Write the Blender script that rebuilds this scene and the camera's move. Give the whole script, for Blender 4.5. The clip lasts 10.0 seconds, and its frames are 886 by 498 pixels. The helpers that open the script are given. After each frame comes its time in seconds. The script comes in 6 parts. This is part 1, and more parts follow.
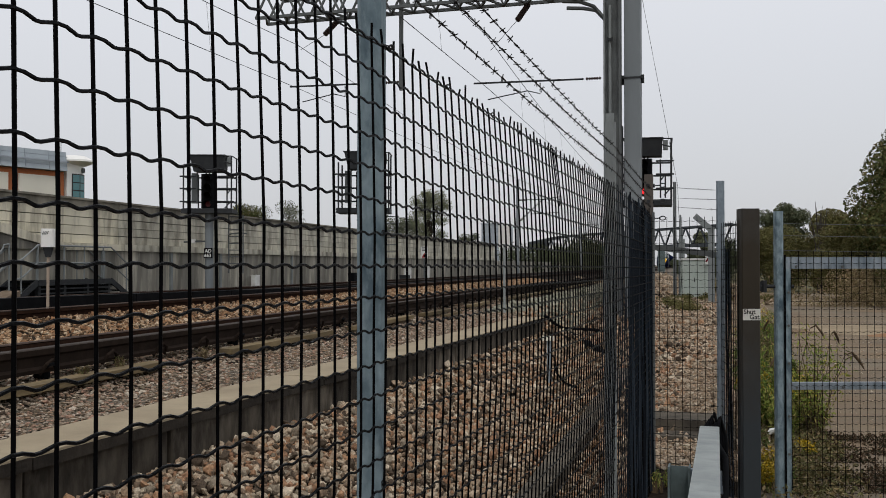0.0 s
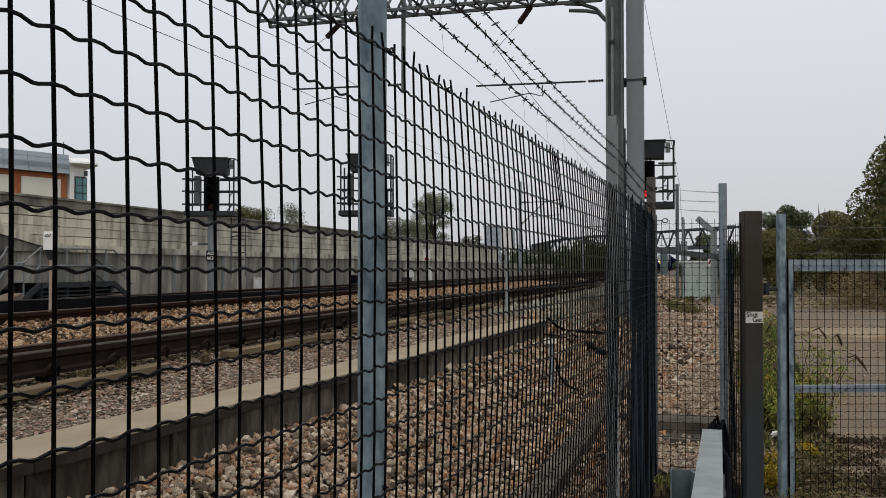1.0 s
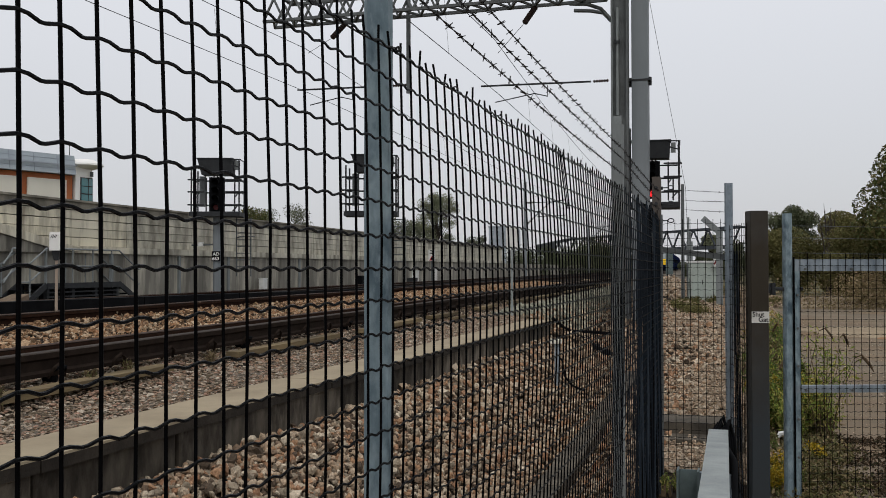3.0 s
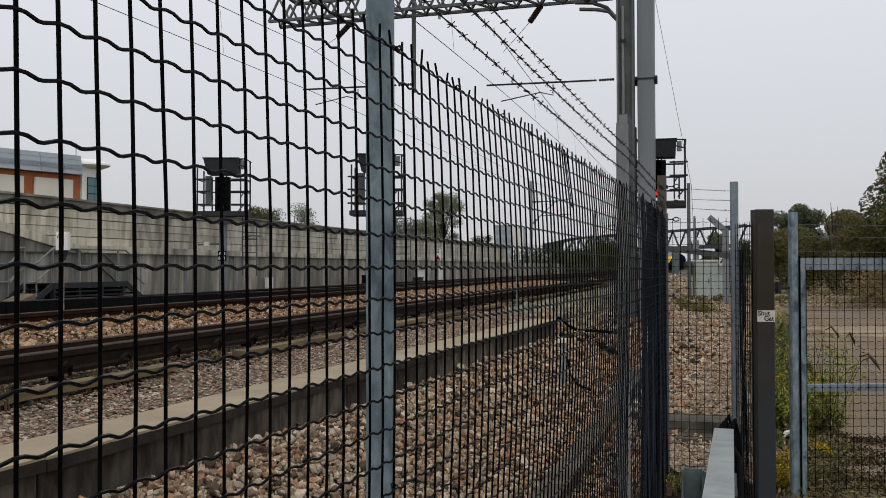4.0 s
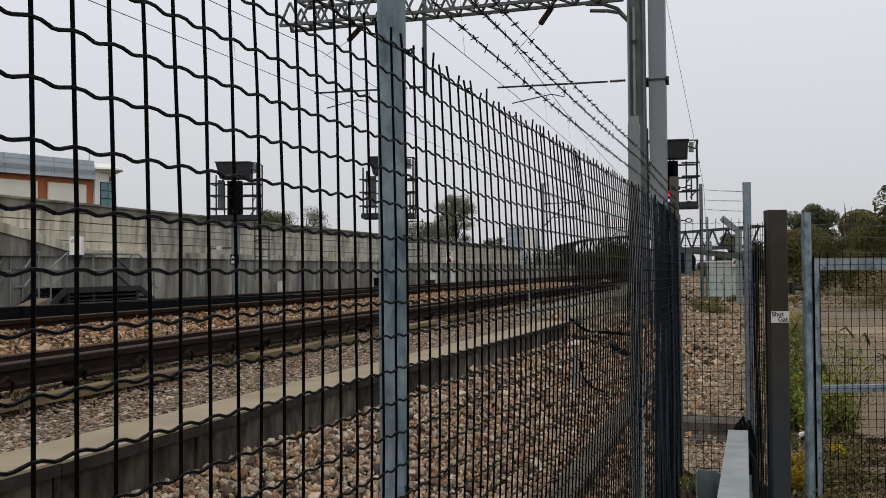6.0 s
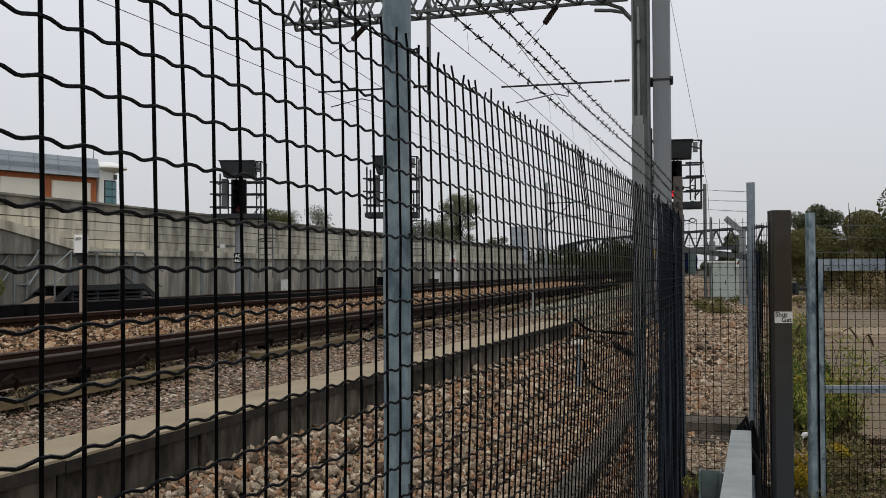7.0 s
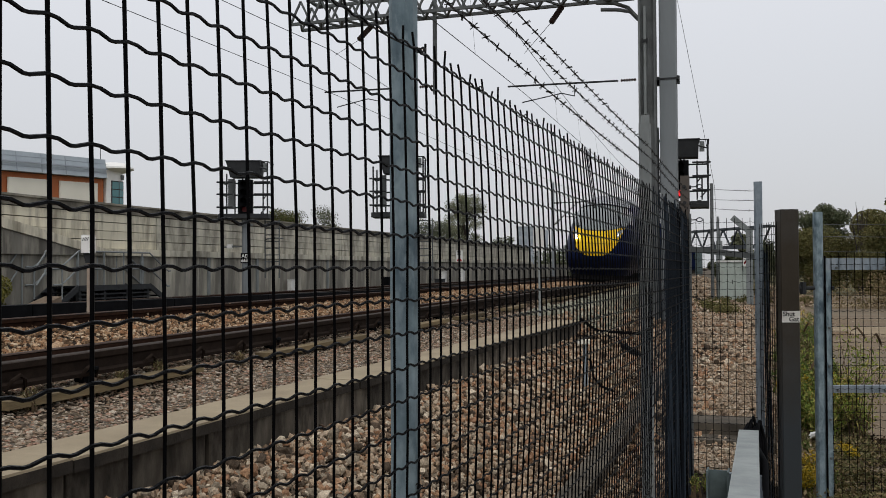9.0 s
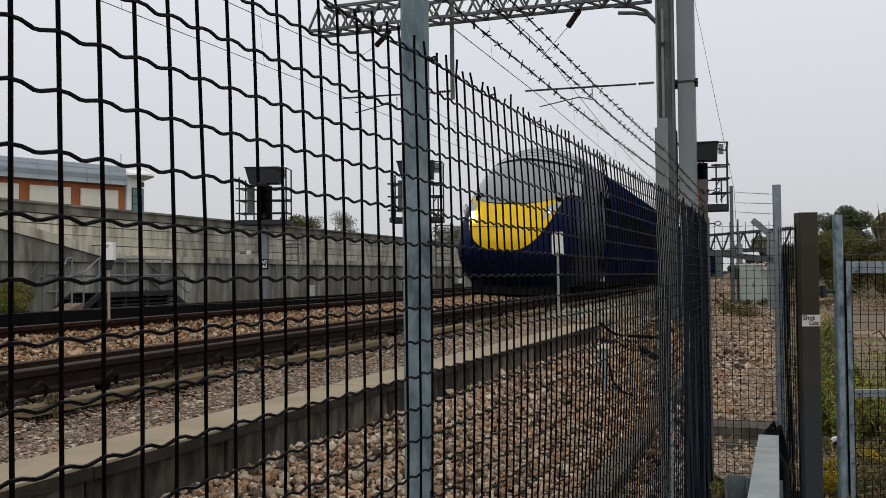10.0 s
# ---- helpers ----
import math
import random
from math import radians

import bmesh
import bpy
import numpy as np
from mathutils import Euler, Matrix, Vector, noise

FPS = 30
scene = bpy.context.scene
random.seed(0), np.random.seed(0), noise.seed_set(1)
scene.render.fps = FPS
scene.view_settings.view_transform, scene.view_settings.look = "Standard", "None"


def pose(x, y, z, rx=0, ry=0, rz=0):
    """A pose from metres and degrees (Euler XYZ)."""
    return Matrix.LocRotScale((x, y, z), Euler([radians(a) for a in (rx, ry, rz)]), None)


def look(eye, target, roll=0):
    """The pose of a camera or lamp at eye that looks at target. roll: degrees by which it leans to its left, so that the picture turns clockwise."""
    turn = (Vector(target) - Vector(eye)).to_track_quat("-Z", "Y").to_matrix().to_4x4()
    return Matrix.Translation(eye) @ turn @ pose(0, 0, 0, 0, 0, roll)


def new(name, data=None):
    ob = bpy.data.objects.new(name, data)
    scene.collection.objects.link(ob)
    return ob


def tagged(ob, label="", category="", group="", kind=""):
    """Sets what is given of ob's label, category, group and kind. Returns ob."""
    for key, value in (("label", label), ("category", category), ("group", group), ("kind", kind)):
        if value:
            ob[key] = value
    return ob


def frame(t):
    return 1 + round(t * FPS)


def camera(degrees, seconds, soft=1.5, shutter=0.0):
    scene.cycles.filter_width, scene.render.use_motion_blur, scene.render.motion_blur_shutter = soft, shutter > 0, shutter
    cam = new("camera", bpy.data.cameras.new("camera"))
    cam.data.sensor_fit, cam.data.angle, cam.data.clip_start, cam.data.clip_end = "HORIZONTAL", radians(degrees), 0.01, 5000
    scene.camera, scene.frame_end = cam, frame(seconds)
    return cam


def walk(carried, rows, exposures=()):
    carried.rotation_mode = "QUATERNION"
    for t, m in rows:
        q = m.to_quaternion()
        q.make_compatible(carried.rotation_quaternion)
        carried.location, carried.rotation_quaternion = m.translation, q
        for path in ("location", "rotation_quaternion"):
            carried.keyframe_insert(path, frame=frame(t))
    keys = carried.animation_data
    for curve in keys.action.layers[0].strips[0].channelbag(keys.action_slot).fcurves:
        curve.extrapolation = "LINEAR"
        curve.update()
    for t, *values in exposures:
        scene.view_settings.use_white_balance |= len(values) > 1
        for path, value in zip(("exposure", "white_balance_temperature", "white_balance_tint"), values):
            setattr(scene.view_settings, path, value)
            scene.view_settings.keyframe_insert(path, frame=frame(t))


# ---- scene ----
cam = camera(49.52, 10.0, soft=0.9)
walk(cam, [
    (0, look((0.0000, 0.0000, 1.5000), (-2.9040, 9.5675, 1.6706), 0.00)),
    (0.5, look((0.0030, 0.0020, 1.5022), (-2.9142, 9.5653, 1.6822), -0.08)),
    (1, look((0.0004, 0.0064, 1.5021), (-2.9274, 9.5662, 1.6975), -0.02)),
    (1.5, look((0.0013, 0.0069, 1.5017), (-2.9322, 9.5651, 1.6929), -0.20)),
    (2, look((-0.0016, 0.0070, 1.5005), (-2.9443, 9.5621, 1.7015), -0.16)),
    (2.5, look((-0.0042, 0.0065, 1.5001), (-2.9600, 9.5575, 1.7033), -0.08)),
    (4, look((0.0042, 0.0099, 1.4990), (-3.0335, 9.5354, 1.6914), -0.14)),
    (4.5, look((-0.0005, 0.0086, 1.4989), (-3.0537, 9.5293, 1.6844), -0.09)),
    (5, look((0.0005, 0.0107, 1.4977), (-3.0850, 9.5212, 1.6726), -0.26)),
    (5.5, look((0.0031, 0.0106, 1.4997), (-3.1387, 9.5018, 1.7182), -0.54)),
    (7, look((0.0036, 0.0030, 1.4990), (-3.1847, 9.4787, 1.7105), -0.27)),
    (7.5, look((0.0027, 0.0055, 1.4995), (-3.1957, 9.4778, 1.7100), -0.30)),
    (8, look((0.0012, 0.0050, 1.4982), (-3.2030, 9.4753, 1.7127), -0.44)),
    (8.5, look((0.0009, 0.0063, 1.4974), (-3.2216, 9.4705, 1.7092), -0.42)),
    (9, look((0.0021, 0.0048, 1.4977), (-3.2492, 9.4591, 1.7083), -0.33)),
    (9.5, look((0.0072, 0.0040, 1.5010), (-3.2935, 9.4413, 1.7086), -0.25)),
    (10, look((0.0135, 0.0033, 1.5031), (-3.4216, 9.3912, 1.7632), -0.65)),
])

# ---- overcast daylight ----
world = bpy.data.worlds.new("overcast")
scene.world = world
world.use_nodes = True
wn, wl = world.node_tree.nodes, world.node_tree.links
sky = wn.new("ShaderNodeTexSky")
sky.sky_type = "NISHITA"
sky.sun_disc = False
sky.sun_elevation = radians(58)
sky.sun_rotation = radians(200)
sky.air_density, sky.dust_density = 1.0, 3.0
veil = wn.new("ShaderNodeMix")
veil.data_type = "RGBA"
veil.inputs["Factor"].default_value = 0.86
veil.inputs["B"].default_value = (7.27, 7.36, 7.68, 1)
wl.new(sky.outputs["Color"], veil.inputs["A"])
# an overcast sky is brighter overhead than at the horizon
way, split, rise, lift = wn.new("ShaderNodeTexCoord"), wn.new("ShaderNodeSeparateXYZ"), wn.new("ShaderNodeMapRange"), wn.new("ShaderNodeVectorMath")
wl.new(way.outputs["Generated"], split.inputs[0])
wl.new(split.outputs["Z"], rise.inputs["Value"])
rise.inputs["From Max"].default_value, rise.inputs["To Min"].default_value, rise.inputs["To Max"].default_value = 0.3, 0.86, 1.16
lift.operation = "SCALE"
wl.new(veil.outputs["Result"], lift.inputs[0])
wl.new(rise.outputs["Result"], lift.inputs["Scale"])
wl.new(lift.outputs["Vector"], wn["Background"].inputs["Color"])
wn["Background"].inputs["Strength"].default_value = 0.1
sun = new("sun", bpy.data.lights.new("sun", "SUN"))
sun.data.energy, sun.data.angle, sun.data.color = 0.85, radians(18), (1, 0.97, 0.93)
sun.matrix_world = look((4, -9, 16), (0, 0, 0))


# ---- materials ----
def surf(name, c1, c2, scale=6.0, rough=0.8, metal=0.0, bump=0.0, bscale=60.0, stain=None, sscale=1.2, samount=0.5, vary=0.0, island=False, stretch=(1, 1, 1), spec=0.15):
    """A mottled surface: two tones by noise, larger stains, fine relief, and a change from piece to piece."""
    m = bpy.data.materials.new(name)
    m.use_nodes = True
    n, k = m.node_tree.nodes, m.node_tree.links
    b = n["Principled BSDF"]
    tc, mp = n.new("ShaderNodeTexCoord"), n.new("ShaderNodeMapping")
    mp.inputs["Scale"].default_value = stretch
    k.new(tc.outputs["Object"], mp.inputs["Vector"])

    def noisy(s, detail=5.0):
        t = n.new("ShaderNodeTexNoise")
        t.inputs["Scale"].default_value, t.inputs["Detail"].default_value, t.inputs["Roughness"].default_value = s, detail, 0.62
        k.new(mp.outputs["Vector"], t.inputs["Vector"])
        return t

    def ramp(src, lo, hi):
        r = n.new("ShaderNodeMapRange")
        r.inputs["From Min"].default_value, r.inputs["From Max"].default_value = lo, hi
        k.new(src, r.inputs["Value"])
        return r.outputs["Result"]

    def mix(fac, a, bb, amount=1.0):
        x = n.new("ShaderNodeMix")
        x.data_type = "RGBA"
        if amount != 1.0:
            s = n.new("ShaderNodeMath")
            s.operation = "MULTIPLY"
            s.inputs[1].default_value = amount
            k.new(fac, s.inputs[0])
            fac = s.outputs[0]
        k.new(fac, x.inputs["Factor"])
        for sock, v in ((x.inputs["A"], a), (x.inputs["B"], bb)):
            if isinstance(v, tuple):
                sock.default_value = (*v, 1)
            else:
                k.new(v, sock)
        return x.outputs["Result"]

    col = mix(ramp(noisy(scale).outputs["Fac"], 0.32, 0.68), c1, c2)
    if stain:
        col = mix(ramp(noisy(sscale, 7.0).outputs["Fac"], 0.45, 0.7), col, stain, samount)
    if vary:
        h = n.new("ShaderNodeHueSaturation")
        src = n.new("ShaderNodeNewGeometry").outputs["Random Per Island"] if island else n.new("ShaderNodeObjectInfo").outputs["Random"]
        r = n.new("ShaderNodeMapRange")
        r.inputs["To Min"].default_value, r.inputs["To Max"].default_value = 1 - vary, 1 + vary
        k.new(src, r.inputs["Value"])
        k.new(r.outputs["Result"], h.inputs["Value"])
        k.new(col, h.inputs["Color"])
        col = h.outputs["Color"]
    k.new(col, b.inputs["Base Color"])
    b.inputs["Roughness"].default_value, b.inputs["Metallic"].default_value = rough, metal
    b.inputs["Specular IOR Level"].default_value = spec
    if bump:
        bp = n.new("ShaderNodeBump")
        bp.inputs["Strength"].default_value, bp.inputs["Distance"].default_value = bump, 0.01
        k.new(noisy(bscale, 4.0).outputs["Fac"], bp.inputs["Height"])
        k.new(bp.outputs["Normal"], b.inputs["Normal"])
    return m


def stones_mat(name, tones):
    """Broken stone: each stone takes one of several tones."""
    m = surf(name, (1.12, 1.1, 1.08), (0.5, 0.5, 0.5), 75, 0.9, 0, 0.7, 160, spec=0.06)
    n, k = m.node_tree.nodes, m.node_tree.links
    g, r, mu = n.new("ShaderNodeNewGeometry"), n.new("ShaderNodeValToRGB"), n.new("ShaderNodeMix")
    r.color_ramp.interpolation = "CONSTANT"
    while len(r.color_ramp.elements) < len(tones):
        r.color_ramp.elements.new(0.5)
    for i, c in enumerate(tones):
        r.color_ramp.elements[i].position = i / len(tones)
        r.color_ramp.elements[i].color = (*c, 1)
    oi, ad, fr = n.new("ShaderNodeObjectInfo"), n.new("ShaderNodeMath"), n.new("ShaderNodeMath")
    fr.operation = "FRACT"
    k.new(g.outputs["Random Per Island"], ad.inputs[0])
    k.new(oi.outputs["Random"], ad.inputs[1])
    k.new(ad.outputs[0], fr.inputs[0])
    k.new(fr.outputs[0], r.inputs["Fac"])
    mu.data_type, mu.blend_type = "RGBA", "MULTIPLY"
    mu.inputs["Factor"].default_value = 1
    b = n["Principled BSDF"]
    old = b.inputs["Base Color"].links[0].from_socket
    k.new(r.outputs["Color"], mu.inputs["A"])
    k.new(old, mu.inputs["B"])
    k.new(mu.outputs["Result"], b.inputs["Base Color"])
    return m


def glow(name, color, strength):
    m = bpy.data.materials.new(name)
    m.use_nodes = True
    b = m.node_tree.nodes["Principled BSDF"]
    b.inputs["Base Color"].default_value = (*color, 1)
    b.inputs["Emission Color"].default_value = (*color, 1)
    b.inputs["Emission Strength"].default_value = strength
    return m


def glass(name, tint, rough=0.05):
    """Dark glazing, seen from outside."""
    m = bpy.data.materials.new(name)
    m.use_nodes = True
    b = m.node_tree.nodes["Principled BSDF"]
    b.inputs["Base Color"].default_value = (*tint, 1)
    b.inputs["Roughness"].default_value = rough
    b.inputs["Specular IOR Level"].default_value = 0.8
    return m


GALV = surf("galvanised_steel", (0.27, 0.315, 0.35), (0.15, 0.185, 0.215), 20, 0.48, 0.3, 0.15, 90, (0.34, 0.385, 0.42), 11, 0.75, stretch=(1, 1, 0.55))
GALV_DULL = surf("weathered_galvanised_steel", (0.145, 0.155, 0.155), (0.105, 0.112, 0.112), 5, 0.65, 0.15, 0.1, 60, (0.065, 0.065, 0.062), 1.5, 0.5)
GALV_BLUE = surf("blotchy_blue_grey_zinc", (0.215, 0.285, 0.315), (0.06, 0.092, 0.115), 14, 0.55, 0.1, 0.2, 90, (0.33, 0.41, 0.44), 26, 0.8, stretch=(1, 1, 0.5), spec=0.2)
SLATE = surf("slate_grey_sheathing", (0.012, 0.018, 0.026), (0.032, 0.044, 0.058), 4, 0.55, 0, 0.1, 60, spec=0.15, stretch=(1, 1, 0.4))
BLUEBLACK = surf("blue_black_sheathing", (0.0035, 0.0052, 0.008), (0.011, 0.0165, 0.024), 5, 0.5, 0, 0.1, 60, spec=0.1, stretch=(1, 1, 0.4))
GALV_PALE = surf("pale_galvanised_steel", (0.34, 0.365, 0.355), (0.25, 0.275, 0.27), 9, 0.5, 0.15, 0.15, 80, (0.18, 0.20, 0.20), 5, 0.5)
GALV_TEAL = surf("stained_blue_green_zinc", (0.145, 0.185, 0.185), (0.09, 0.115, 0.115), 9, 0.6, 0.1, 0.15, 80, (0.05, 0.06, 0.06), 5, 0.6)
GALV_GREY = surf("plain_grey_galvanised_steel", (0.25, 0.27, 0.265), (0.185, 0.20, 0.2), 9, 0.6, 0.15, 0.12, 80, (0.12, 0.13, 0.132), 4, 0.5, stretch=(1, 1, 0.4))
GREY_MAST = surf("grey_mast_steel", (0.23, 0.25, 0.26), (0.19, 0.21, 0.22), 2, 0.55, 0.2, 0.05, 40, (0.14, 0.15, 0.15), 0.8, 0.4, stretch=(1, 1, 0.2))
WIRE = surf("black_coated_wire", (0.001, 0.001, 0.0012), (0.0025, 0.0025, 0.003), 40, 0.55, 0, 0.1, 200, spec=0.035)
# a little paler and glossier than WIRE, for the sky highlight along the rows
WIRE_TOP = surf("highlit_black_wire", (0.0016, 0.0018, 0.0024), (0.0042, 0.0046, 0.0056), 60, 0.4, 0, 0.2, 200, spec=0.055)
BARB = surf("dark_barbed_wire", (0.015, 0.015, 0.016), (0.028, 0.025, 0.022), 60, 0.6, 0.2)
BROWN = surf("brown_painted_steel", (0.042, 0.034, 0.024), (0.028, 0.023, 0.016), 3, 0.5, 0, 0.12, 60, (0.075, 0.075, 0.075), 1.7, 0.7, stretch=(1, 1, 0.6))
def tint_below(mat, colour, low, high):
    """Blue-grey on the lower length of a post, with an uneven edge."""
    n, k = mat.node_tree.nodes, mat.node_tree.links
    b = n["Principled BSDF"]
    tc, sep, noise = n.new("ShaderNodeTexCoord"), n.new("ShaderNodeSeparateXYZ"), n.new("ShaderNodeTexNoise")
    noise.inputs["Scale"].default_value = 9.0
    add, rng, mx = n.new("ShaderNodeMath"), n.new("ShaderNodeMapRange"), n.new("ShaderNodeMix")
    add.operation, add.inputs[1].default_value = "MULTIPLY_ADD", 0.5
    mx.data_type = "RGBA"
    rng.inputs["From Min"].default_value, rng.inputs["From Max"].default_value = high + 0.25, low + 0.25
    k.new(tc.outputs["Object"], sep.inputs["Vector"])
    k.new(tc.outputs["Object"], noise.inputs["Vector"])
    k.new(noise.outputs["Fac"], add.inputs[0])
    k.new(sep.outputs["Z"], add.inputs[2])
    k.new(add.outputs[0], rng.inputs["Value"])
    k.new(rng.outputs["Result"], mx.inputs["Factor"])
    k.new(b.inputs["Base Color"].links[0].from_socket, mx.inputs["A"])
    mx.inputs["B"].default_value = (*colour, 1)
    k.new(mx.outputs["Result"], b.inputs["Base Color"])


tint_below(BROWN, (0.033, 0.039, 0.043), 0.5, 1.12)
CORNERPOST = surf("brownish_grey_post", (0.115, 0.10, 0.088), (0.075, 0.066, 0.058), 6, 0.65, 0.1, 0.1, 60, (0.09, 0.075, 0.06), 3, 0.6, stretch=(1, 1, 0.4))
RUST = surf("rusty_rail_side", (0.038, 0.019, 0.012), (0.02, 0.011, 0.0075), 20, 0.9, 0, 0.3, 80, spec=0.05)
RAILTOP = surf("worn_rail_head", (0.07, 0.046, 0.034), (0.042, 0.028, 0.021), 12, 0.75, 0, spec=0.12)
DARKSTEEL = surf("dark_brown_conductor_rail", (0.017, 0.012, 0.0095), (0.027, 0.019, 0.0145), 14, 0.9, 0, 0.2, 60, spec=0.05)
CONDTOP = surf("conductor_rail_top", (0.055, 0.044, 0.036), (0.034, 0.027, 0.022), 10, 0.8, 0, spec=0.1)
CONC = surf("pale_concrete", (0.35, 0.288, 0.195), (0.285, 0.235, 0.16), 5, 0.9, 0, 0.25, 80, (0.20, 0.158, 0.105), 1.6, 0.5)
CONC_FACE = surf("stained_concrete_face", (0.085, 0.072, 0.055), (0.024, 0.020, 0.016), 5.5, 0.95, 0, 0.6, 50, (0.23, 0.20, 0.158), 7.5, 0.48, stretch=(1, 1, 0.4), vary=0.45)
# edge colour holds both dark stains and the shade of the slab's overhang
CONC_LIP = surf("stained_shaded_concrete_edge", (0.05, 0.042, 0.033), (0.026, 0.022, 0.018), 9, 0.95, 0, 0.5, 60, (0.012, 0.011, 0.01), 3, 0.6)
SLEEPER = surf("sleeper_concrete", (0.24, 0.19, 0.14), (0.16, 0.12, 0.085), 8, 0.95, 0, 0.3, 70, (0.10, 0.065, 0.042), 3, 0.7)
DIRTSTONE = surf("dirty_brown_concrete", (0.10, 0.086, 0.066), (0.062, 0.053, 0.042), 6, 0.95, 0, 0.5, 50, (0.03, 0.027, 0.023), 3, 0.7)
EDGING = surf("grey_edging_concrete", (0.135, 0.118, 0.092), (0.085, 0.074, 0.058), 6, 0.95, 0, 0.4, 60, (0.045, 0.04, 0.033), 3, 0.7, vary=0.2)
TIMBER = surf("ochre_timber_board", (0.215, 0.16, 0.085), (0.115, 0.088, 0.05), 7, 0.9, 0, 0.5, 60, (0.055, 0.045, 0.03), 5, 0.85, stretch=(1, 0.15, 1), vary=0.35)
WALL_UP = surf("board_marked_concrete", (0.60, 0.57, 0.465), (0.34, 0.322, 0.266), 2.1, 0.95, 0, 0.25, 30, (0.13, 0.118, 0.094), 3.0, 0.9, stretch=(1, 0.9, 0.35), vary=0.18, island=True)
WALL_CREAM = surf("smooth_cream_concrete", (0.68, 0.635, 0.50), (0.54, 0.50, 0.39), 1.6, 0.95, 0, 0.2, 30, (0.19, 0.165, 0.12), 3.2, 0.8, stretch=(1, 1, 0.22), vary=0.12, island=True)
WALL_LOW = surf("dark_concrete_panel", (0.25, 0.236, 0.20), (0.105, 0.098, 0.083), 1.8, 0.95, 0, 0.25, 30, (0.54, 0.505, 0.41), 2.3, 0.85, stretch=(1, 1, 0.18), vary=0.22)
BLACK = surf("black_enclosure", (0.003, 0.0034, 0.004), (0.007, 0.0075, 0.0085), 6, 0.75, spec=0.05)
# dark steel greyed in its colour to stand for distance haze
FARSTEEL = surf("haze_greyed_bridge_steel", (0.06, 0.068, 0.074), (0.045, 0.05, 0.056), 0.5, 0.7, 0.05, spec=0.2)
SOOT = surf("dark_grey_steelwork", (0.022, 0.024, 0.026), (0.036, 0.038, 0.04), 6, 0.65, 0.1, spec=0.25)
WHITE = surf("white_paint", (0.72, 0.72, 0.69), (0.60, 0.60, 0.57), 4, 0.6, 0, 0, 60, (0.42, 0.40, 0.35), 3, 0.35)
RENDER_WHITE = surf("white_render", (0.84, 0.83, 0.79), (0.79, 0.78, 0.74), 0.8, 0.8, 0, 0.05, 40)
COPING = surf("blackened_coping", (0.33, 0.305, 0.245), (0.17, 0.157, 0.128), 2.5, 0.95, 0, 0.3, 30, (0.06, 0.055, 0.045), 1.7, 0.75, stretch=(1, 0.7, 0.45), vary=0.15)
CREAM = surf("cream_cladding", (0.74, 0.71, 0.61), (0.66, 0.63, 0.54), 0.4, 0.7)
CLADDING = surf("pale_blue_grey_cladding", (0.40, 0.45, 0.48), (0.33, 0.375, 0.41), 1.2, 0.55, 0, 0.05, 30, (0.25, 0.28, 0.31), 0.9, 0.4, spec=0.2)
ORANGE = surf("orange_brick_band", (0.47, 0.165, 0.07), (0.39, 0.13, 0.055), 1.5, 0.85)
BLUEGREY = surf("blue_grey_roofing", (0.36, 0.39, 0.43), (0.30, 0.33, 0.37), 0.6, 0.5)
PALEPANE = glass("pale_far_glazing", (0.27, 0.31, 0.34), 0.2)
PANE = glass("teal_glazing", (0.05, 0.17, 0.18))
INSUL = surf("dark_insulator", (0.03, 0.018, 0.015), (0.04, 0.025, 0.02), 30, 0.3)
BOXGREEN = surf("pale_green_cabinet", (0.42, 0.47, 0.42), (0.36, 0.41, 0.37), 3, 0.6, 0, 0, 60, (0.28, 0.29, 0.25), 1.5, 0.5)
LETTER = surf("black_lettering", (0.015, 0.015, 0.015), (0.02, 0.02, 0.02), 5, 0.7)
STICKER = surf("white_sticker", (0.62, 0.61, 0.57), (0.54, 0.53, 0.49), 60, 0.6, 0, 0, 60, (0.3, 0.28, 0.25), 25, 0.4)
DIMRED = glow("faint_red_lens", (0.09, 0.004, 0.005), 0.06)
MARKER = glow("lit_marker_lamp", (0.85, 0.85, 1.0), 4.5)
REDLIGHT = glow("lit_red_lens", (1.0, 0.02, 0.025), 1.3)
HEADLIGHT = glow("lit_headlamp", (1.0, 0.90, 0.72), 18)
BALLAST = stones_mat("ballast_stone", [(0.40, 0.29, 0.193), (0.23, 0.166, 0.115), (0.55, 0.42, 0.295), (0.105, 0.08, 0.058), (0.45, 0.272, 0.16), (0.68, 0.58, 0.44), (0.30, 0.25, 0.185), (0.37, 0.215, 0.13), (0.48, 0.40, 0.295), (0.14, 0.105, 0.077), (0.58, 0.46, 0.335)])
BALLAST_RUST = stones_mat("rust_stained_ballast", [(0.42, 0.265, 0.15), (0.29, 0.175, 0.10), (0.54, 0.375, 0.235), (0.15, 0.098, 0.06), (0.62, 0.48, 0.33), (0.39, 0.215, 0.115)])
BALLAST_PALE = stones_mat("pale_buff_stone", [(0.41, 0.318, 0.225), (0.33, 0.252, 0.178), (0.49, 0.39, 0.285), (0.23, 0.172, 0.123), (0.43, 0.305, 0.20), (0.54, 0.46, 0.35), (0.365, 0.295, 0.22)])
GREENISH = stones_mat("lichen_grey_stone", [(0.35, 0.355, 0.28), (0.27, 0.28, 0.225), (0.44, 0.435, 0.345), (0.19, 0.20, 0.165), (0.38, 0.365, 0.28)])
GRAVEL = stones_mat("grey_gravel", [(0.29, 0.225, 0.165), (0.42, 0.34, 0.258), (0.15, 0.117, 0.088), (0.54, 0.465, 0.37), (0.33, 0.225, 0.15), (0.40, 0.255, 0.185), (0.21, 0.17, 0.12)])
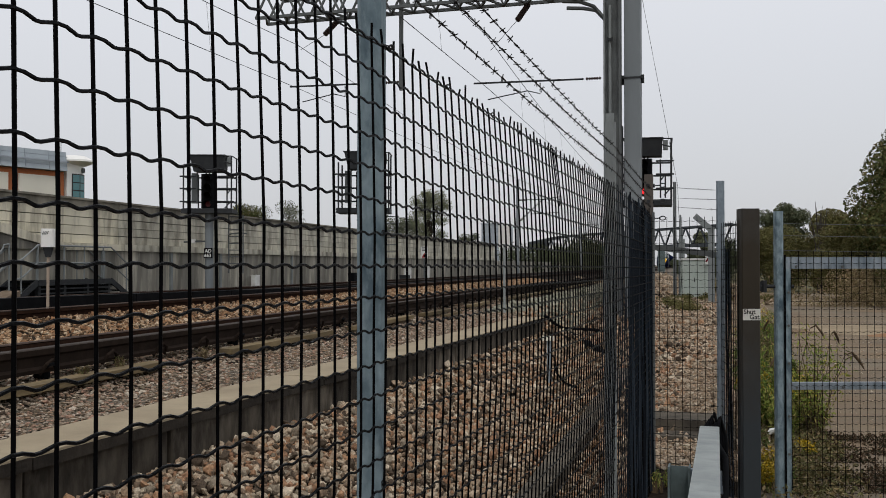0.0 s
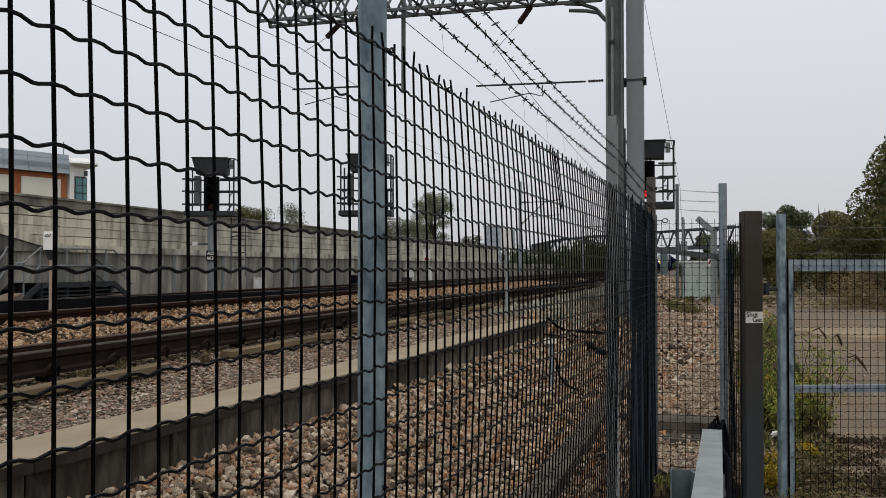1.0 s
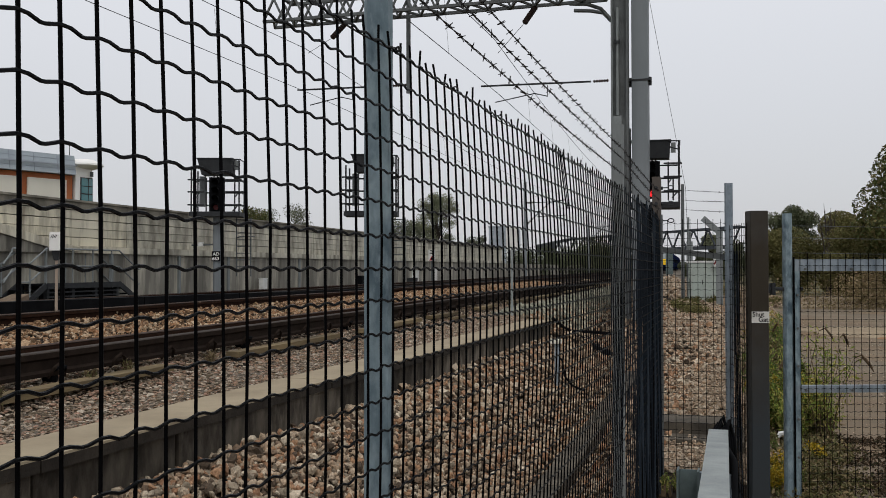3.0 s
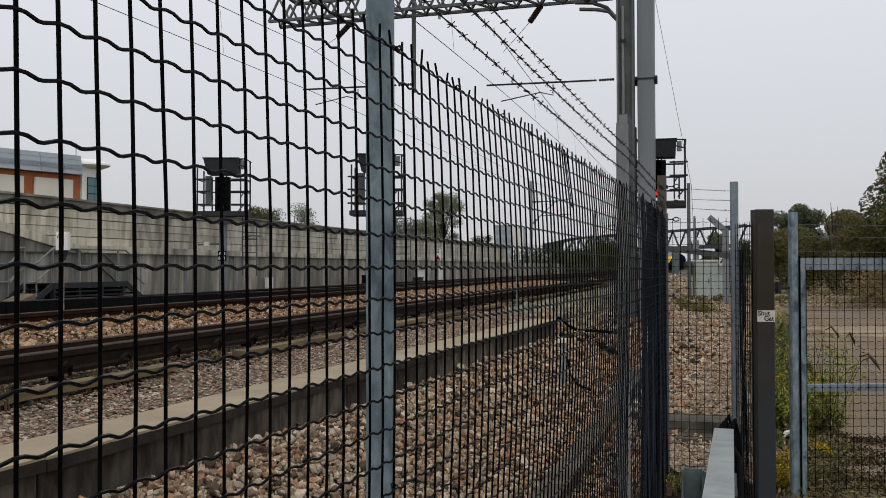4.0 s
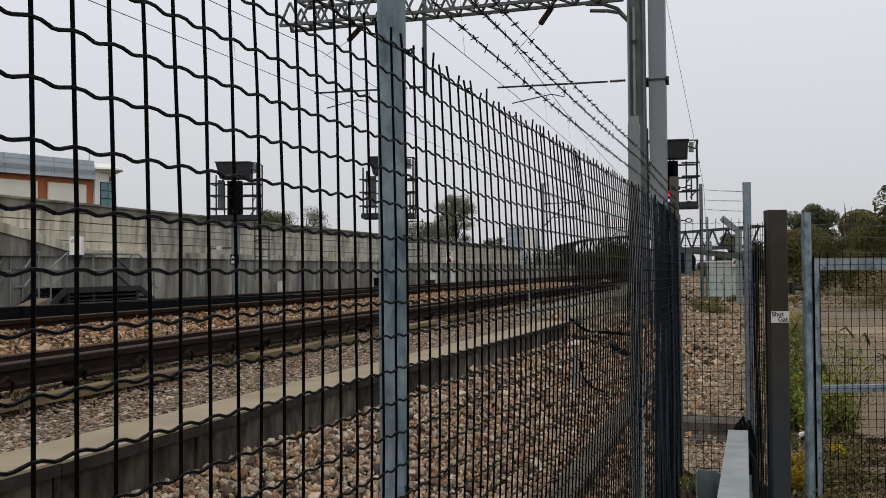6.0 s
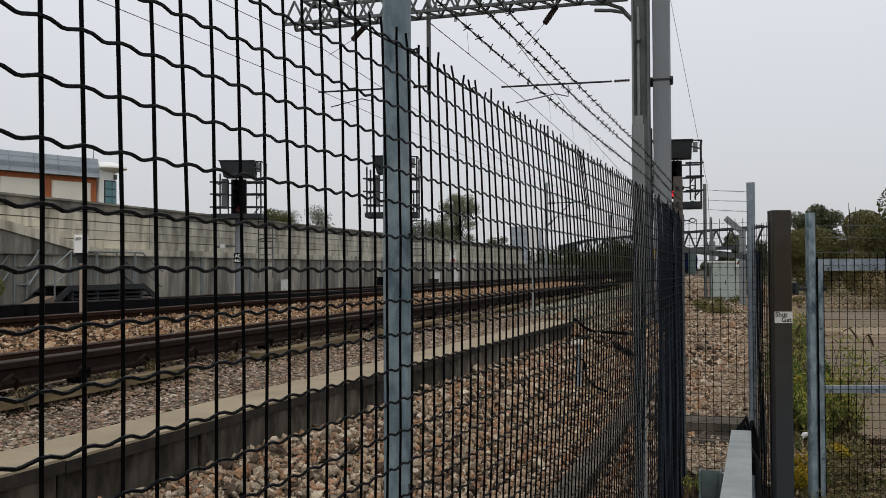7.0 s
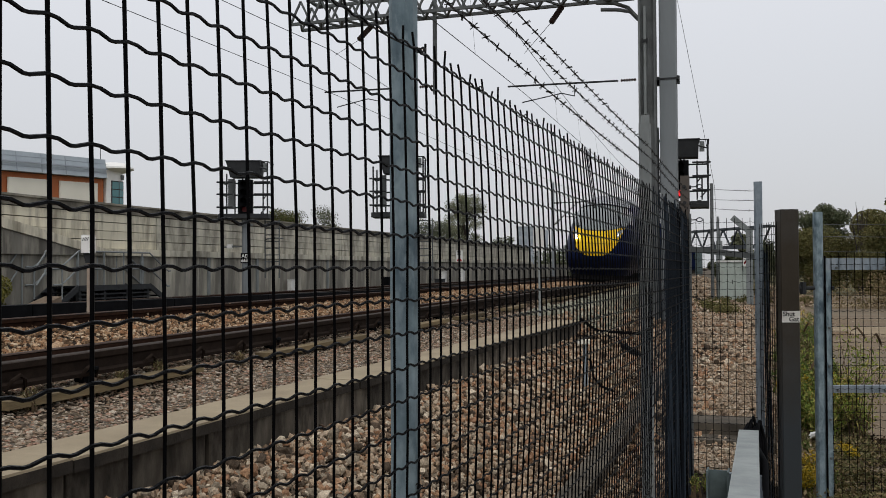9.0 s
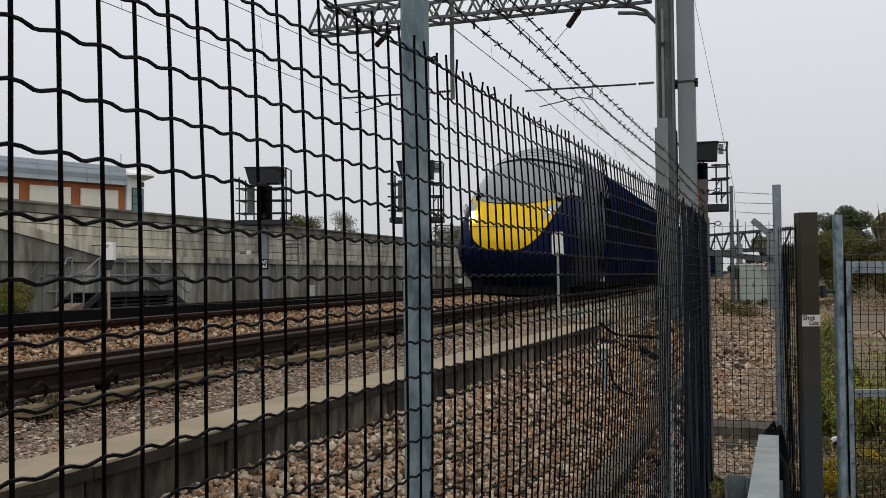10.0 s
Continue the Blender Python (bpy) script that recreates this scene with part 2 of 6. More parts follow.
# near-black ground: the shade in the gaps between stones is in its colour
G_BALLAST = surf("gap_shade_under_ballast", (0.028, 0.021, 0.016), (0.011, 0.009, 0.007), 22, 1, 0, 1.0, 40, (0.05, 0.038, 0.028), 45, 0.5, spec=0.03)
G_GRAVEL = surf("fine_grey_gravel_ground", (0.13, 0.11, 0.085), (0.07, 0.06, 0.046), 30, 1, 0, 0.8, 60, (0.19, 0.16, 0.125), 60, 0.8)
G_PATH = surf("worn_gravel_path", (0.225, 0.186, 0.137), (0.13, 0.108, 0.083), 0.55, 1, 0, 0.8, 45, (0.215, 0.135, 0.072), 0.32, 0.7, stretch=(0.55, 1, 1), spec=0.05)
G_GRASS = surf("rough_grass_ground", (0.055, 0.06, 0.025), (0.10, 0.085, 0.045), 1.5, 1, 0, 0.8, 20, (0.13, 0.10, 0.06), 0.4, 0.6)


# ---- geometry ----
class Shape:
    """Collects faces and becomes one mesh."""

    def __init__(self):
        self.v, self.f = [], []

    def add(self, vs, fs):
        o = len(self.v)
        self.v += [tuple(p) for p in vs]
        self.f += [tuple(i + o for i in q) for q in fs]
        return self

    def box(self, x0, x1, y0, y1, z0, z1, ch=0.0, m=None):
        """A box with chamfered upright edges."""
        if ch:
            ring = [(x0 + ch, y0), (x1 - ch, y0), (x1, y0 + ch), (x1, y1 - ch), (x1 - ch, y1), (x0 + ch, y1), (x0, y1 - ch), (x0, y0 + ch)]
        else:
            ring = [(x0, y0), (x1, y0), (x1, y1), (x0, y1)]
        return self.prism(ring, z0, z1, m)

    def prism(self, ring, z0, z1, m=None):
        n = len(ring)
        vs = [(x, y, z0) for x, y in ring] + [(x, y, z1) for x, y in ring]
        if m:
            vs = [m @ Vector(p) for p in vs]
        fs = [tuple(range(n))[::-1], tuple(range(n, 2 * n))] + [(i, (i + 1) % n, n + (i + 1) % n, n + i) for i in range(n)]
        return self.add(vs, fs)

    def beam(self, p, q, w, h, up=(0, 0, 1)):
        """A rectangular bar from p to q."""
        p, q = Vector(p), Vector(q)
        d = (q - p).normalized()
        u = Vector(up)
        if abs(d.dot(u)) > 0.95:
            u = Vector((1, 0, 0))
        s = d.cross(u).normalized() * (w / 2)
        u = s.cross(d).normalized() * (h / 2)
        vs = [e + a * s + b * u for e in (p, q) for a, b in ((-1, -1), (1, -1), (1, 1), (-1, 1))]
        return self.add(vs, [(3, 2, 1, 0), (4, 5, 6, 7), (0, 1, 5, 4), (1, 2, 6, 5), (2, 3, 7, 6), (3, 0, 4, 7)])

    def tube(self, pts, r, n=6, caps=True, radii=None):
        """A round bar along the points."""
        pts = [Vector(p) for p in pts]
        vs, fs = [], []
        ref = None
        for i, p in enumerate(pts):
            d = (pts[min(i + 1, len(pts) - 1)] - pts[max(i - 1, 0)]).normalized()
            if ref is None:
                ref = Vector((0, 0, 1)) if abs(d.z) < 0.9 else Vector((1, 0, 0))
            s = d.cross(ref).normalized()
            u = s.cross(d)
            rr = radii[i] if radii else r
            for j in range(n):
                a = 2 * math.pi * (j + 0.5) / n
                vs.append(p + rr * (math.cos(a) * s + math.sin(a) * u))
        for i in range(len(pts) - 1):
            for j in range(n):
                a, b = i * n + j, i * n + (j + 1) % n
                fs.append((a, b, b + n, a + n))
        if caps:
            fs += [tuple(range(n))[::-1], tuple(range(len(vs) - n, len(vs)))]
        return self.add(vs, fs)

    def sweep(self, section, ys, shift):
        """A section in (x, z) carried along y; shift(y) gives its x and z there."""
        n = len(section)
        vs = []
        for y in ys:
            dx, dz = shift(y)
            vs += [(x + dx, y, z + dz) for x, z in section]
        fs = [(i * n + j, i * n + (j + 1) % n, (i + 1) * n + (j + 1) % n, (i + 1) * n + j) for i in range(len(ys) - 1) for j in range(n)]
        fs += [tuple(range(n))[::-1], tuple(range(len(vs) - n, len(vs)))]
        return self.add(vs, fs)

    def mesh(self, name, mat, smooth=False):
        me = bpy.data.meshes.new(name)
        me.from_pydata(self.v, [], self.f)
        me.materials.append(mat)
        if smooth:
            me.shade_smooth()
        return me


def part(name, shape, mat, parent=None, label="", smooth=False):
    """One mesh object under a thing or part; shape: a Shape or ready mesh data."""
    ob = new(name, shape.mesh(name, mat, smooth) if isinstance(shape, Shape) else shape)
    ob.parent = parent
    if label:
        ob["label"] = label
    return ob


def thing(name, label, category, m=None, group="", kind=""):
    ob = new(name)
    if m is not None:
        ob.matrix_basis = m
    return tagged(ob, label, category, group, kind)


def solid(name, shape, mat, label, category, group="", kind="", smooth=False):
    """A thing of one mesh."""
    return tagged(part(name, shape, mat, None, "", smooth), label, category, group, kind)


def writing(text, size, mat, parent, m):
    """Lettering in the built-in font, as a mesh."""
    cu = bpy.data.curves.new("lettering", "FONT")
    cu.body, cu.size, cu.extrude, cu.offset = text, size, 0.0004, size * 0.022
    ob = bpy.data.objects.new("lettering", cu)
    me = bpy.data.meshes.new_from_object(ob)
    bpy.data.objects.remove(ob)
    me.materials.append(mat)
    out = part("lettering", me, mat, parent)
    out.matrix_basis = m
    return out


def track_x(y):
    """The middle line of the near track."""
    return -5.05 - 0.048 * y


CANT = 0.08
LEVEL = 1.043


def smooth01(t):
    t = min(1.0, max(0.0, t))
    return t * t * (3 - 2 * t)


def ground_z(x, y):
    """The lie of the land: level by the path, a ballast slope, the track bed, and level again to the wall."""
    c = track_x(y)
    s = x - c
    edge = -3.23 if y < 14.6 else -3.23 - 0.03 * (y - 14.6)
    if s < -6.0:
        return 0.78
    if s < -3.2:
        return 0.84 + 0.059 * smooth01((s + 4.2) / 1.0)
    if s < 0.66:
        return LEVEL - 0.098 - CANT * max(s, -0.8) - 0.10 * smooth01((-s - 0.8) / 0.5)
    if x < edge:
        return 0.80 - 0.11 * smooth01((s - 1.05) / 0.75) + 0.04 * smooth01((0.9 - s) / 0.24)
    if x < edge + 0.37:
        return 0.41 if y < 14.6 else 0.69 - 0.2 * (x - edge) / 0.37
    top = 0.42 if y < 14.6 else 0.49
    if x > -0.35:
        return -0.07 * smooth01((x + 0.35) / 0.3)
    return top * (1 - smooth01((x - edge - 0.37) / 1.55)) + 0.02 * noise.noise((x * 1.3, y * 1.3, 0))


# ---- ground ----
def make_ground():
    xs = sorted({round(v, 3) for v in [-2500, -900, -300, -120, -60, -35, -25, -19] + list(np.arange(-16, -8, 0.5)) + list(np.arange(-8, 1.01, 0.11)) + list(np.arange(1.25, 8, 0.5)) + [9, 12, 18, 30, 60, 120, 300, 900, 2500]})
    ys = sorted({round(v, 3) for v in [-2500, -600, -150, -50, -20, -8] + list(np.arange(-4, 24, 0.3)) + list(np.arange(24, 60, 2.0)) + [65, 75, 90, 110, 140, 180, 240, 320, 450, 700, 1200, 2600]})
    me = bpy.data.meshes.new("ground")
    nx = len(xs)
    vs = [(x, y, ground_z(x, y) + (0.012 * noise.noise((x * 3, y * 3, 5)) if -8 < x < 8 and -4 < y < 60 else 0)) for y in ys for x in xs]
    fs, mats = [], []
    for j in range(len(ys) - 1):
        for i in range(nx - 1):
            fs.append((j * nx + i, j * nx + i + 1, (j + 1) * nx + i + 1, (j + 1) * nx + i))
            x, y = (xs[i] + xs[i + 1]) / 2, (ys[j] + ys[j + 1]) / 2
            s = x - track_x(y)
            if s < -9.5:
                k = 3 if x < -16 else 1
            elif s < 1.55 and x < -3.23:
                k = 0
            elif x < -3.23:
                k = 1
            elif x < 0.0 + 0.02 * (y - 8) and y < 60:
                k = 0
            elif y > 60 or y < -8 or x > 9:
                k = 3
            else:
                k = 2 if x > 0.75 + 0.25 * noise.noise((0, y, 0)) or y < 8.5 else 3
            mats.append(k)
    me.from_pydata(vs, [], fs)
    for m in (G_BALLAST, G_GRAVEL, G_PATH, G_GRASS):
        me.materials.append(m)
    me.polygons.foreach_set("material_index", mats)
    tagged(new("ground", me), "stony ground with ballast slope, gravel and a worn path", "ground", kind="structure")


make_ground()

def ground_patch(label, mat, cx, cy, rx, ry, seed):
    """A thin, ragged patch of other soil lying on the ground."""
    rng = np.random.default_rng(seed)
    n, rings = 26, (1.0, 0.7, 0.35)
    wav = 1 + 0.22 * np.sin(3 * np.linspace(0, 6.283, n, False) + seed) + rng.uniform(-0.12, 0.12, n)
    vs = []
    for q in rings:
        for i in range(n):
            a = 6.283 * i / n
            x, y = cx + rx * q * wav[i] * math.cos(a), cy + ry * q * wav[i] * math.sin(a)
            vs.append((x, y, ground_z(x, y) + (0.004 if q == 1 else 0.02)))
    vs.append((cx, cy, ground_z(cx, cy) + 0.022))
    fs = [(r * n + i, r * n + (i + 1) % n, (r + 1) * n + (i + 1) % n, (r + 1) * n + i) for r in range(2) for i in range(n)] + [(2 * n + i, 2 * n + (i + 1) % n, 3 * n) for i in range(n)]
    me = bpy.data.meshes.new("ground_patch")
    me.from_pydata(vs, [], fs)
    me.materials.append(mat)
    me.shade_smooth()
    tagged(new("ground_patch", me), label, "ground", kind="structure")


G_SAND = surf("pale_sandy_soil", (0.34, 0.275, 0.19), (0.25, 0.195, 0.13), 1.5, 1, 0, 0.7, 40, (0.19, 0.15, 0.105), 0.9, 0.6, spec=0.05)
G_BRICK = surf("orange_brick_dust", (0.36, 0.17, 0.08), (0.25, 0.135, 0.075), 2.0, 1, 0, 0.7, 40, (0.2, 0.15, 0.1), 1.1, 0.7, spec=0.05)
ground_patch("pale sandy strip worn across the path", G_SAND, 4.2, 25.5, 3.4, 2.0, 1)
ground_patch("pale sandy strip far along the path", G_SAND, 4.5, 44.0, 3.6, 4.0, 4)
ground_patch("orange brick dust trodden into the path", G_BRICK, 3.9, 23.9, 1.1, 1.0, 2)

STONE_V = np.array([(0.82 * math.cos(a), 0.82 * math.sin(a), z) for z, o in ((-0.5, 0.0), (0.5, math.pi / 4)) for a in (o, o + math.pi / 2, o + math.pi, o + 1.5 * math.pi)])
STONE_F = np.array([(0, 3, 2), (0, 2, 1), (4, 5, 6), (4, 6, 7)] + [f for i in range(4) for f in ((i, (i + 1) % 4, 4 + i), ((i + 1) % 4, 4 + (i + 1) % 4, 4 + i))])


PHI = (1 + 5 ** 0.5) / 2
ROUND_V = np.array([(-1, PHI, 0), (1, PHI, 0), (-1, -PHI, 0), (1, -PHI, 0), (0, -1, PHI), (0, 1, PHI), (0, -1, -PHI), (0, 1, -PHI), (PHI, 0, -1), (PHI, 0, 1), (-PHI, 0, -1), (-PHI, 0, 1)]) * 0.5
ROUND_F = np.array([(0, 11, 5), (0, 5, 1), (0, 1, 7), (0, 7, 10), (0, 10, 11), (1, 5, 9), (5, 11, 4), (11, 10, 2), (10, 7, 6), (7, 1, 8), (3, 9, 4), (3, 4, 2), (3, 2, 6), (3, 6, 8), (3, 8, 9), (4, 9, 5), (2, 4, 11), (6, 2, 10), (8, 6, 7), (9, 8, 1)])


def round_stone(rng, n):
    """Corners of n blunt-edged stones, about one unit in radius."""
    v = ROUND_V[None] * rng.uniform(0.7, 1.3, (n, 1, 3)) * rng.uniform(0.72, 1.16, (n, 12, 1))
    k = rng.integers(0, 12, (n, 3))
    for j in range(3):
        v[np.arange(n), k[:, j]] *= rng.uniform(0.55, 0.85, n)[:, None]
    return v


def rough_stone(rng, n):
    """Corners of n broken stones, about one unit in radius."""
    v = STONE_V[None] * rng.uniform(0.72, 1.3, (n, 1, 3)) + rng.uniform(-0.2, 0.2, (n, 8, 3))
    # a broken-off corner or two
    k = rng.integers(0, 8, n)
    v[np.arange(n), k] *= rng.uniform(0.4, 0.8, n)[:, None]
    return v


def scatter_stones(name, label, mat, where, count, size, seed, lift=0.25, flat=1.0, blunt=False):
    """Broken stones strewn over the ground; where(rng, n) gives x, y."""
    rng = np.random.default_rng(seed)
    x, y = where(rng, count)
    z = np.array([ground_z(a, b) for a, b in zip(x, y)])
    n = len(x)
    r = size * rng.lognormal(0, 0.3, n) / 2
    v, faces = (round_stone(rng, n), ROUND_F) if blunt else (rough_stone(rng, n), STONE_F)
    nv, nf = v.shape[1], len(faces)
    q = rng.normal(size=(n, 4))
    q /= np.linalg.norm(q, axis=1)[:, None]
    w, a, b, c = q.T
    rot = np.stack([1 - 2 * (b * b + c * c), 2 * (a * b - w * c), 2 * (a * c + w * b), 2 * (a * b + w * c), 1 - 2 * (a * a + c * c), 2 * (b * c - w * a),
                    2 * (a * c - w * b), 2 * (b * c + w * a), 1 - 2 * (a * a + b * b)], 1).reshape(n, 3, 3)
    v = np.einsum("nij,nkj->nki", rot, v) * r[:, None, None]
    v[:, :, 2] *= flat
    v += np.stack([x, y, z + flat * r * lift + flat * rng.uniform(-0.4, 1.3, n) * r], 1)[:, None]
    f = faces[None] + (np.arange(n) * nv)[:, None, None]
    me = bpy.data.meshes.new(name)
    me.vertices.add(n * nv)
    me.vertices.foreach_set("co", v.astype(np.float32).ravel())
    me.loops.add(n * nf * 3)
    me.loops.foreach_set("vertex_index", f.astype(np.int32).ravel())
    me.polygons.add(n * nf)
    me.polygons.foreach_set("loop_start", np.arange(0, n * nf * 3, 3, dtype=np.int32))
    me.update(calc_edges=True)
    me.shade_flat()
    me.materials.append(mat)
    return tagged(new(name, me), label, "ballast", kind="stuff")


def band(x0, x1, y0, y1, power=1.0, follow=False):
    """Stones between two x (from the track's middle if follow), thinning with distance."""
    def where(rng, n):
        y = y0 + (y1 - y0) * rng.random(n) ** power
        x = rng.uniform(x0, x1, n)
        return (x + track_x(y) if follow else x), y
    return where


scatter_stones("ballast_slope", "coarse pinkish grey broken stone on the slope by the fence", BALLAST, band(-2.92, -0.6, 2.6, 8, 1.15), 26000, 0.036, 11, 0.2, 1.0, True)
scatter_stones("ballast_slope", "coarse pinkish grey broken stone further along the slope", BALLAST, band(-2.92, -0.6, 8, 15, 1.1), 17000, 0.042, 22)
scatter_stones("ballast_slope", "coarse broken stone beyond the end of the kerb", BALLAST, band(-3.4, -0.2, 15, 38, 1.4), 9000, 0.055, 12)
scatter_stones("ballast_slope", "buff broken stone behind the short fence panel", BALLAST_PALE, band(-0.85, 0.3, 7.3, 24, 1.25), 24000, 0.031, 13)
scatter_stones("ballast_slope", "pale broken stone spread towards the cabinet", BALLAST_PALE, band(-2.2, 1.1, 20, 41, 1.1), 18000, 0.042, 17)
scatter_stones("ballast_slope", "far broken stone beside the line", BALLAST_PALE, band(-6.5, 1.5, 40, 80, 1.1), 6000, 0.12, 19)
scatter_stones("ballast_slope", "broken stone on the slope behind the camera", BALLAST, band(-2.92, -0.4, -6, 2.6), 15000, 0.042, 20)
scatter_stones("ballast_slope", "grey-green lichened stone below the track", GREENISH, lambda rng, n: (lambda y: (rng.uniform(track_x(y) + 1.7, -2.45 - 0.075 * (y - 15)), y))(16.0 + 23 * rng.random(n) ** 1.2), 10000, 0.052, 23)
scatter_stones("track_ballast", "rust stained ballast on the near end of the tracks", BALLAST_RUST, band(-5.8, 1.6, -6, 3.5, 1.0, True), 16000, 0.042, 21)
scatter_stones("track_ballast", "rust stained ballast between the rails", BALLAST_RUST, band(-1.75, 1.0, 3.5, 36, 1.5, True), 52000, 0.029, 14, 0.25, 0.8)
scatter_stones("track_ballast", "rust stained ballast between the two tracks", BALLAST_RUST, band(-4.6, -1.75, 7, 40, 1.4, True), 24000, 0.031, 15, 0.25, 0.8)
scatter_stones("gravel_strip", "fine grey gravel beside the kerb", GRAVEL, band(-4.3, -3.19, 2.6, 18, 1.4), 32000, 0.023, 16, 0.25, 0.45)
scatter_stones("gravel_strip", "fine brown gravel along the conductor rail", GRAVEL, band(0.75, 1.75, 3, 24, 1.4, True), 16000, 0.026, 18, 0.25, 0.5)
scatter_stones("path_grit", "loose grit and pebbles on the worn path", BALLAST_PALE, band(0.35, 5.0, 6.5, 30, 1.3), 6000, 0.024, 24, 0.1, 0.5)


# ---- kerb and walls ----
def make_kerb():
    th = thing("concrete_kerb", "long pale concrete kerb edging the raised track bed", "kerb", kind="structure")
    cap, face = Shape(), Shape()
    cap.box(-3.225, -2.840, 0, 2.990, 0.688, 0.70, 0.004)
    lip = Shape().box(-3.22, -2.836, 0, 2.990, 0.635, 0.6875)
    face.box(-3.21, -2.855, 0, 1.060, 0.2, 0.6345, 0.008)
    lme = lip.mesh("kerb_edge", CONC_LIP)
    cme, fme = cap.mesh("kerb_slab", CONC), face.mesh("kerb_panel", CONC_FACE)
    rng = random.Random(3)
    for i in range(-4, 4):
        if i == 3:
            cme = Shape().box(-3.225, -2.840, 0, 2.37, 0.688, 0.70, 0.004).mesh("kerb_slab", CONC)
            lme = Shape().box(-3.22, -2.836, 0, 2.37, 0.635, 0.6875).mesh("kerb_edge", CONC_LIP)
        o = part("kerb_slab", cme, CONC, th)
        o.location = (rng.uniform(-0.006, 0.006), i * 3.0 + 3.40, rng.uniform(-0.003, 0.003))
        part("kerb_edge", lme, CONC_LIP, th, "slab edge darkened for stains and overhang shade").location = o.location
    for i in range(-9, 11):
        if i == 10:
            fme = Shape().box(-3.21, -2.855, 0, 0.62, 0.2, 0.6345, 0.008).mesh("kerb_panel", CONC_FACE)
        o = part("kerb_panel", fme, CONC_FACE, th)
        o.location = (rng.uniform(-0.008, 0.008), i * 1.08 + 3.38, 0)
    return th


make_kerb()


def wall_x(y):
    return -13.35 - 0.048 * y


def make_wall():
    th = thing("retaining_wall", "long weathered concrete retaining wall with board-marked upper panels", "wall", kind="structure")
    lme = Shape().box(-0.35, 0, 0, 1.99, 0.3, 1.846).mesh("lower_panel", WALL_LOW)
    wob = random.Random(19)
    boards = Shape()
    for k in range(4):
        z = 2.012 + k * 0.203
        boards.box(-0.5, -0.12 + wob.uniform(-0.008, 0.008), 0, 5.98, z + wob.uniform(0, 0.006), z + 0.189 + wob.uniform(-0.005, 0.004))
    ume, cme = boards.mesh("upper_panel", WALL_UP), boards.mesh("upper_panel", WALL_CREAM)
    led = Shape().box(-0.6, 0.06, 0, 5.99, 1.85, 2.008)
    eme, fme = led.mesh("ledge", WALL_UP), led.mesh("ledge", WALL_CREAM)
    pme = Shape().box(-0.55, -0.10, 0, 5.99, 2.826, 3.0).box(-0.57, -0.06, 0, 5.99, 3.002, 3.05).mesh("coping", COPING)
    tilt = math.atan(0.048)
    for i in range(-3, 60):
        y = i * 2.0
        part("lower_panel", lme, WALL_LOW, th).matrix_basis = pose(wall_x(y), y, 0, 0, 0, math.degrees(tilt))
    for i in range(-1, 11):
        y = i * 6.0 + 2.2
        fresh = y < 20
        for nm, me, mt in (("upper_panel", cme if fresh else ume, WALL_CREAM), ("ledge", fme if fresh else eme, WALL_UP), ("coping", pme, COPING)):
            part(nm, me, mt, th).matrix_basis = pose(wall_x(y), y, 0, 0, 0, math.degrees(tilt))

    def slab(pts, near, far):
        n = len(pts)
        return Shape().add([(wall_x(y) + dx, y, z) for dx in (near, far) for y, z in pts], [tuple(range(n)), tuple(range(2 * n - 1, n - 1, -1))] + [(i, n + i, n + (i + 1) % n, (i + 1) % n) for i in range(n)])

    part("ramp_wall", slab([(8.0, 1.846), (17.9, 1.846), (17.9, 1.88), (17.0, 1.95), (15.7, 2.17), (8.0, 3.40)], 0.08, -0.3), WALL_LOW, th, "sloping dark concrete ramp side")
    part("ramp_coping", slab([(8.0, 3.41), (15.7, 2.175), (17.0, 1.955), (17.95, 1.885), (18.1, 1.96), (17.0, 2.125), (15.7, 2.37), (8.0, 3.61)], 0.12, -0.3), WALL_CREAM, th, "pale sloping coping of the ramp")
    for y in (19.3, 22.4, 25.2, 30.5):
        part("conduit", Shape().box(wall_x(y), wall_x(y) + 0.05, y, y + 0.1, 0.7, 1.84), GALV_GREY, th, "grey cable conduit")


make_wall()

solid("cable", Shape().tube([(-2.84, 14.80, 0.715), (-2.80, 14.86, 0.69), (-2.70, 14.95, 0.58), (-2.58, 15.05, 0.51), (-2.3, 15.1, 0.50), (-1.9, 15.0, 0.48)], 0.024, 8), BLACK, "black rubber cable hanging over the end of the kerb", "cable", smooth=True)
heap = thing("rubber_sheet", "crumpled black rubber sheet lying on the stones", "sheet")
rsh = np.random.default_rng(33)
for k, (cx, cy, rx, ry) in enumerate(((-2.40, 15.05, 0.24, 0.30), (-2.08, 14.75, 0.20, 0.30))):
    sh = Shape()
    ringed = [(cx + rx * q * math.cos(a) * (1 + 0.12 * math.sin(3 * a + k)), cy + ry * q * math.sin(a), z) for q, z in ((1.0, -0.03), (0.9, 0.015), (0.5, 0.035)) for a in np.linspace(0, 6.283, 15)[:-1]]
    vs = [(x, y, ground_z(x, y) + z + 0.02 + float(rsh.uniform(-0.012, 0.012))) for x, y, z in ringed] + [(cx, cy, ground_z(cx, cy) + 0.05)]
    sh.add(vs, [(r * 14 + i, r * 14 + (i + 1) % 14, (r + 1) * 14 + (i + 1) % 14, (r + 1) * 14 + i) for r in range(2) for i in range(14)] + [(28 + i, 28 + (i + 1) % 14, 42) for i in range(14)])
    part("fold", sh, BLACK, heap)

edge = thing("edging_kerb", "low weathered concrete edging beside the fence foot", "kerb", kind="structure")
eme = Shape().box(0, 0.17, 0, 0.985, -0.1, 0.135, 0.012).mesh("edging_block", EDGING)
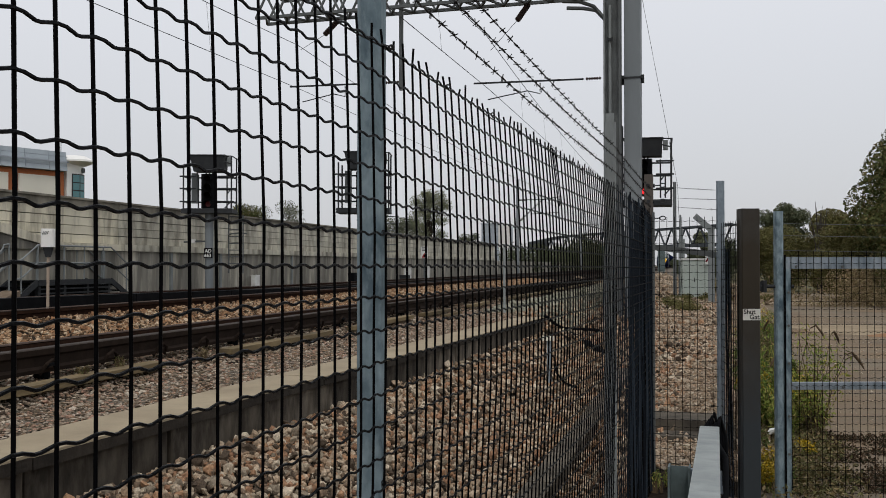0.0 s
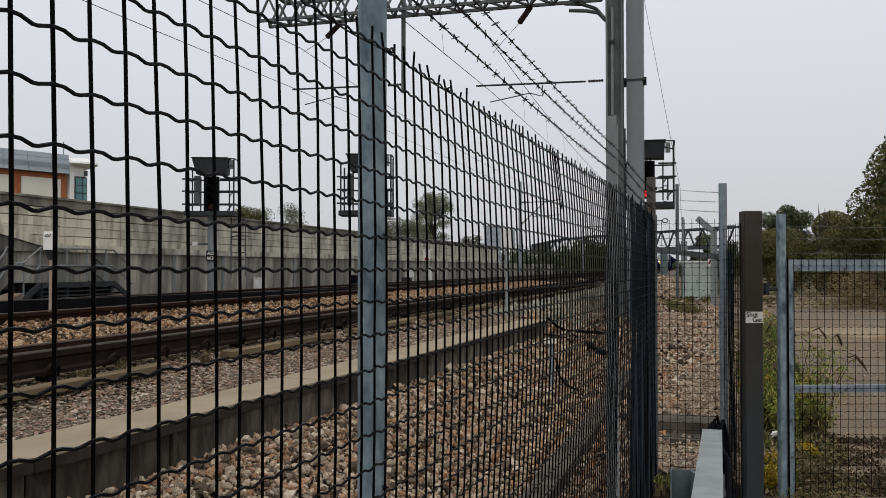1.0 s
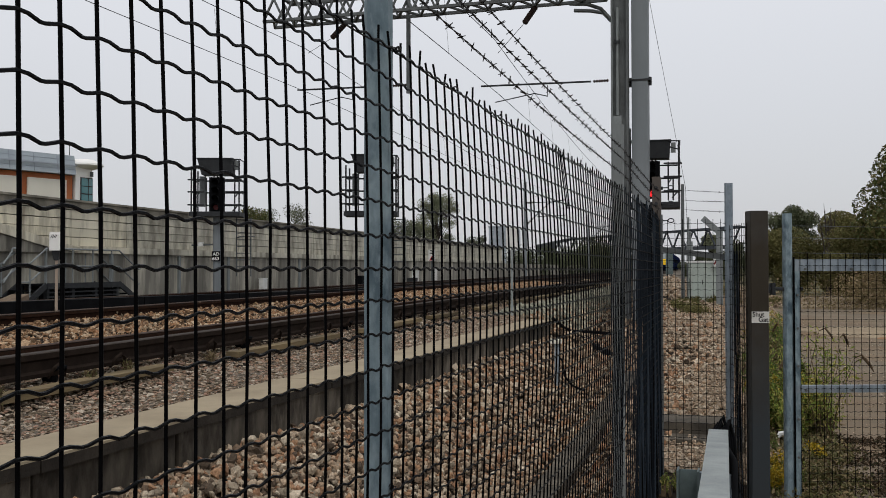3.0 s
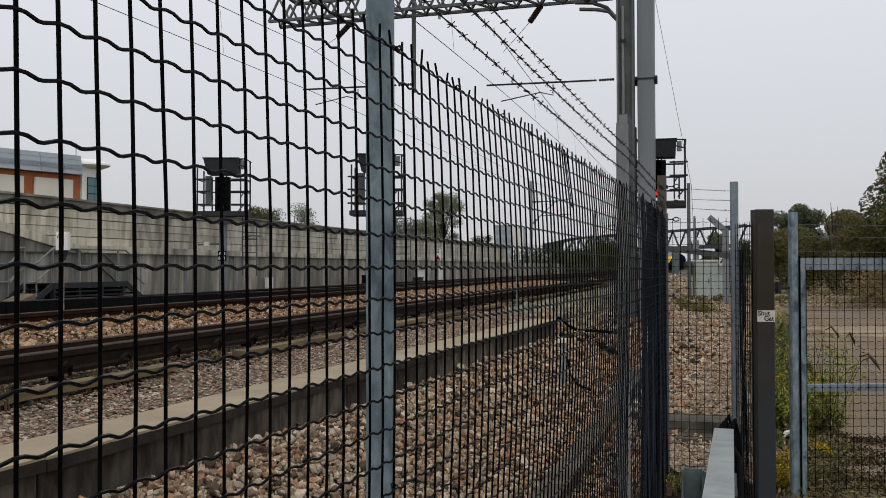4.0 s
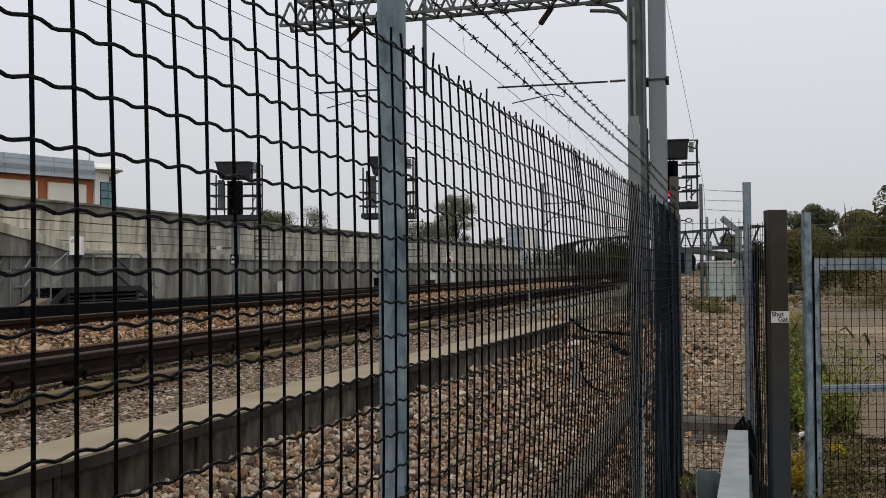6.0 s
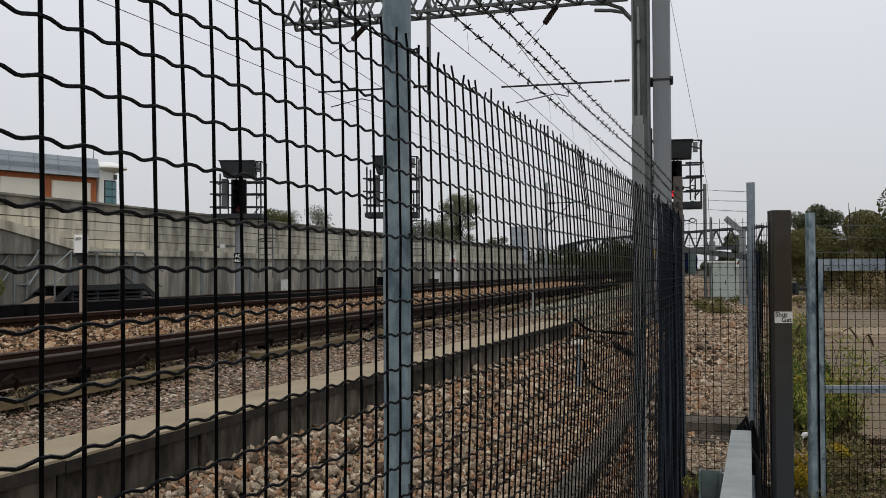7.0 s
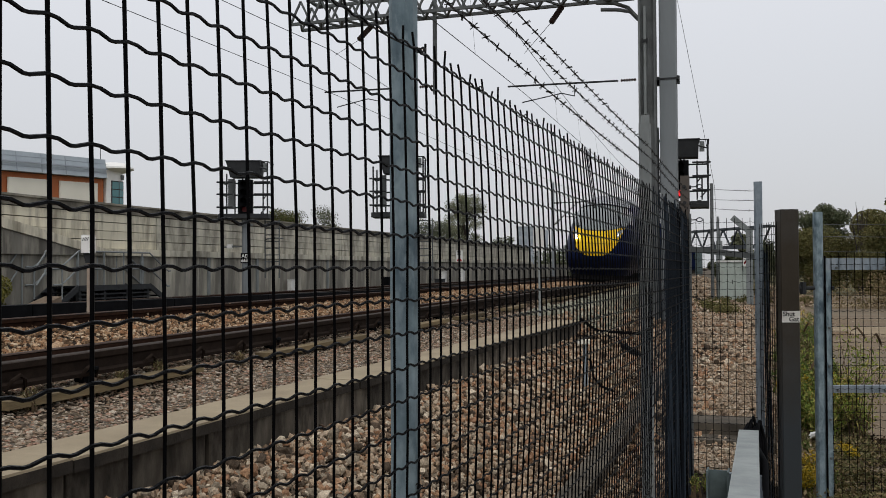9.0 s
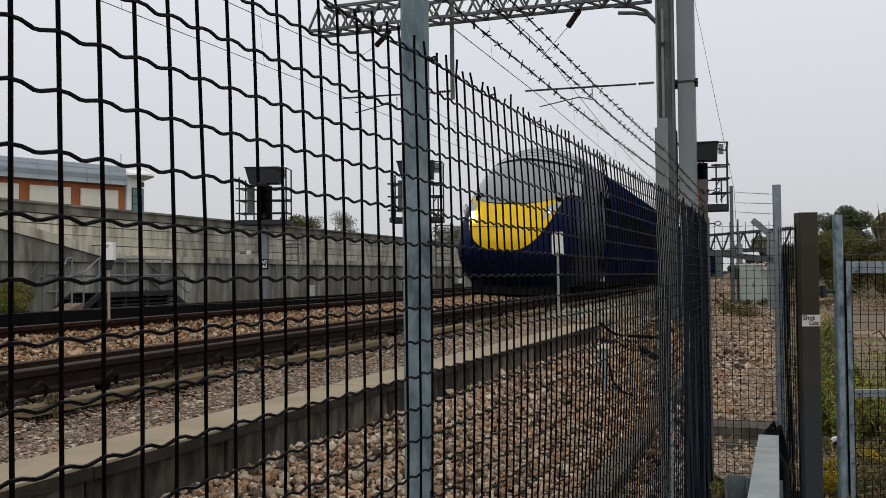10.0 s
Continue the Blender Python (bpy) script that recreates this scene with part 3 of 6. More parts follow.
for i in range(4, 13):
    part("edging_block", eme, EDGING, edge).matrix_basis = pose(-1.25 - 0.03 * (i - 5.5), i, 0, 0, 0, 1.72)


# ---- single stones nearest the fence ----
def near_stones():
    """The nearest stones of the slope, each one on its own."""
    th = thing("ballast_slope", "coarse pinkish grey broken stones lying loose by the fence", "ballast", kind="structure")
    rng = np.random.default_rng(90)
    mes = []
    for v in round_stone(rng, 24):
        sh = Shape().add(v.tolist(), ROUND_F.tolist())
        mes.append(sh.mesh("stone", BALLAST))
    for i in range(300):
        x, y = rng.uniform(-2.7, -1.0), 3.3 + 2.2 * rng.random() ** 1.3
        r = 0.023 * rng.lognormal(0, 0.25)
        o = part("stone", mes[i % 24], BALLAST, th)
        o.matrix_basis = pose(x, y, ground_z(x, y) + 0.8 * r, *rng.uniform(0, 360, 3)) @ Matrix.Scale(r, 4)


near_stones()


# ---- tracks ----
RAIL_HEAD = [(-0.036, 0.132), (0.036, 0.132), (0.036, 0.165), (0.028, 0.172), (-0.028, 0.172), (-0.036, 0.165)]
RAIL_BODY = [(-0.07, 0.0), (0.07, 0.0), (0.07, 0.012), (0.012, 0.03), (0.009, 0.125), (0.034, 0.135), (0.034, 0.16), (-0.034, 0.16), (-0.034, 0.135), (-0.009, 0.125), (-0.012, 0.03), (-0.07, 0.012)]


def make_track(off, level, cant, y0, y1, label):
    """A track whose middle lies off to the side of the near line; level: height of the rail tops in its middle."""
    th = thing("railway_track", label, "railway track")
    ys = [y0 + (y1 - y0) * i / 12 for i in range(13)]

    def at(s):
        return lambda y: (track_x(y) + off + s, level - cant * s - 0.172)

    for s in (0.752, -0.752):
        r = part("rail", Shape().sweep(RAIL_BODY, ys, at(s)), RUST, th)
        part("rail_head", Shape().sweep([(x * 0.96, z + 0.0015) for x, z in RAIL_HEAD[2:]], ys, at(s)), RAILTOP, r, "polished running surface")
    slp = Shape()
    slp.add([(-1.25, -0.13, -0.2), (1.25, -0.13, -0.2), (1.25, 0.13, -0.2), (-1.25, 0.13, -0.2), (-1.25, -0.1, 0), (1.25, -0.1, 0), (1.25, 0.1, 0), (-1.25, 0.1, 0)],
            [(3, 2, 1, 0), (4, 5, 6, 7), (0, 1, 5, 4), (1, 2, 6, 5), (2, 3, 7, 6), (3, 0, 4, 7)])
    sme = slp.mesh("sleeper", SLEEPER)
    clips = Shape()
    y = max(y0, 1.0)
    n = 0
    while y < min(y1, 75) and n < 115:
        m = pose(track_x(y) + off, y, level - 0.178, 0, math.degrees(math.atan(cant)), 2.75)
        part("sleeper", sme, SLEEPER, th).matrix_basis = m
        if y < 26:
            for s in (0.752, -0.752):
                for a in (-0.085, 0.085):
                    clips.tube([m @ Vector(p) for p in ((s + a, -0.06, 0.02), (s + a * 1.1, -0.02, 0.055), (s + a * 0.8, 0.03, 0.055), (s + a * 1.1, 0.06, 0.02))], 0.012, 5)
        y += 0.65
        n += 1
    tagged(part("clip_row", clips, RUST, th), kind="stuff")
    return th


near_track = make_track(0, LEVEL, CANT, -6, 420, "near canted railway track with rusty rails on concrete sleepers")
far_track = make_track(-4.57, 0.99, 0.0, -6, 420, "far railway track with rusty rails behind the near track")


def make_conductor(off, top, y0, y1, label, board):
    """A third rail on insulators, with timber boards beside it."""
    th = thing("conductor_rail", label, "conductor rail")
    ys = [y0 + (y1 - y0) * i / 12 for i in range(13)]
    sec = [(-0.055, -0.15), (0.055, -0.15), (0.06, -0.125), (0.03, -0.11), (0.028, -0.055), (0.05, -0.04), (0.05, -0.006), (-0.05, -0.006), (-0.05, -0.04), (-0.028, -0.055), (-0.03, -0.11), (-0.06, -0.125)]
    part("rail", Shape().sweep(sec, ys, lambda y: (track_x(y) + off, top)), DARKSTEEL, th)
    part("contact_surface", Shape().sweep([(-0.046, -0.006), (0.046, -0.006), (0.04, 0.0), (-0.04, 0.0)], ys, lambda y: (track_x(y) + off, top)), CONDTOP, th, "worn grey upper surface")
    pot = Shape()
    pot.tube([(0, 0, -0.31), (0, 0, -0.27), (0, 0, -0.26), (0, 0, -0.22), (0, 0, -0.21), (0, 0, -0.152)], 0.05, 10, True, [0.075, 0.075, 0.05, 0.065, 0.045, 0.05])
    pot.tube([(0.045, -0.05, -0.13), (0.085, -0.03, -0.1), (0.09, 0.03, -0.1), (0.05, 0.06, -0.13)], 0.014, 5)
    pme = pot.mesh("insulator_pot", BLACK)
    y = 2.4
    while y < 60:
        o = part("insulator_pot", pme, BLACK, th)
        o.location = (track_x(y) + off, y, top)
        y += 2.6
    hook = Shape().tube([(0.04, -0.07, -0.16), (0.075, -0.05, -0.10), (0.08, 0.0, -0.075), (0.075, 0.05, -0.10), (0.04, 0.08, -0.16)], 0.013, 6).mesh("clip", DARKSTEEL)
    y = 3.05
    while board and y < 26:
        part("clip", hook, DARKSTEEL, th).location = (track_x(y) + off, y, top)
        y += 0.65
    if board:
        rb = random.Random(61)
        for a in range(0, 14):
            yy = -2 + a * 3.0
            b = Shape()
            u, v = rb.uniform(-0.03, 0.03), rb.uniform(-0.03, 0.03)
            e = yy + rb.uniform(1.3, 2.95)
            b.beam((track_x(yy) + off + 0.25 + u, yy, 0.797), (track_x(e) + off + 0.25 + v, e, 0.797 + u * 0.4), 0.125, 0.045)
            part("board", b, TIMBER, th, "ochre weathered board")
            if a % 4 == 1:
                b = Shape()
                b.beam((track_x(yy) + off + 0.43 + v, yy + 0.4, 0.765), (track_x(e) + off + 0.46 + u, e, 0.76), 0.06, 0.03)
                part("batten", b, TIMBER, th)
    return th


make_conductor(1.165, 0.99, -6, 420, "dark brown conductor rail on insulators beside the near track", True)
make_conductor(-3.4, 1.03, -6, 420, "black conductor rail between the two tracks", False)

trunk = thing("cable_trunking", "black cable trunking running between the two tracks", "cable trunking")
for i in range(-1, 24):
    y = i * 3.0
    top0, top1 = (max(1.0, 1.115 - 0.009 * max(0.0, u - 9.5)) for u in (y, y + 2.98))
    part("trunking_length", Shape().beam((track_x(y) - 2.75, y, top0 - 0.15), (track_x(y + 2.98) - 2.75, y + 2.98, top1 - 0.15), 0.22, 0.30), BLACK, trunk)


# ---- mesh fence ----
PITCH = 0.0508
ROW0 = 1.502        # one row of the mesh lies at eye height
ROWS = 0.0499        # from row to row
TOP = ROW0 + 7 * ROWS
FALL = -0.15         # degrees by which the rows fall along the fence
BOW = ((-1.5, 0.02), (0.6, 0.025), (1.0, 0.045), (1.25, 0.04), (1.4, 0.022), (1.6, 0.05), (1.95, 0.08), (2.8, 0.095), (4.0, 0.07), (4.3, 0.05), (7.0, 0.04))


def bulge(z, y):
    """How far the slack mesh leans back from its plane."""
    a = BOW[-1][1]
    for (p, u), (q, v) in zip(BOW, BOW[1:]):
        if y <= q:
            a = u + (v - u) * max(0.0, (y - p) / (q - p))
            break
    d = z - 1.38
    return -a * (d * d if d > -0.4 else 0.16 + 0.4 * (-0.4 - d))


def crimped(n_cells, r, sides=5, seed=0, shift=None):
    """A wavy horizontal wire along +y, n cells long; shift(y) bends it sideways."""
    rng = random.Random(seed)
    pts = []
    for i in range(n_cells):
        y = i * PITCH
        j = rng.uniform(-0.0006, 0.0006)
        pts += [(0, y - 0.006, 0.0016), (0, y + 0.006, 0.0012), (0, y + 0.0195, -0.0024 + j), (0, y + 0.0265, -0.0022 + j)]
    pts.append((0, n_cells * PITCH - 0.006, 0.0016))
    if shift:
        pts = [(x + shift(y), y, z) for x, y, z in pts]
    return Shape().tube(pts, r, sides)


def post_shape(h, w, ch):
    """A hollow rounded square post with a slightly open top."""
    s = Shape()
    s.box(-w / 2, w / 2, -w / 2, w / 2, 0, h, ch)
    return s


CORNER = (-0.551, 6.84)
LINE1 = pose(-0.5395, 0.6225, 0, 0, 0, -0.646)
N2 = 72
P2 = (-0.4984, 4.28)


def make_fence():
    th = thing("mesh_fence", "tall black crimped wire mesh fence on galvanised steel posts", "fence")
    pme = post_shape(2.40, 0.0415, 0.0095).mesh("post", GALV_BLUE)
    dull = post_shape(2.38, 0.05, 0.006).mesh("post", GALV_GREY)
    for k, (x, y) in enumerate(((-0.60, -1.6), (-0.5705, 1.475), (-0.532, 4.33))):
        p = part("post", dull if k == 2 else pme, GALV, th, "weathered grey post" if k == 2 else "mottled galvanised post")
        p.location = (x, y, -0.24)
    rng = random.Random(8)
    zs = [0.02, 0.3, 0.6, 0.9, 1.1, 1.25, 1.4, 1.55, 1.7, TOP, TOP + 0.026]

    def upright(y, k, start):
        pts = [(bulge(z, y) + rng.uniform(-0.001, 0.001), rng.uniform(-0.0015, 0.0015), z) for z in zs]
        pts[-1] = (pts[-2][0] + rng.uniform(-0.004, 0.003), pts[-2][1] + rng.uniform(-0.004, 0.003), TOP + rng.uniform(0.014, 0.032))
        if k:
            pts = [(x, yy + k * max(0.0, z - start), z) for x, yy, z in pts]
        return Shape().tube(pts, 0.0021 if y < 2.6 else 0.0023, 6)

    line2 = turn_to(P2, CORNER)
    rows = int(TOP / ROWS)
    for m, n0, n1 in ((LINE1, -32, N2 + 1), (line2, 1, 51)):
        for i in range(n0, n1):
            if m is line2 and (i % 2 if i < 14 else i % 8 == 4):
                continue
            y = 0.6225 + (i if m is LINE1 else N2 + i) * PITCH
            drop = math.tan(radians(FALL)) * (y - 0.6225)
            k = {1: -0.006, 2: -0.013, 3: -0.015, 4: -0.018, 5: -0.01, 6: -0.012, 45: -0.16, 46: -0.28, 47: -0.2, 48: -0.1, 37: -0.03}.get(i, 0.0) if m is LINE1 else 0.0
            o = part("upright_wire", upright(y, k, 1.7 if i > 44 else 1.45).mesh("upright_wire", WIRE if m is LINE1 else BLUEBLACK), WIRE, th)
            slip = {0: 0.0008, 3: -0.0028, 4: -0.003, 5: -0.0038, 6: -0.001, 7: -0.001, 11: 0.004, 12: 0.008, 13: 0.007}.get(i, 0.0) if m is LINE1 else 0.0
            o.matrix_basis = m @ pose(0, i * PITCH + slip + rng.uniform(-0.001, 0.001), drop)
    for b, (m, a, c) in enumerate(((LINE1, -32, 15), (LINE1, 15, 45), (LINE1, 45, N2), (line2, 0, 25), (line2, 25, 51))):
        for k in range(rows):
            z = TOP - k * ROWS
            y0 = 0.6225 + (a if m is LINE1 else N2 + a) * PITCH
            drop = math.tan(radians(FALL)) * (y0 - 0.6225)
            o = part("crimped_wire", crimped(c - a, 0.0019, 5, 31 + 7 * b + k, lambda y: bulge(z, y0 + y)), WIRE_TOP if b < 3 else WIRE, th)
            o.matrix_basis = m @ pose(0.0038, a * PITCH, z + drop, FALL + 0.05 * math.sin(k * 1.7 + b), 0, 0)
    # loose edge of the next sheet, lapped over the first near the top
    for d in (0.0, 0.02):
        part("upright_wire", Shape().tube([(bulge(z, 3.0) + 0.004, 45.9 * PITCH + d - 0.3 * max(0.0, z - 1.72 - 0.5 * d), z + math.tan(radians(FALL)) * 2.4) for z in (1.69, 1.72, 1.75, 1.78, 1.81, TOP + 0.012)], 0.0014, 5), WIRE, th).matrix_basis = LINE1
    # a lower sheet laps where they meet at the grey post
    for i in range(63, 84, 2):
        lap = Shape().tube([(bulge(z, 4.0), 0, z) for z in zs[:rng.randint(6, 9)]], 0.0018, 5)
        part("upright_wire", lap, BLUEBLACK, th).matrix_basis = LINE1 @ pose(0.005, (i + 0.5) * PITCH + rng.uniform(-0.02, 0.02), math.tan(radians(FALL)) * i * PITCH)
    # tie wires that hold the mesh to the posts and along the top
    tie = Shape()
    for a in range(3):
        tie.tube([(0.004 * math.cos(t) + 0.004, 0.004 * a + 0.0006 * t, 0.004 * math.sin(t)) for t in np.linspace(0, 6.3, 9)], 0.0011, 4)
    tme = tie.mesh("tie_wire", BARB)
    for i in range(0, 9):
        y = 0.83 + i * 0.33 * (1 + 0.03 * (i % 3))
        part("tie_wire", tme, BARB, th).matrix_basis = LINE1 @ pose(0.002 + bulge(TOP, y + 0.62), y, TOP + 0.001 + math.tan(radians(FALL)) * y, rng.uniform(-30, 30), 0, 0)
    strand = Shape().tube([LINE1 @ Vector((bulge(TOP, 0.62 + y) - 0.003 * math.sin(y * 9), y, TOP + 0.003 * math.cos(y * 14) + math.tan(radians(FALL)) * y)) for y in np.linspace(-1.5, 3.66, 160)], 0.0014, 4)
    part("line_wire", strand, BARB, th, "line wire laced along the top row")
    for x, y in ((-0.535, 1.455), (-0.50, 4.3)):
        for z in (TOP, TOP - 6 * PITCH, TOP - 14 * PITCH, TOP - 22 * PITCH):
            part("tie_wire", tme, BARB, th).matrix_basis = pose(x - 0.006, y + 0.012, z + 0.004, 20, 0, 90)
    return th


def turn_to(p, q):
    """A pose at p whose y axis points to q."""
    return pose(p[0], p[1], 0, 0, 0, math.degrees(math.atan2(-(q[0] - p[0]), q[1] - p[1])))


def barbed(name, label, p, q, seed, sag=0.01, gap=0.078):
    """Two twisted strands with four-pointed barbs."""
    rng = random.Random(seed)
    p, q = Vector(p), Vector(q)
    length = (q - p).length
    n = int(length / 0.02)
    th = thing(name, label, "barbed wire", group="strands over the fence")
    d = (q - p).normalized()
    s = d.cross(Vector((0, 0, 1))).normalized()
    u = s.cross(d)

    def mid(t):
        return p.lerp(q, t) - Vector((0, 0, 4 * sag * t * (1 - t)))

    st = Shape()
    for ph in (0, math.pi):
        st.tube([mid(i / n) + 0.0013 * (math.cos(i * 0.9 + ph) * s + math.sin(i * 0.9 + ph) * u) for i in range(n + 1)], 0.00105, 4)
    part("twisted_strand", st, BARB, th)
    bme = []
    for k in range(4):
        b = Shape()
        for j in range(2):
            a = rng.uniform(0, 3.14)
            v = Vector((math.cos(a), math.sin(a), rng.uniform(-0.5, 0.5))) * 0.0095
            z = Vector((0, 0, 0.003 * (j * 2 - 1)))
            b.tube([z - v, z, z + v], 0.0012, 3)
        b.tube([(0.002 * math.cos(t), 0.002 * math.sin(t), -0.005 + 0.0016 * t) for t in np.linspace(0, 6.3, 7)], 0.0016, 3)
        bme.append(b.mesh("barb", BARB))
    turn = d.to_track_quat("Z", "Y").to_matrix().to_4x4()
    for i in range(1, int(length / gap)):
        o = part("barb", bme[rng.randrange(4)], BARB, th)
        o.matrix_basis = Matrix.Translation(mid((i * gap + rng.uniform(-0.006, 0.006)) / length)) @ turn @ pose(0, 0, 0, 0, 0, rng.uniform(0, 360))
    return th


make_fence()
for k, (za, zb, zc) in enumerate(((1.975, 1.915, 1.905), (2.044, 1.982, 1.97), (2.092, 2.026, 2.03))):
    spots = [(-0.565, -1.6, za), (-0.54, 1.455, za), (-0.505, 4.31, zb), (CORNER[0], CORNER[1], zc)]
    for j, (a, b) in enumerate(zip(spots, spots[1:])):
        barbed("barbed_wire", "barbed wire strand above the mesh fence", a, b, 50 + 10 * j + k, 0.012)
FARP = (-2.46, 42.5)
far_post = solid("fence_post", post_shape(5.2, 0.14, 0.01), GALV_DULL, "thin grey steel fence post beyond the return fence", "fence post")
far_post.location = (FARP[0], FARP[1], -0.1)
for k, (za, zb) in enumerate(((4.86, 2.02), (4.42, 1.955), (4.03, 1.885))):
    barbed("barbed_wire", "barbed wire strand running back to the far post", (FARP[0], FARP[1] - 0.13, za), (-0.115, 6.9, zb), 90 + k, 0.01, 0.6)


# ---- short return panel and gate ----
def flat_mesh(parent, w, z0, z1, m):
    """Crimped mesh in a frame of its own, w wide, set at m."""
    n = int(w / PITCH)
    up = Shape().tube([(0, 0, z0), (0.001, 0.0, (z0 + z1) / 2), (0, 0, z1 + 0.03)], 0.0021, 5).mesh("upright_wire", WIRE)
    hz = crimped(n, 0.0019, 4, 5).mesh("crimped_wire", WIRE)
    for i in range(n + 1):
        part("upright_wire", up, WIRE, parent).matrix_basis = m @ pose(0, i * PITCH, 0)
    k = 0
    while z1 - k * PITCH > z0:
        part("crimped_wire", hz, WIRE, parent).matrix_basis = m @ pose(0.0038, 0, z1 - k * PITCH)
        k += 1


INNER, GPOST = (-0.118, 6.85), (0.01, 6.53)
panel = thing("return_fence", "short black mesh return fence between two steel posts", "fence")
flat_mesh(panel, 0.47, 0.05, TOP - 0.045, turn_to(CORNER, INNER))
p = part("post", post_shape(2.38, 0.055, 0.012).mesh("post", GALV), GALV, panel, "weathered galvanised post")
p.location = (-0.092, 6.87, -0.3)
p = part("post", post_shape(2.44, 0.06, 0.004).mesh("post", CORNERPOST), CORNERPOST, panel, "brownish grey corner post with bolts")
p.location = (-0.577, 6.9, -0.3)
for z in (1.83, 1.95, 2.06):
    part("bolt", Shape().tube([(0, -0.03, z + 0.3), (0, -0.042, z + 0.3)], 0.013, 8), SOOT, p)
    part("bolt", Shape().tube([(0.03, 0, z + 0.3), (0.042, 0, z + 0.3)], 0.013, 8), SOOT, p)
side = thing("return_fence", "loose black mesh hung between the inner post and gate post", "fence")
flat_mesh(side, 0.36, 0.0, TOP - 0.09, turn_to((-0.085, 6.83), GPOST))
flat_mesh(side, 0.30, 0.0, TOP - 0.2, turn_to((-0.055, 6.84), (0.0, 6.6)))
for k in range(5):
    part("draped_wire", Shape().tube([(-0.045 + 0.008 * k, 6.76 - 0.02 * k, -0.05), (-0.055 + 0.009 * k, 6.75 - 0.02 * k, 0.5), (-0.06 + 0.008 * k, 6.75 - 0.02 * k, 1.2), (-0.062 + 0.007 * k, 6.76, TOP - 0.22 - 0.02 * (k % 3))], 0.0035, 5), BLUEBLACK if k % 2 else SLATE, side)
# folded overlap where the long fence ends: slack sheets of mesh hung one behind the other
fold = thing("return_fence", "bunched black mesh folded at the end of the fence", "fence")
rf = random.Random(12)
for sheet, (off, y0, y1, amp, top) in enumerate(((-0.014, 5.1, 6.78, 0.010, TOP + 0.015), (-0.036, 5.6, 6.82, 0.016, TOP - 0.01))):
    def hung(y, z, off=off, amp=amp, ph=sheet * 1.9):
        sway = amp * (math.sin(5.3 * y + ph + 0.8 * z) + 0.5 * math.sin(11.0 * y + 2 * ph - 1.7 * z))
        return (-0.500 - 0.019 * (y - 4.4) + off + sway * (0.5 + 0.6 * (1.9 - z)), y, z)
    n = int((y1 - y0) / 0.047)
    for k in range(n + 1):
        y = y0 + k * 0.047
        e = top + rf.uniform(-0.02, 0.03)
        if math.sin(9.0 * y + 2.2 * sheet) < -0.62:
            continue
        part("draped_wire", Shape().tube([hung(y + rf.uniform(-0.006, 0.006), z) for z in (0.02, 0.35, 0.7, 1.0, 1.3, 1.6, e)], rf.uniform(0.002, 0.0044), 5), SLATE if math.sin(9.0 * y + 2.2 * sheet) > 0.7 else rf.choice((WIRE, WIRE, BLUEBLACK)), fold)
    for r in range(int(top / 0.0508) if sheet == 0 else 0):
        z = top - 0.02 - r * 0.0508
        part("crimped_wire", Shape().tube([hung(y0 + (y1 - y0) * q / 30, z + 0.002 * (-1) ** q - 0.035 * (y1 - y0) * q / 30) for q in range(31)], 0.0016, 4), WIRE, fold)
for y in (5.14, 5.62, 6.2):
    part("edge_tube", Shape().tube([(-0.512 - 0.0145 * (y - 4.4), y, -0.05), (-0.507 - 0.0145 * (y - 4.4), y, 0.9), (-0.512 - 0.0145 * (y - 4.4), y, TOP - 0.03)], 0.0045, 6), SLATE, fold, "dull steel edge tube")
for k in range(12):
    t = rf.random()
    x, y = -0.522 - 0.030 * t + rf.uniform(-0.012, 0.008), 5.2 + 1.6 * t
    part("draped_wire", Shape().tube([(x + 0.01, y, 0.02), (x + rf.uniform(-0.01, 0.012), y + 0.02, 0.6), (x + rf.uniform(-0.012, 0.012), y, 1.2), (x - 0.012, y + rf.uniform(-0.03, 0.03), TOP - 0.02 + rf.uniform(-0.08, 0.05))], rf.uniform(0.003, 0.0075), 5), SLATE if k % 4 == 0 else BLUEBLACK, fold)
# steel arm, ring bolts and bracket by the return fence
part("cross_arm", Shape().beam((-0.60, 7.0, 1.637), (-0.1, 6.95, 1.572), 0.05, 0.04), GALV_DULL, panel, "grey steel arm")
for z in (1.83, 1.95, 2.06):
    part("ring_bolt", Shape().tube([(-0.53, 6.87, z), (-0.50, 6.86, z)] + [(-0.478 - 0.02 * math.cos(a), 6.86, z + 0.014 * math.sin(a)) for a in np.linspace(0, 6.3, 12)], 0.004, 5), SOOT, panel)
crank = thing("fence_post", "tall grey fence post with a cranked top near the cabinet", "fence post", pose(-0.89, 40.0, 0))
part("shaft", Shape().box(-0.13, 0.13, -0.1, 0.1, -0.3, 3.02, 0.02), GALV_GREY, crank)
part("cranked_arm", Shape().beam((0.0, 0, 2.93), (-0.64, 0, 3.50), 0.215, 0.24), GALV_GREY, crank)
part("edge_tube", Shape().tube([(-0.541, 6.85, -0.05), (-0.541, 6.85, TOP + 0.02)], 0.009, 8), GALV_DULL, panel)

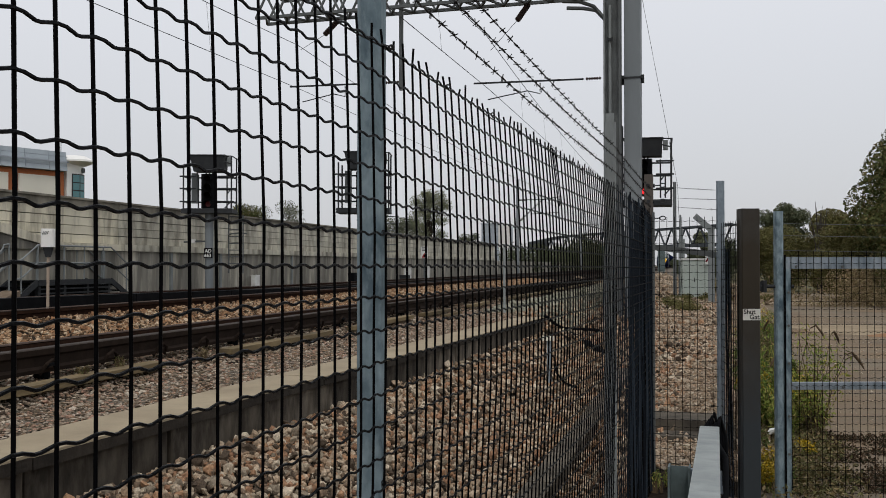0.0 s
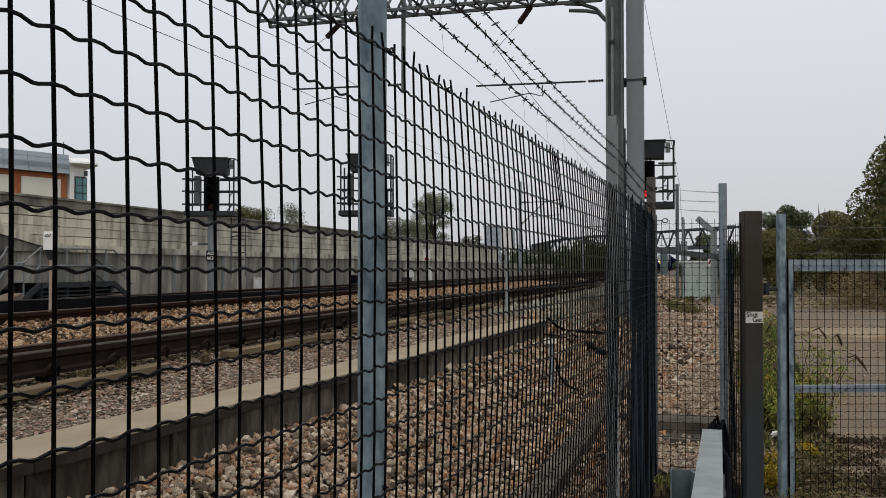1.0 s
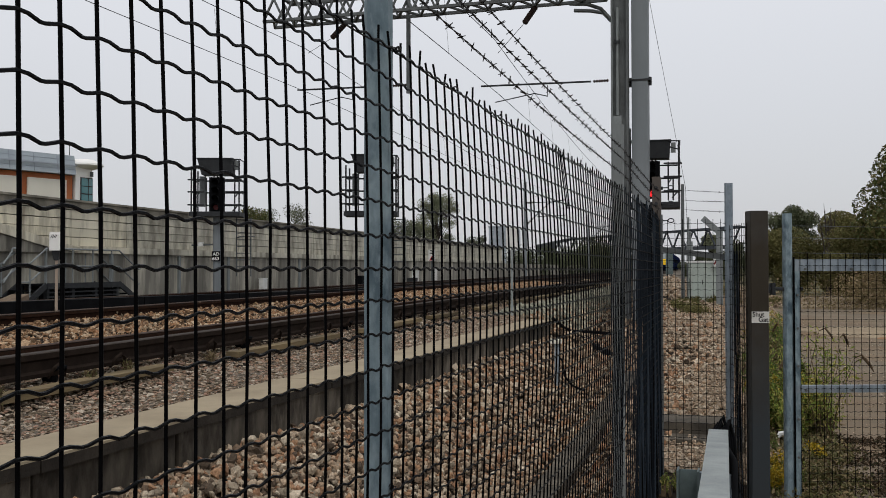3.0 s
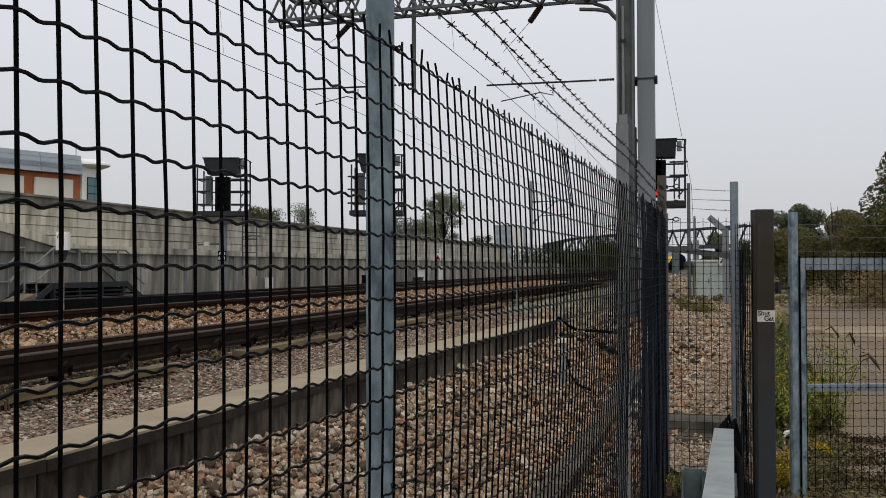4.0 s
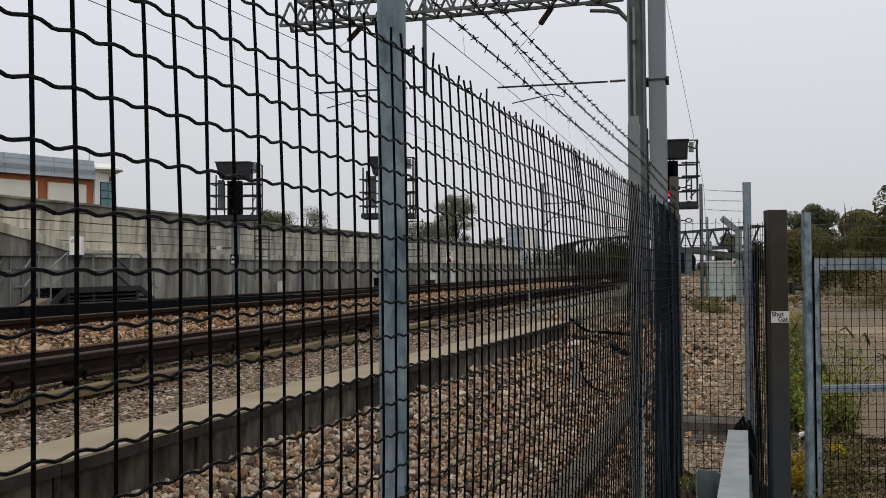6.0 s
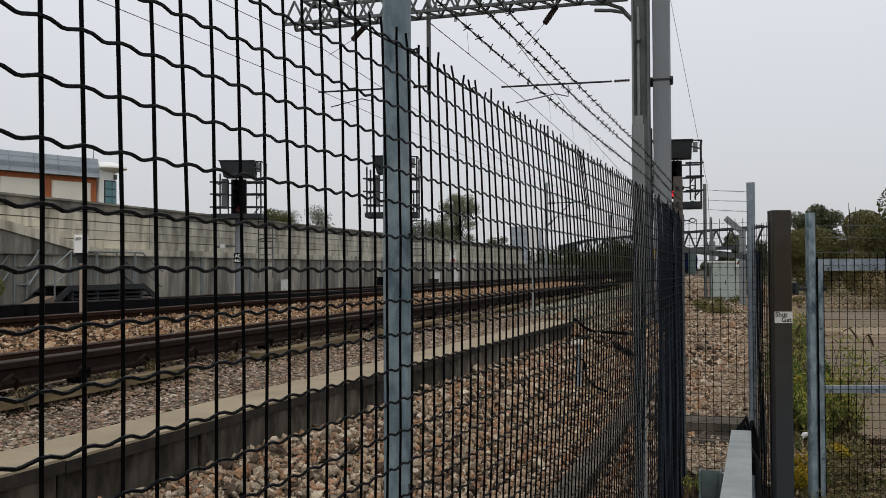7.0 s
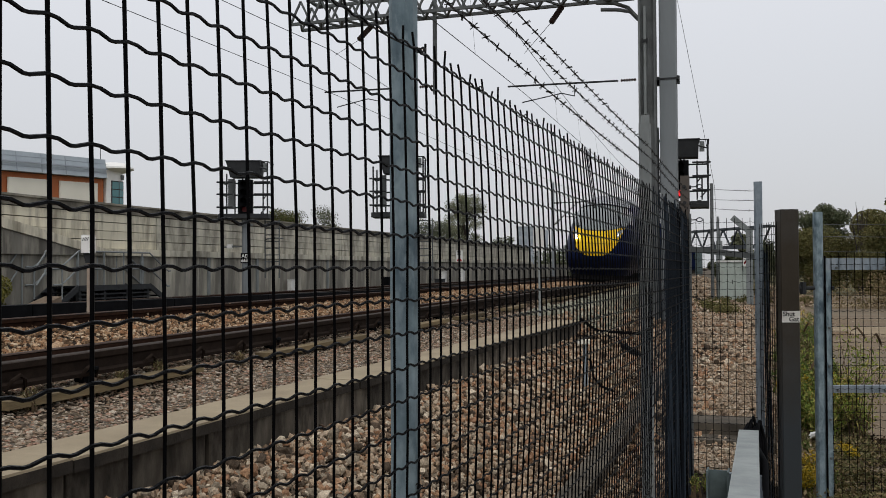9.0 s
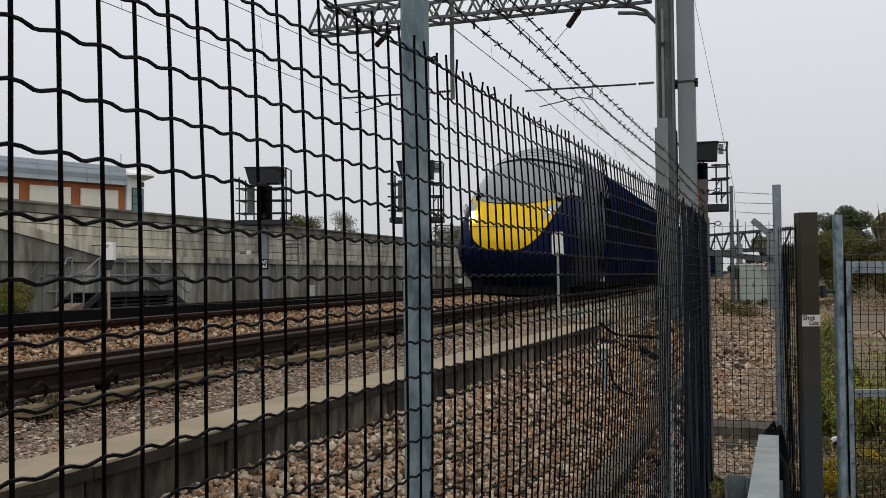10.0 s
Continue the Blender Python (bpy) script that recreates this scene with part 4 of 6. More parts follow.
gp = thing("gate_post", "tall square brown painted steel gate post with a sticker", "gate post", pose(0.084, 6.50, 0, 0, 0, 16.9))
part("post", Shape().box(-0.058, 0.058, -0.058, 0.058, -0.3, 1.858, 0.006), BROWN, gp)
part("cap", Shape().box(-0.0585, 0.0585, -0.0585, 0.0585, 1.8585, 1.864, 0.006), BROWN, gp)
stk = part("sticker", Shape().box(-0.0545, 0.0575, -0.0605, -0.0592, 1.150, 1.222), STICKER, gp, "scuffed white notice sticker")
writing("Shut", 0.042, LETTER, stk, pose(-0.050, -0.0610, 1.190, 90, 0, 0))
writing("Gat", 0.042, LETTER, stk, pose(-0.012, -0.0610, 1.157, 90, 0, 0))

gate = thing("mesh_gate", "galvanised steel gate leaf with black wire mesh and barbed wire strands", "gate", pose(0.28, 6.78, 0, 0, 0, 18.5 - 90))
# the leaf lies along local +y
part("stile", Shape().box(-0.027, 0.027, -0.027, 0.027, -0.2, 1.86, 0.01), GALV_BLUE, gate, "blotchy galvanised hanging post")
part("edge_wire", Shape().tube([(0.031, 0.031, -0.05), (0.031, 0.031, 1.57)], 0.006, 6), WIRE, gate, "black wire at the mesh edge")
part("inner_stile", Shape().box(-0.02, 0.02, 0.036, 0.078, -0.15, 1.5, 0.003), GALV_BLUE, gate)
for nm, z0, z1 in (("top_rail", 1.478, 1.556), ("middle_rail", 0.675, 0.722), ("bottom_rail", -0.17, -0.12)):
    part(nm, Shape().box(-0.021, 0.021, 0.04, 2.4, z0, z1), GALV, gate)
part("end_stile", Shape().box(-0.02, 0.02, 2.36, 2.42, 0.07, 1.86, 0.003), GALV, gate)
flat_mesh(gate, 2.3, -0.15, 1.565, pose(0.026, 0.075, 0))
bolt = Shape().tube([(0.021, 0, 0), (0.03, 0, 0)], 0.009, 6).mesh("bolt", GALV_DULL)
for y in (0.11, 0.42, 0.75, 1.1, 1.5):
    for z in (1.492, 0.69):
        part("bolt", bolt, GALV_DULL, gate).location = (0, y, z)
for z in (0.25, 0.5, 0.85, 1.1, 1.32):
    part("bolt", bolt, GALV_DULL, gate).location = (0.002, 0.057, z)
hinge = Shape()
hinge.tube([(0, -0.19, 1.36), (0, 0.10, 1.36)], 0.013, 8).tube([(0, -0.1, 1.32), (0, -0.1, 1.4)], 0.02, 8).box(-0.03, 0.03, -0.15, -0.13, 1.33, 1.39)
part("hinge", hinge, SOOT, gate, "dark hinge bolt")
for z in (1.60, 1.70, 1.78):
    s = Shape()
    s.tube([(0, 0, z), (0, 0.6, z - 0.01), (0, 1.2, z - 0.012), (0, 2.38, z)], 0.0022, 4)
    s.tube([(0.006 * math.cos(t), 0.24 + 0.0015 * t, z + 0.006 * math.sin(t)) for t in np.linspace(0, 25, 60)], 0.0012, 3)
    part("barbed_strand", s, GALV_DULL, gate)

# galvanised box beam that slopes away beside the gate post
beam = thing("guard_beam", "galvanised hollow box beam on a short channel post", "barrier")
e0, e1 = Vector((-0.06, 1.0, 0.83)), Vector((-0.132, 5.34, 0.59))
part("beam", Shape().beam(e0, e1, 0.10, 0.10), GALV_PALE, beam, "dented galvanised box beam")
part("channel_post", Shape().box(-0.255, -0.17, 3.95, 3.957, -0.1, 0.70).box(-0.255, -0.248, 3.87, 3.949, -0.1, 0.71).box(-0.177, -0.17, 3.87, 3.949, -0.1, 0.71), GALV_TEAL, beam, "open blue-green steel channel")
part("bracket", Shape().box(-0.17, -0.12, 3.90, 3.93, 0.55, 0.70), GALV, beam)
hose = Shape().tube([(-0.09, 5.3, 0.55), (-0.05, 5.2, 0.5), (-0.045, 5.0, 0.36), (-0.09, 4.8, 0.3)], 0.016, 8)
part("cable", hose, BLACK, beam, "black rubber cable", True)
for k in range(5):
    part("cable", Shape().tube([(-0.19 + 0.02 * k, 5.32, 0.50), (-0.175 + 0.022 * k, 5.38, 0.60 + 0.012 * k), (-0.14 + 0.015 * k, 5.42, 0.66 + 0.02 * (k % 3)), (-0.10 + 0.012 * k, 5.40, 0.58), (-0.085 + 0.01 * k, 5.38, 0.40)], 0.010, 6), BLACK, beam, "black rubber cable", True)


# ---- signals ----
def make_signal(name, label, x, y, z, turn, lit, plate, foot=0.0, size=1.0, ladder=True, sink=0.0):
    """A colour-light signal: post, caged platform, head, cover box and ladder. lit: the lens material of the lowest lamp."""
    th = thing(name, label, "signal", pose(x, y, z, 0, 0, turn) @ Matrix.Scale(size, 4), group="railway signals")

    def rods(nm, r, runs, mat=SOOT):
        for run in runs:
            part(nm, Shape().tube(run, r, 6), mat, th)

    part("post", Shape().tube([(0, 0, -foot), (0, 0, 1.84)], 0.105, 14), GREY_MAST, th)
    part("post_head", Shape().box(-0.16, 0.16, -0.16, 0.16, 1.66, 1.70, 0.02), GREY_MAST, th)
    deck = part("platform", Shape().box(-0.62, 0.62, -0.35, 0.45, 1.84 - sink, 1.945 - sink * 0.8), SOOT, th, "dark steel grating platform")
    for k in range(7):
        part("grating_bar", Shape().box(-0.60, 0.60, -0.30 + k * 0.115, -0.285 + k * 0.115, 1.946 - sink * 0.8, 1.956 - sink * 0.8), SOOT, deck)
    head = part("head", Shape().box(-0.18, 0.18, -0.14, 0.08, 1.97, 2.82, 0.03), BLACK, th, "black signal head")
    for k in range(4):
        a = 2.07 + k * 0.205
        hood = Shape()
        ring = [(0.085 * math.cos(t), 0.085 * math.sin(t)) for t in np.linspace(-0.3, math.pi + 0.3, 10)]
        n = len(ring)
        hood.add([(u, -0.14, a + v) for u, v in ring] + [(u, -0.34 + 0.06 * (v < 0), a + v) for u, v in ring], [(i, i + 1, n + i + 1, n + i) for i in range(n - 1)])
        part("hood", hood, BLACK, head)
        part("lens", Shape().tube([(0, -0.138, a), (0, -0.155, a)], 0.066, 14), lit if k == 0 else BLACK, head, "red lens" if k == 0 else "")
    for xx in (-0.08, 0.0, 0.08):
        part("lifting_eye", Shape().tube([(xx, 0, 2.82), (xx, 0, 2.87)], 0.018, 6), SOOT, head)
    part("cover_box", Shape().add([(-0.45, -0.24, 3.27), (0.41, -0.24, 3.27), (0.41, 0.28, 3.27), (-0.45, 0.28, 3.27), (-0.35, -0.2, 2.875), (0.39, -0.2, 2.875), (0.39, 0.26, 2.875), (-0.35, 0.26, 2.875)],
                                    [(0, 1, 2, 3), (7, 6, 5, 4), (4, 5, 1, 0), (5, 6, 2, 1), (6, 7, 3, 2), (7, 4, 0, 3)]), SOOT, th, "dark sheet metal cover box")
    part("cover_rim", Shape().box(-0.47, 0.43, -0.26, 0.30, 3.271, 3.29), SOOT, th)
    part("junction_box", Shape().box(0.42, 0.53, 0.0, 0.14, 3.03, 3.25, 0.01), GALV_GREY, th, "pale grey junction box")
    part("back_panel", Shape().box(-0.47, -0.31, 0.10, 0.16, 2.10, 2.86, 0.01), GALV_DULL, th, "grey sheet panel")
    # handrails round the platform
    rods("cage_upright", 0.02, [[(xx, yy, 1.945 - sink * 0.8), (xx, yy, 3.02 if xx < 0 else 3.24)] for xx in (-0.57, 0.60) for yy in (-0.32, 0.4)])
    rods("cage_upright", 0.018, [[(0.36, 0.40, 1.95), (0.36, 0.40, 2.85)], [(-0.36, 0.40, 1.95), (-0.36, 0.40, 2.85)], [(0.47, 0.40, 1.95), (0.47, 0.40, 2.5)]])
    for zz in (2.12, 2.44, 2.74):
        rods("cage_rail", 0.02, [[(-0.66, -0.32, zz), (-0.26, -0.32, zz)], [(0.26, -0.32, zz), (0.66, -0.32, zz)], [(-0.6, 0.4, zz + 0.03), (0.62, 0.4, zz + 0.03)],
                                 [(-0.57, -0.34, zz), (-0.57, 0.42, zz)], [(0.60, -0.34, zz), (0.60, 0.42, zz)]])
    rods("cage_rail", 0.016, [[(0.40, -0.30, 3.25), (0.62, -0.32, 3.24), (0.62, 0.40, 3.24)], [(0.40, -0.30, 3.11), (0.60, -0.32, 3.05)], [(0.60, 0.4, 2.5), (0.47, 0.4, 2.5), (0.36, 0.4, 2.36)], [(0.58, -0.32, 2.12), (0.44, -0.32, 1.96)]])
    if ladder:
        lad = part("ladder", Shape().beam((0.40, 0.45, 0.55 - foot), (0.40, 0.45, 1.84), 0.03, 0.03).beam((0.76, 0.45, 0.55 - foot), (0.76, 0.45, 1.84), 0.03, 0.03), GALV_DULL, th)
        for k in range(8):
            part("rung", Shape().tube([(0.40, 0.45, 0.6 + k * 0.17), (0.76, 0.45, 0.6 + k * 0.17)], 0.013, 5), GALV_DULL, lad)
        part("hoop", Shape().tube([(0.40, 0.42, 1.32), (0.52, 0.10, 1.34), (0.72, 0.10, 1.36), (0.86, 0.42, 1.36)], 0.018, 6), GALV_DULL, lad)
    if plate:
        pl = part("identity_plate", Shape().box(-0.105, 0.105, -0.13, -0.115, 0.73, 0.98), BLACK, th, "black identity plate with white characters")
        writing("AD", 0.115, WHITE, pl, pose(-0.08, -0.132, 0.87, 90, 0, 0))
        writing("663", 0.115, WHITE, pl, pose(-0.095, -0.132, 0.757, 90, 0, 0))
        part("lamp_arm", Shape().tube([(-0.08, -0.05, 1.15), (-0.62, -0.05, 1.13)], 0.02, 6), GALV_DULL, th)
        part("lamp_box", Shape().box(-0.46, -0.33, -0.12, 0.02, 1.10, 1.20, 0.01), WHITE, th, "small white box on an arm")
    return th


make_signal("railway_signal", "black railway signal with caged platform on a grey post", -12.52, 21.2, 0.95, 19, DIMRED, True, 0.2)
make_signal("railway_signal", "railway signal with caged platform standing between the tracks", -8.86, 22.4, 0.849, 16, BLACK, False, 0.22, 1.06)
make_signal("railway_signal", "railway signal showing red beside the overhead line mast", -2.05, 23.3, 1.10, 4, REDLIGHT, False, 1.1, 1.04, False, 0.1)


# ---- overhead line ----
GY = 22.1


def lattice(th, p, q, depth, width, bays, r=0.035):
    """A box girder of chords and zigzag bracing from p to q (its lower near chord)."""
    p, q = Vector(p), Vector(q)
    up, d = Vector((0, 0, depth)), (q - p).normalized()
    across = Vector((-d.y, d.x, 0)) * width
    ends = [(p + a, q + a + (d * 0.0)) for a in (Vector(), up, across, up + across)]
    for k, (a, b) in enumerate(ends):
        if k in (1, 3):
            b = b - d * 0.45
        part("chord", Shape().beam(a, b, r * 2, r * 2), GALV_DULL, th)
    for f, (o1, o2) in enumerate(((Vector(), up), (across, up + across), (Vector(), across), (up, up + across))):
        for i in range(bays):
            a, b = p.lerp(q, i / bays), p.lerp(q, (i + 1) / bays)
            if f in (1, 0, 3) and i == bays - 1:
                b = b - (d * 0.45 if f == 3 else Vector())
            c = a.lerp(b, 0.5)
            s = Shape().beam(a + o1, c + o2, r * 1.3, r * 1.3).beam(c + o2, b + o1, r * 1.3, r * 1.3)
            part("brace", s, GALV_DULL, th)


gantry = thing("overhead_gantry", "grey lattice boom on a steel mast carrying overhead wires", "gantry")
# darker steel on the web puts the recess shade into its colour
part("mast_web", Shape().box(-2.799, -2.501, GY - 0.012, GY + 0.012, 0.3, 9.5), GALV_DULL, gantry, "mast web in darker steel for recess shade")
for a, b in ((-2.84, -2.80), (-2.50, -2.46)):
    part("mast_flange", Shape().box(a, b, GY - 0.16, GY + 0.16, 0.3, 9.5, 0.004), GALV_GREY if a < -2.7 else GALV_DULL, gantry, "weathered steel mast flange")
part("cable_duct", Shape().box(-2.735, -2.665, GY - 0.10, GY - 0.013, 4.98, 7.45, 0.012), GALV_GREY, gantry, "pale cable duct")
part("duct_clamp", Shape().box(-2.76, -2.63, GY - 0.13, GY - 0.101, 6.62, 6.68).box(-2.76, -2.73, GY - 0.15, GY - 0.131, 6.6, 6.7).box(-2.66, -2.63, GY - 0.15, GY - 0.131, 6.6, 6.7), SOOT, gantry)
part("cover_plate", Shape().box(-2.798, -2.60, GY - 0.15, GY - 0.125, 0.3, 4.96, 0.006), GALV_GREY, gantry, "flat grey cover plate")
part("cover_plate", Shape().box(-2.598, -2.502, GY - 0.10, GY - 0.08, 0.3, 4.92), GALV_DULL, gantry, "recessed dark cover plate")
lattice(gantry, (-2.9, GY - 0.3, 7.58), (-11.25, GY - 0.3, 7.58), 0.55, 0.6, 15)
for dy in (-0.3, 0.3):
    part("knee_brace", Shape().tube([(-3.75, GY + dy, 7.56), (-3.35, GY + dy, 7.52), (-3.05, GY + dy * 0.6, 7.42), (-2.86, GY + dy * 0.35, 7.2)], 0.045, 6), GALV_DULL, gantry)


def insulator(th, p, q, n=9, r=0.06):
    p, q = Vector(p), Vector(q)
    pts, rad = [], []
    for i in range(n):
        for a, k in ((0.0, 0.4), (0.35, 1.0), (0.6, 1.0), (0.9, 0.4)):
            pts.append(p.lerp(q, (i + a) / n))
            rad.append(r * k)
    part("insulator", Shape().tube(pts, r, 10, True, rad), INSUL, th, "ribbed dark insulator")


drop = Shape().tube([(-7.67, GY - 0.3, 8.2), (-7.67, GY - 0.3, 5.72)], 0.055, 10)
part("drop_tube", drop, GALV_DULL, gantry)
# registration arms
for x0, x1, z in ((-7.67, -10.6, 5.92), (-2.82, -5.85, 5.74)):
    insulator(gantry, (x0 - 0.05, GY - 0.32, z), (x0 - 0.40, GY - 0.32, z), 6, 0.036)
    part("registration_arm", Shape().tube([(x0 - 0.45, GY - 0.32, z), (x1, GY - 0.32, z + 0.04)], 0.022, 8), SOOT, gantry)
    part("steady_arm", Shape().tube([(x0 - 1.45, GY - 0.32, z - 0.03), (x0 - 1.45, GY - 0.32, z - 0.28), (x0 - 1.75, GY - 0.32, z - 0.2), (x1 + 0.35, GY - 0.34, z - 0.36)], 0.014, 6), SOOT, gantry)
insulator(gantry, (-4.55, GY - 0.3, 7.55), (-4.72, GY - 0.7, 7.1), 9, 0.07)
insulator(gantry, (-9.3, GY - 0.3, 7.55), (-9.5, GY - 0.7, 7.1), 9, 0.07)
part("hanger", Shape().tube([(-9.5, GY - 0.7, 7.1), (-9.9, GY - 1.2, 6.65)], 0.008, 4), SOOT, gantry)
part("hanger", Shape().tube([(-4.72, GY - 0.7, 7.1), (-5.3, GY - 0.9, 6.4)], 0.008, 4), SOOT, gantry)

tall = thing("steel_mast", "tall plain grey box-section mast beside the gantry", "mast", pose(-2.22, 22.4, 0))
part("column", Shape().box(-0.185, 0.185, -0.185, 0.185, 0.3, 10.5, 0.01), GREY_MAST, tall)
part("strap", Shape().box(-0.235, 0.235, -0.2, 0.2, 5.78, 5.82), SOOT, tall)
part("clamp", Shape().box(0.19, 0.25, -0.06, 0.06, 5.70, 5.88), SOOT, tall)
part("clamp", Shape().box(-0.27, -0.19, -0.06, 0.06, 5.68, 5.88), SOOT, tall)
part("conduit", Shape().tube([(-0.24, -0.12, 0.3), (-0.24, -0.12, 4.7)], 0.03, 6), SOOT, tall)


def cable(name, label, pts, r):
    solid(name, Shape().tube(pts, r, 4), SOOT, label, "cable", group="overhead wires")


def sagging(a, b, sag, n=14):
    a, b = Vector(a), Vector(b)
    return [a.lerp(b, i / n) - Vector((0, 0, 4 * sag * (i / n) * (1 - i / n))) for i in range(n + 1)]


for off, zc, zt in ((0.56, 5.58, 6.88), (-4.3, 5.87, 6.99)):
    for y0, y1 in ((-30, GY - 0.32), (GY - 0.32, 72), (72, 122), (122, 172)):
        z0 = zc if y0 != -30 else zc - 0.8
        cable("contact_wire", "thin overhead contact wire above the track", sagging((track_x(y0) + off + 0.1, y0, z0), (track_x(y1) + off + 0.1, y1, zc), 0.0), 0.007)
        cable("catenary_wire", "thin overhead catenary wire above the track", sagging((track_x(y0) + off, y0, zt), (track_x(y1) + off, y1, zt), 0.55), 0.008)
        n = 11
        for i in range(1, n):
            t = i / n
            y = y0 + (y1 - y0) * t
            x = track_x(y) + off
            cable("dropper_wire", "short dropper between overhead wires", [(x, y, zt - 2.2 * t * (1 - t)), (x + 0.1, y, z0 + (zc - z0) * t)], 0.003)
cable("stay_wire", "thin stay wire from the mast down to the far posts", [(-2.19, 22.4, 9.6), (-2.0, 22.4, 7.6), (-1.35, 24.6, 3.5), (-1.25, 24.9, 0.2)], 0.006)


# ---- small trackside things ----
tel = thing("telephone_box", "small cream trackside telephone box on a white post", "telephone", pose(-7.92, 9.7, 0.86, 0, 0, 20))
part("post", Shape().tube([(0, 0, -0.1), (0, 0, 0.75)], 0.017, 8), surf("faded_pinkish_post", (0.42, 0.34, 0.27), (0.33, 0.26, 0.20), 8, 0.9), tel)
part("bracket", Shape().add([(-0.05, -0.04, 0.858), (0.05, -0.04, 0.858), (0.05, 0.04, 0.858), (-0.05, 0.04, 0.858), (-0.025, -0.025, 0.74), (0.025, -0.025, 0.74), (0.025, 0.025, 0.74), (-0.025, 0.025, 0.74)],
                            [(0, 1, 2, 3), (7, 6, 5, 4), (4, 5, 1, 0), (5, 6, 2, 1), (6, 7, 3, 2), (7, 4, 0, 3)]), SOOT, tel)
bx = part("box", Shape().box(-0.075, 0.075, -0.06, 0.06, 0.86, 1.06, 0.02).prism([(-0.068, -0.05), (0.068, -0.05), (0.068, 0.05), (-0.068, 0.05)], 1.0601, 1.083), RENDER_WHITE, tel, "cream plastic box with slots")
for k in range(4):
    part("slot", Shape().beam((-0.05 + k * 0.018, -0.062, 1.01), (-0.03 + k * 0.018, -0.062, 1.05), 0.003, 0.006), BLACK, bx)

mk = thing("marker_post", "thin white marker post with a pale blank plate", "post", pose(-3.72, 15.82, 0.66, 0, 0, 14))
part("post", Shape().tube([(0, 0, -0.1), (0, 0, 1.2)], 0.022, 8), GALV_PALE, mk)
part("plate", Shape().box(-0.1, 0.1, -0.012, 0.0, 1.14, 1.53), WHITE, mk)

loc = thing("equipment_cabinet", "pale green lineside equipment cabinet standing in grass", "cabinet", pose(-1.62, 42.5, 0.0, 0, 0, 8))
part("body", Shape().box(-0.6, 0.6, -0.3, 0.3, 0, 1.72), BOXGREEN, loc)
part("roof", Shape().box(-0.66, 0.66, -0.36, 0.36, 1.722, 1.80), WHITE, loc)
for xx in (-0.58, 0.01):
    d = part("door", Shape().box(xx, xx + 0.57, -0.325, -0.302, 0.1, 1.68), BOXGREEN, loc)
    part("handle", Shape().box(xx + 0.5, xx + 0.53, -0.345, -0.326, 0.8, 0.98), SOOT, d)

blk = solid("concrete_block", Shape().box(-0.98, 0.0, 8.42, 9.22, -0.1, 0.045, 0.03).box(-0.96, -0.02, 8.72, 9.2, 0.046, 0.14, 0.03), DIRTSTONE, "low weathered concrete block in the stones", "block")

def far_mast(x, y, reach):
    """A distant overhead line mast with its cantilever."""
    th = thing("line_mast", "distant grey overhead line mast with cantilever arm", "mast", pose(x, y, 0.6, 0, 0, 2.75), group="line masts")
    part("column", Shape().beam((0, 0, 0), (0, 0, 7.6), 0.22, 0.22), GREY_MAST, th)
    part("cantilever", Shape().tube([(0, 0, 4.2), (reach * 0.6, 0, 6.0), (reach, 0, 6.2)], 0.04, 6).tube([(0, 0, 6.0), (reach * 0.8, 0, 6.05)], 0.035, 6), SOOT, th)
    part("registration_arm", Shape().tube([(reach * 0.3, 0, 4.9), (reach, 0, 5.0)], 0.03, 6), SOOT, th)
    insulator(th, (0.1, 0, 6.0), (0.7, 0, 6.01), 6, 0.09)
    insulator(th, (0.1, 0, 4.3), (0.5, 0, 4.65), 6, 0.09)


far_mast(-16.2, 73.5, 3.2)
far_mast(-18.4, 120.0, 3.2)

sg = thing("warning_sign", "white trackside board with a red-edged triangle on a post", "sign", pose(-13.06, 40.2, 0.72, 0, 0, 18))
part("post", Shape().tube([(0, 0, -0.05), (0, 0, 1.58)], 0.04, 8), GALV_DULL, sg)
bd = part("board", Shape().box(-0.15, 0.15, -0.07, -0.045, 1.10, 1.60), WHITE, sg)
RED = surf("red_sign_paint", (0.38, 0.03, 0.03), (0.32, 0.03, 0.03), 5, 0.6)
part("triangle", Shape().add([(-0.12, -0.074, 1.12), (0.12, -0.074, 1.12), (0, -0.074, 1.33)] + [(-0.12, -0.0701, 1.12), (0.12, -0.0701, 1.12), (0, -0.0701, 1.33)], [(0, 1, 2), (5, 4, 3), (0, 3, 4, 1), (1, 4, 5, 2), (2, 5, 3, 0)]), RED, bd)
part("symbol", Shape().box(-0.03, 0.03, -0.079, -0.0745, 1.14, 1.25), BLACK, bd)
for z in (1.41, 1.48, 1.54):
    part("lettering_bar", Shape().box(-0.09, 0.06, -0.074, -0.0705, z, z + 0.03), LETTER, bd)
for x, y, w, h, mt, lb in ((-14.0, 34.2, 0.26, 0.42, BLACK, "narrow black"), (-13.9, 40.0, 0.4, 0.28, SOOT, "low dark grey"), (-14.1, 41.0, 0.25, 0.6, WHITE, "pale upright"), (-14.1, 43.8, 0.2, 0.75, WHITE, "thin white"), (-14.42, 27.2, 0.16, 0.4, WHITE, "small white")):
    bb = thing("trackside_box", lb + " weathered equipment box below the retaining wall", "equipment box", pose(x, y, 0.77), group="trackside boxes")
    part("body", Shape().box(-w / 2, w / 2, -0.15, 0.15, -0.05, h, 0.02), mt, bb)
    part("lid", Shape().box(-w / 2 - 0.01, w / 2 + 0.01, -0.16, 0.16, h + 0.002, h + 0.03, 0.02), mt, bb)

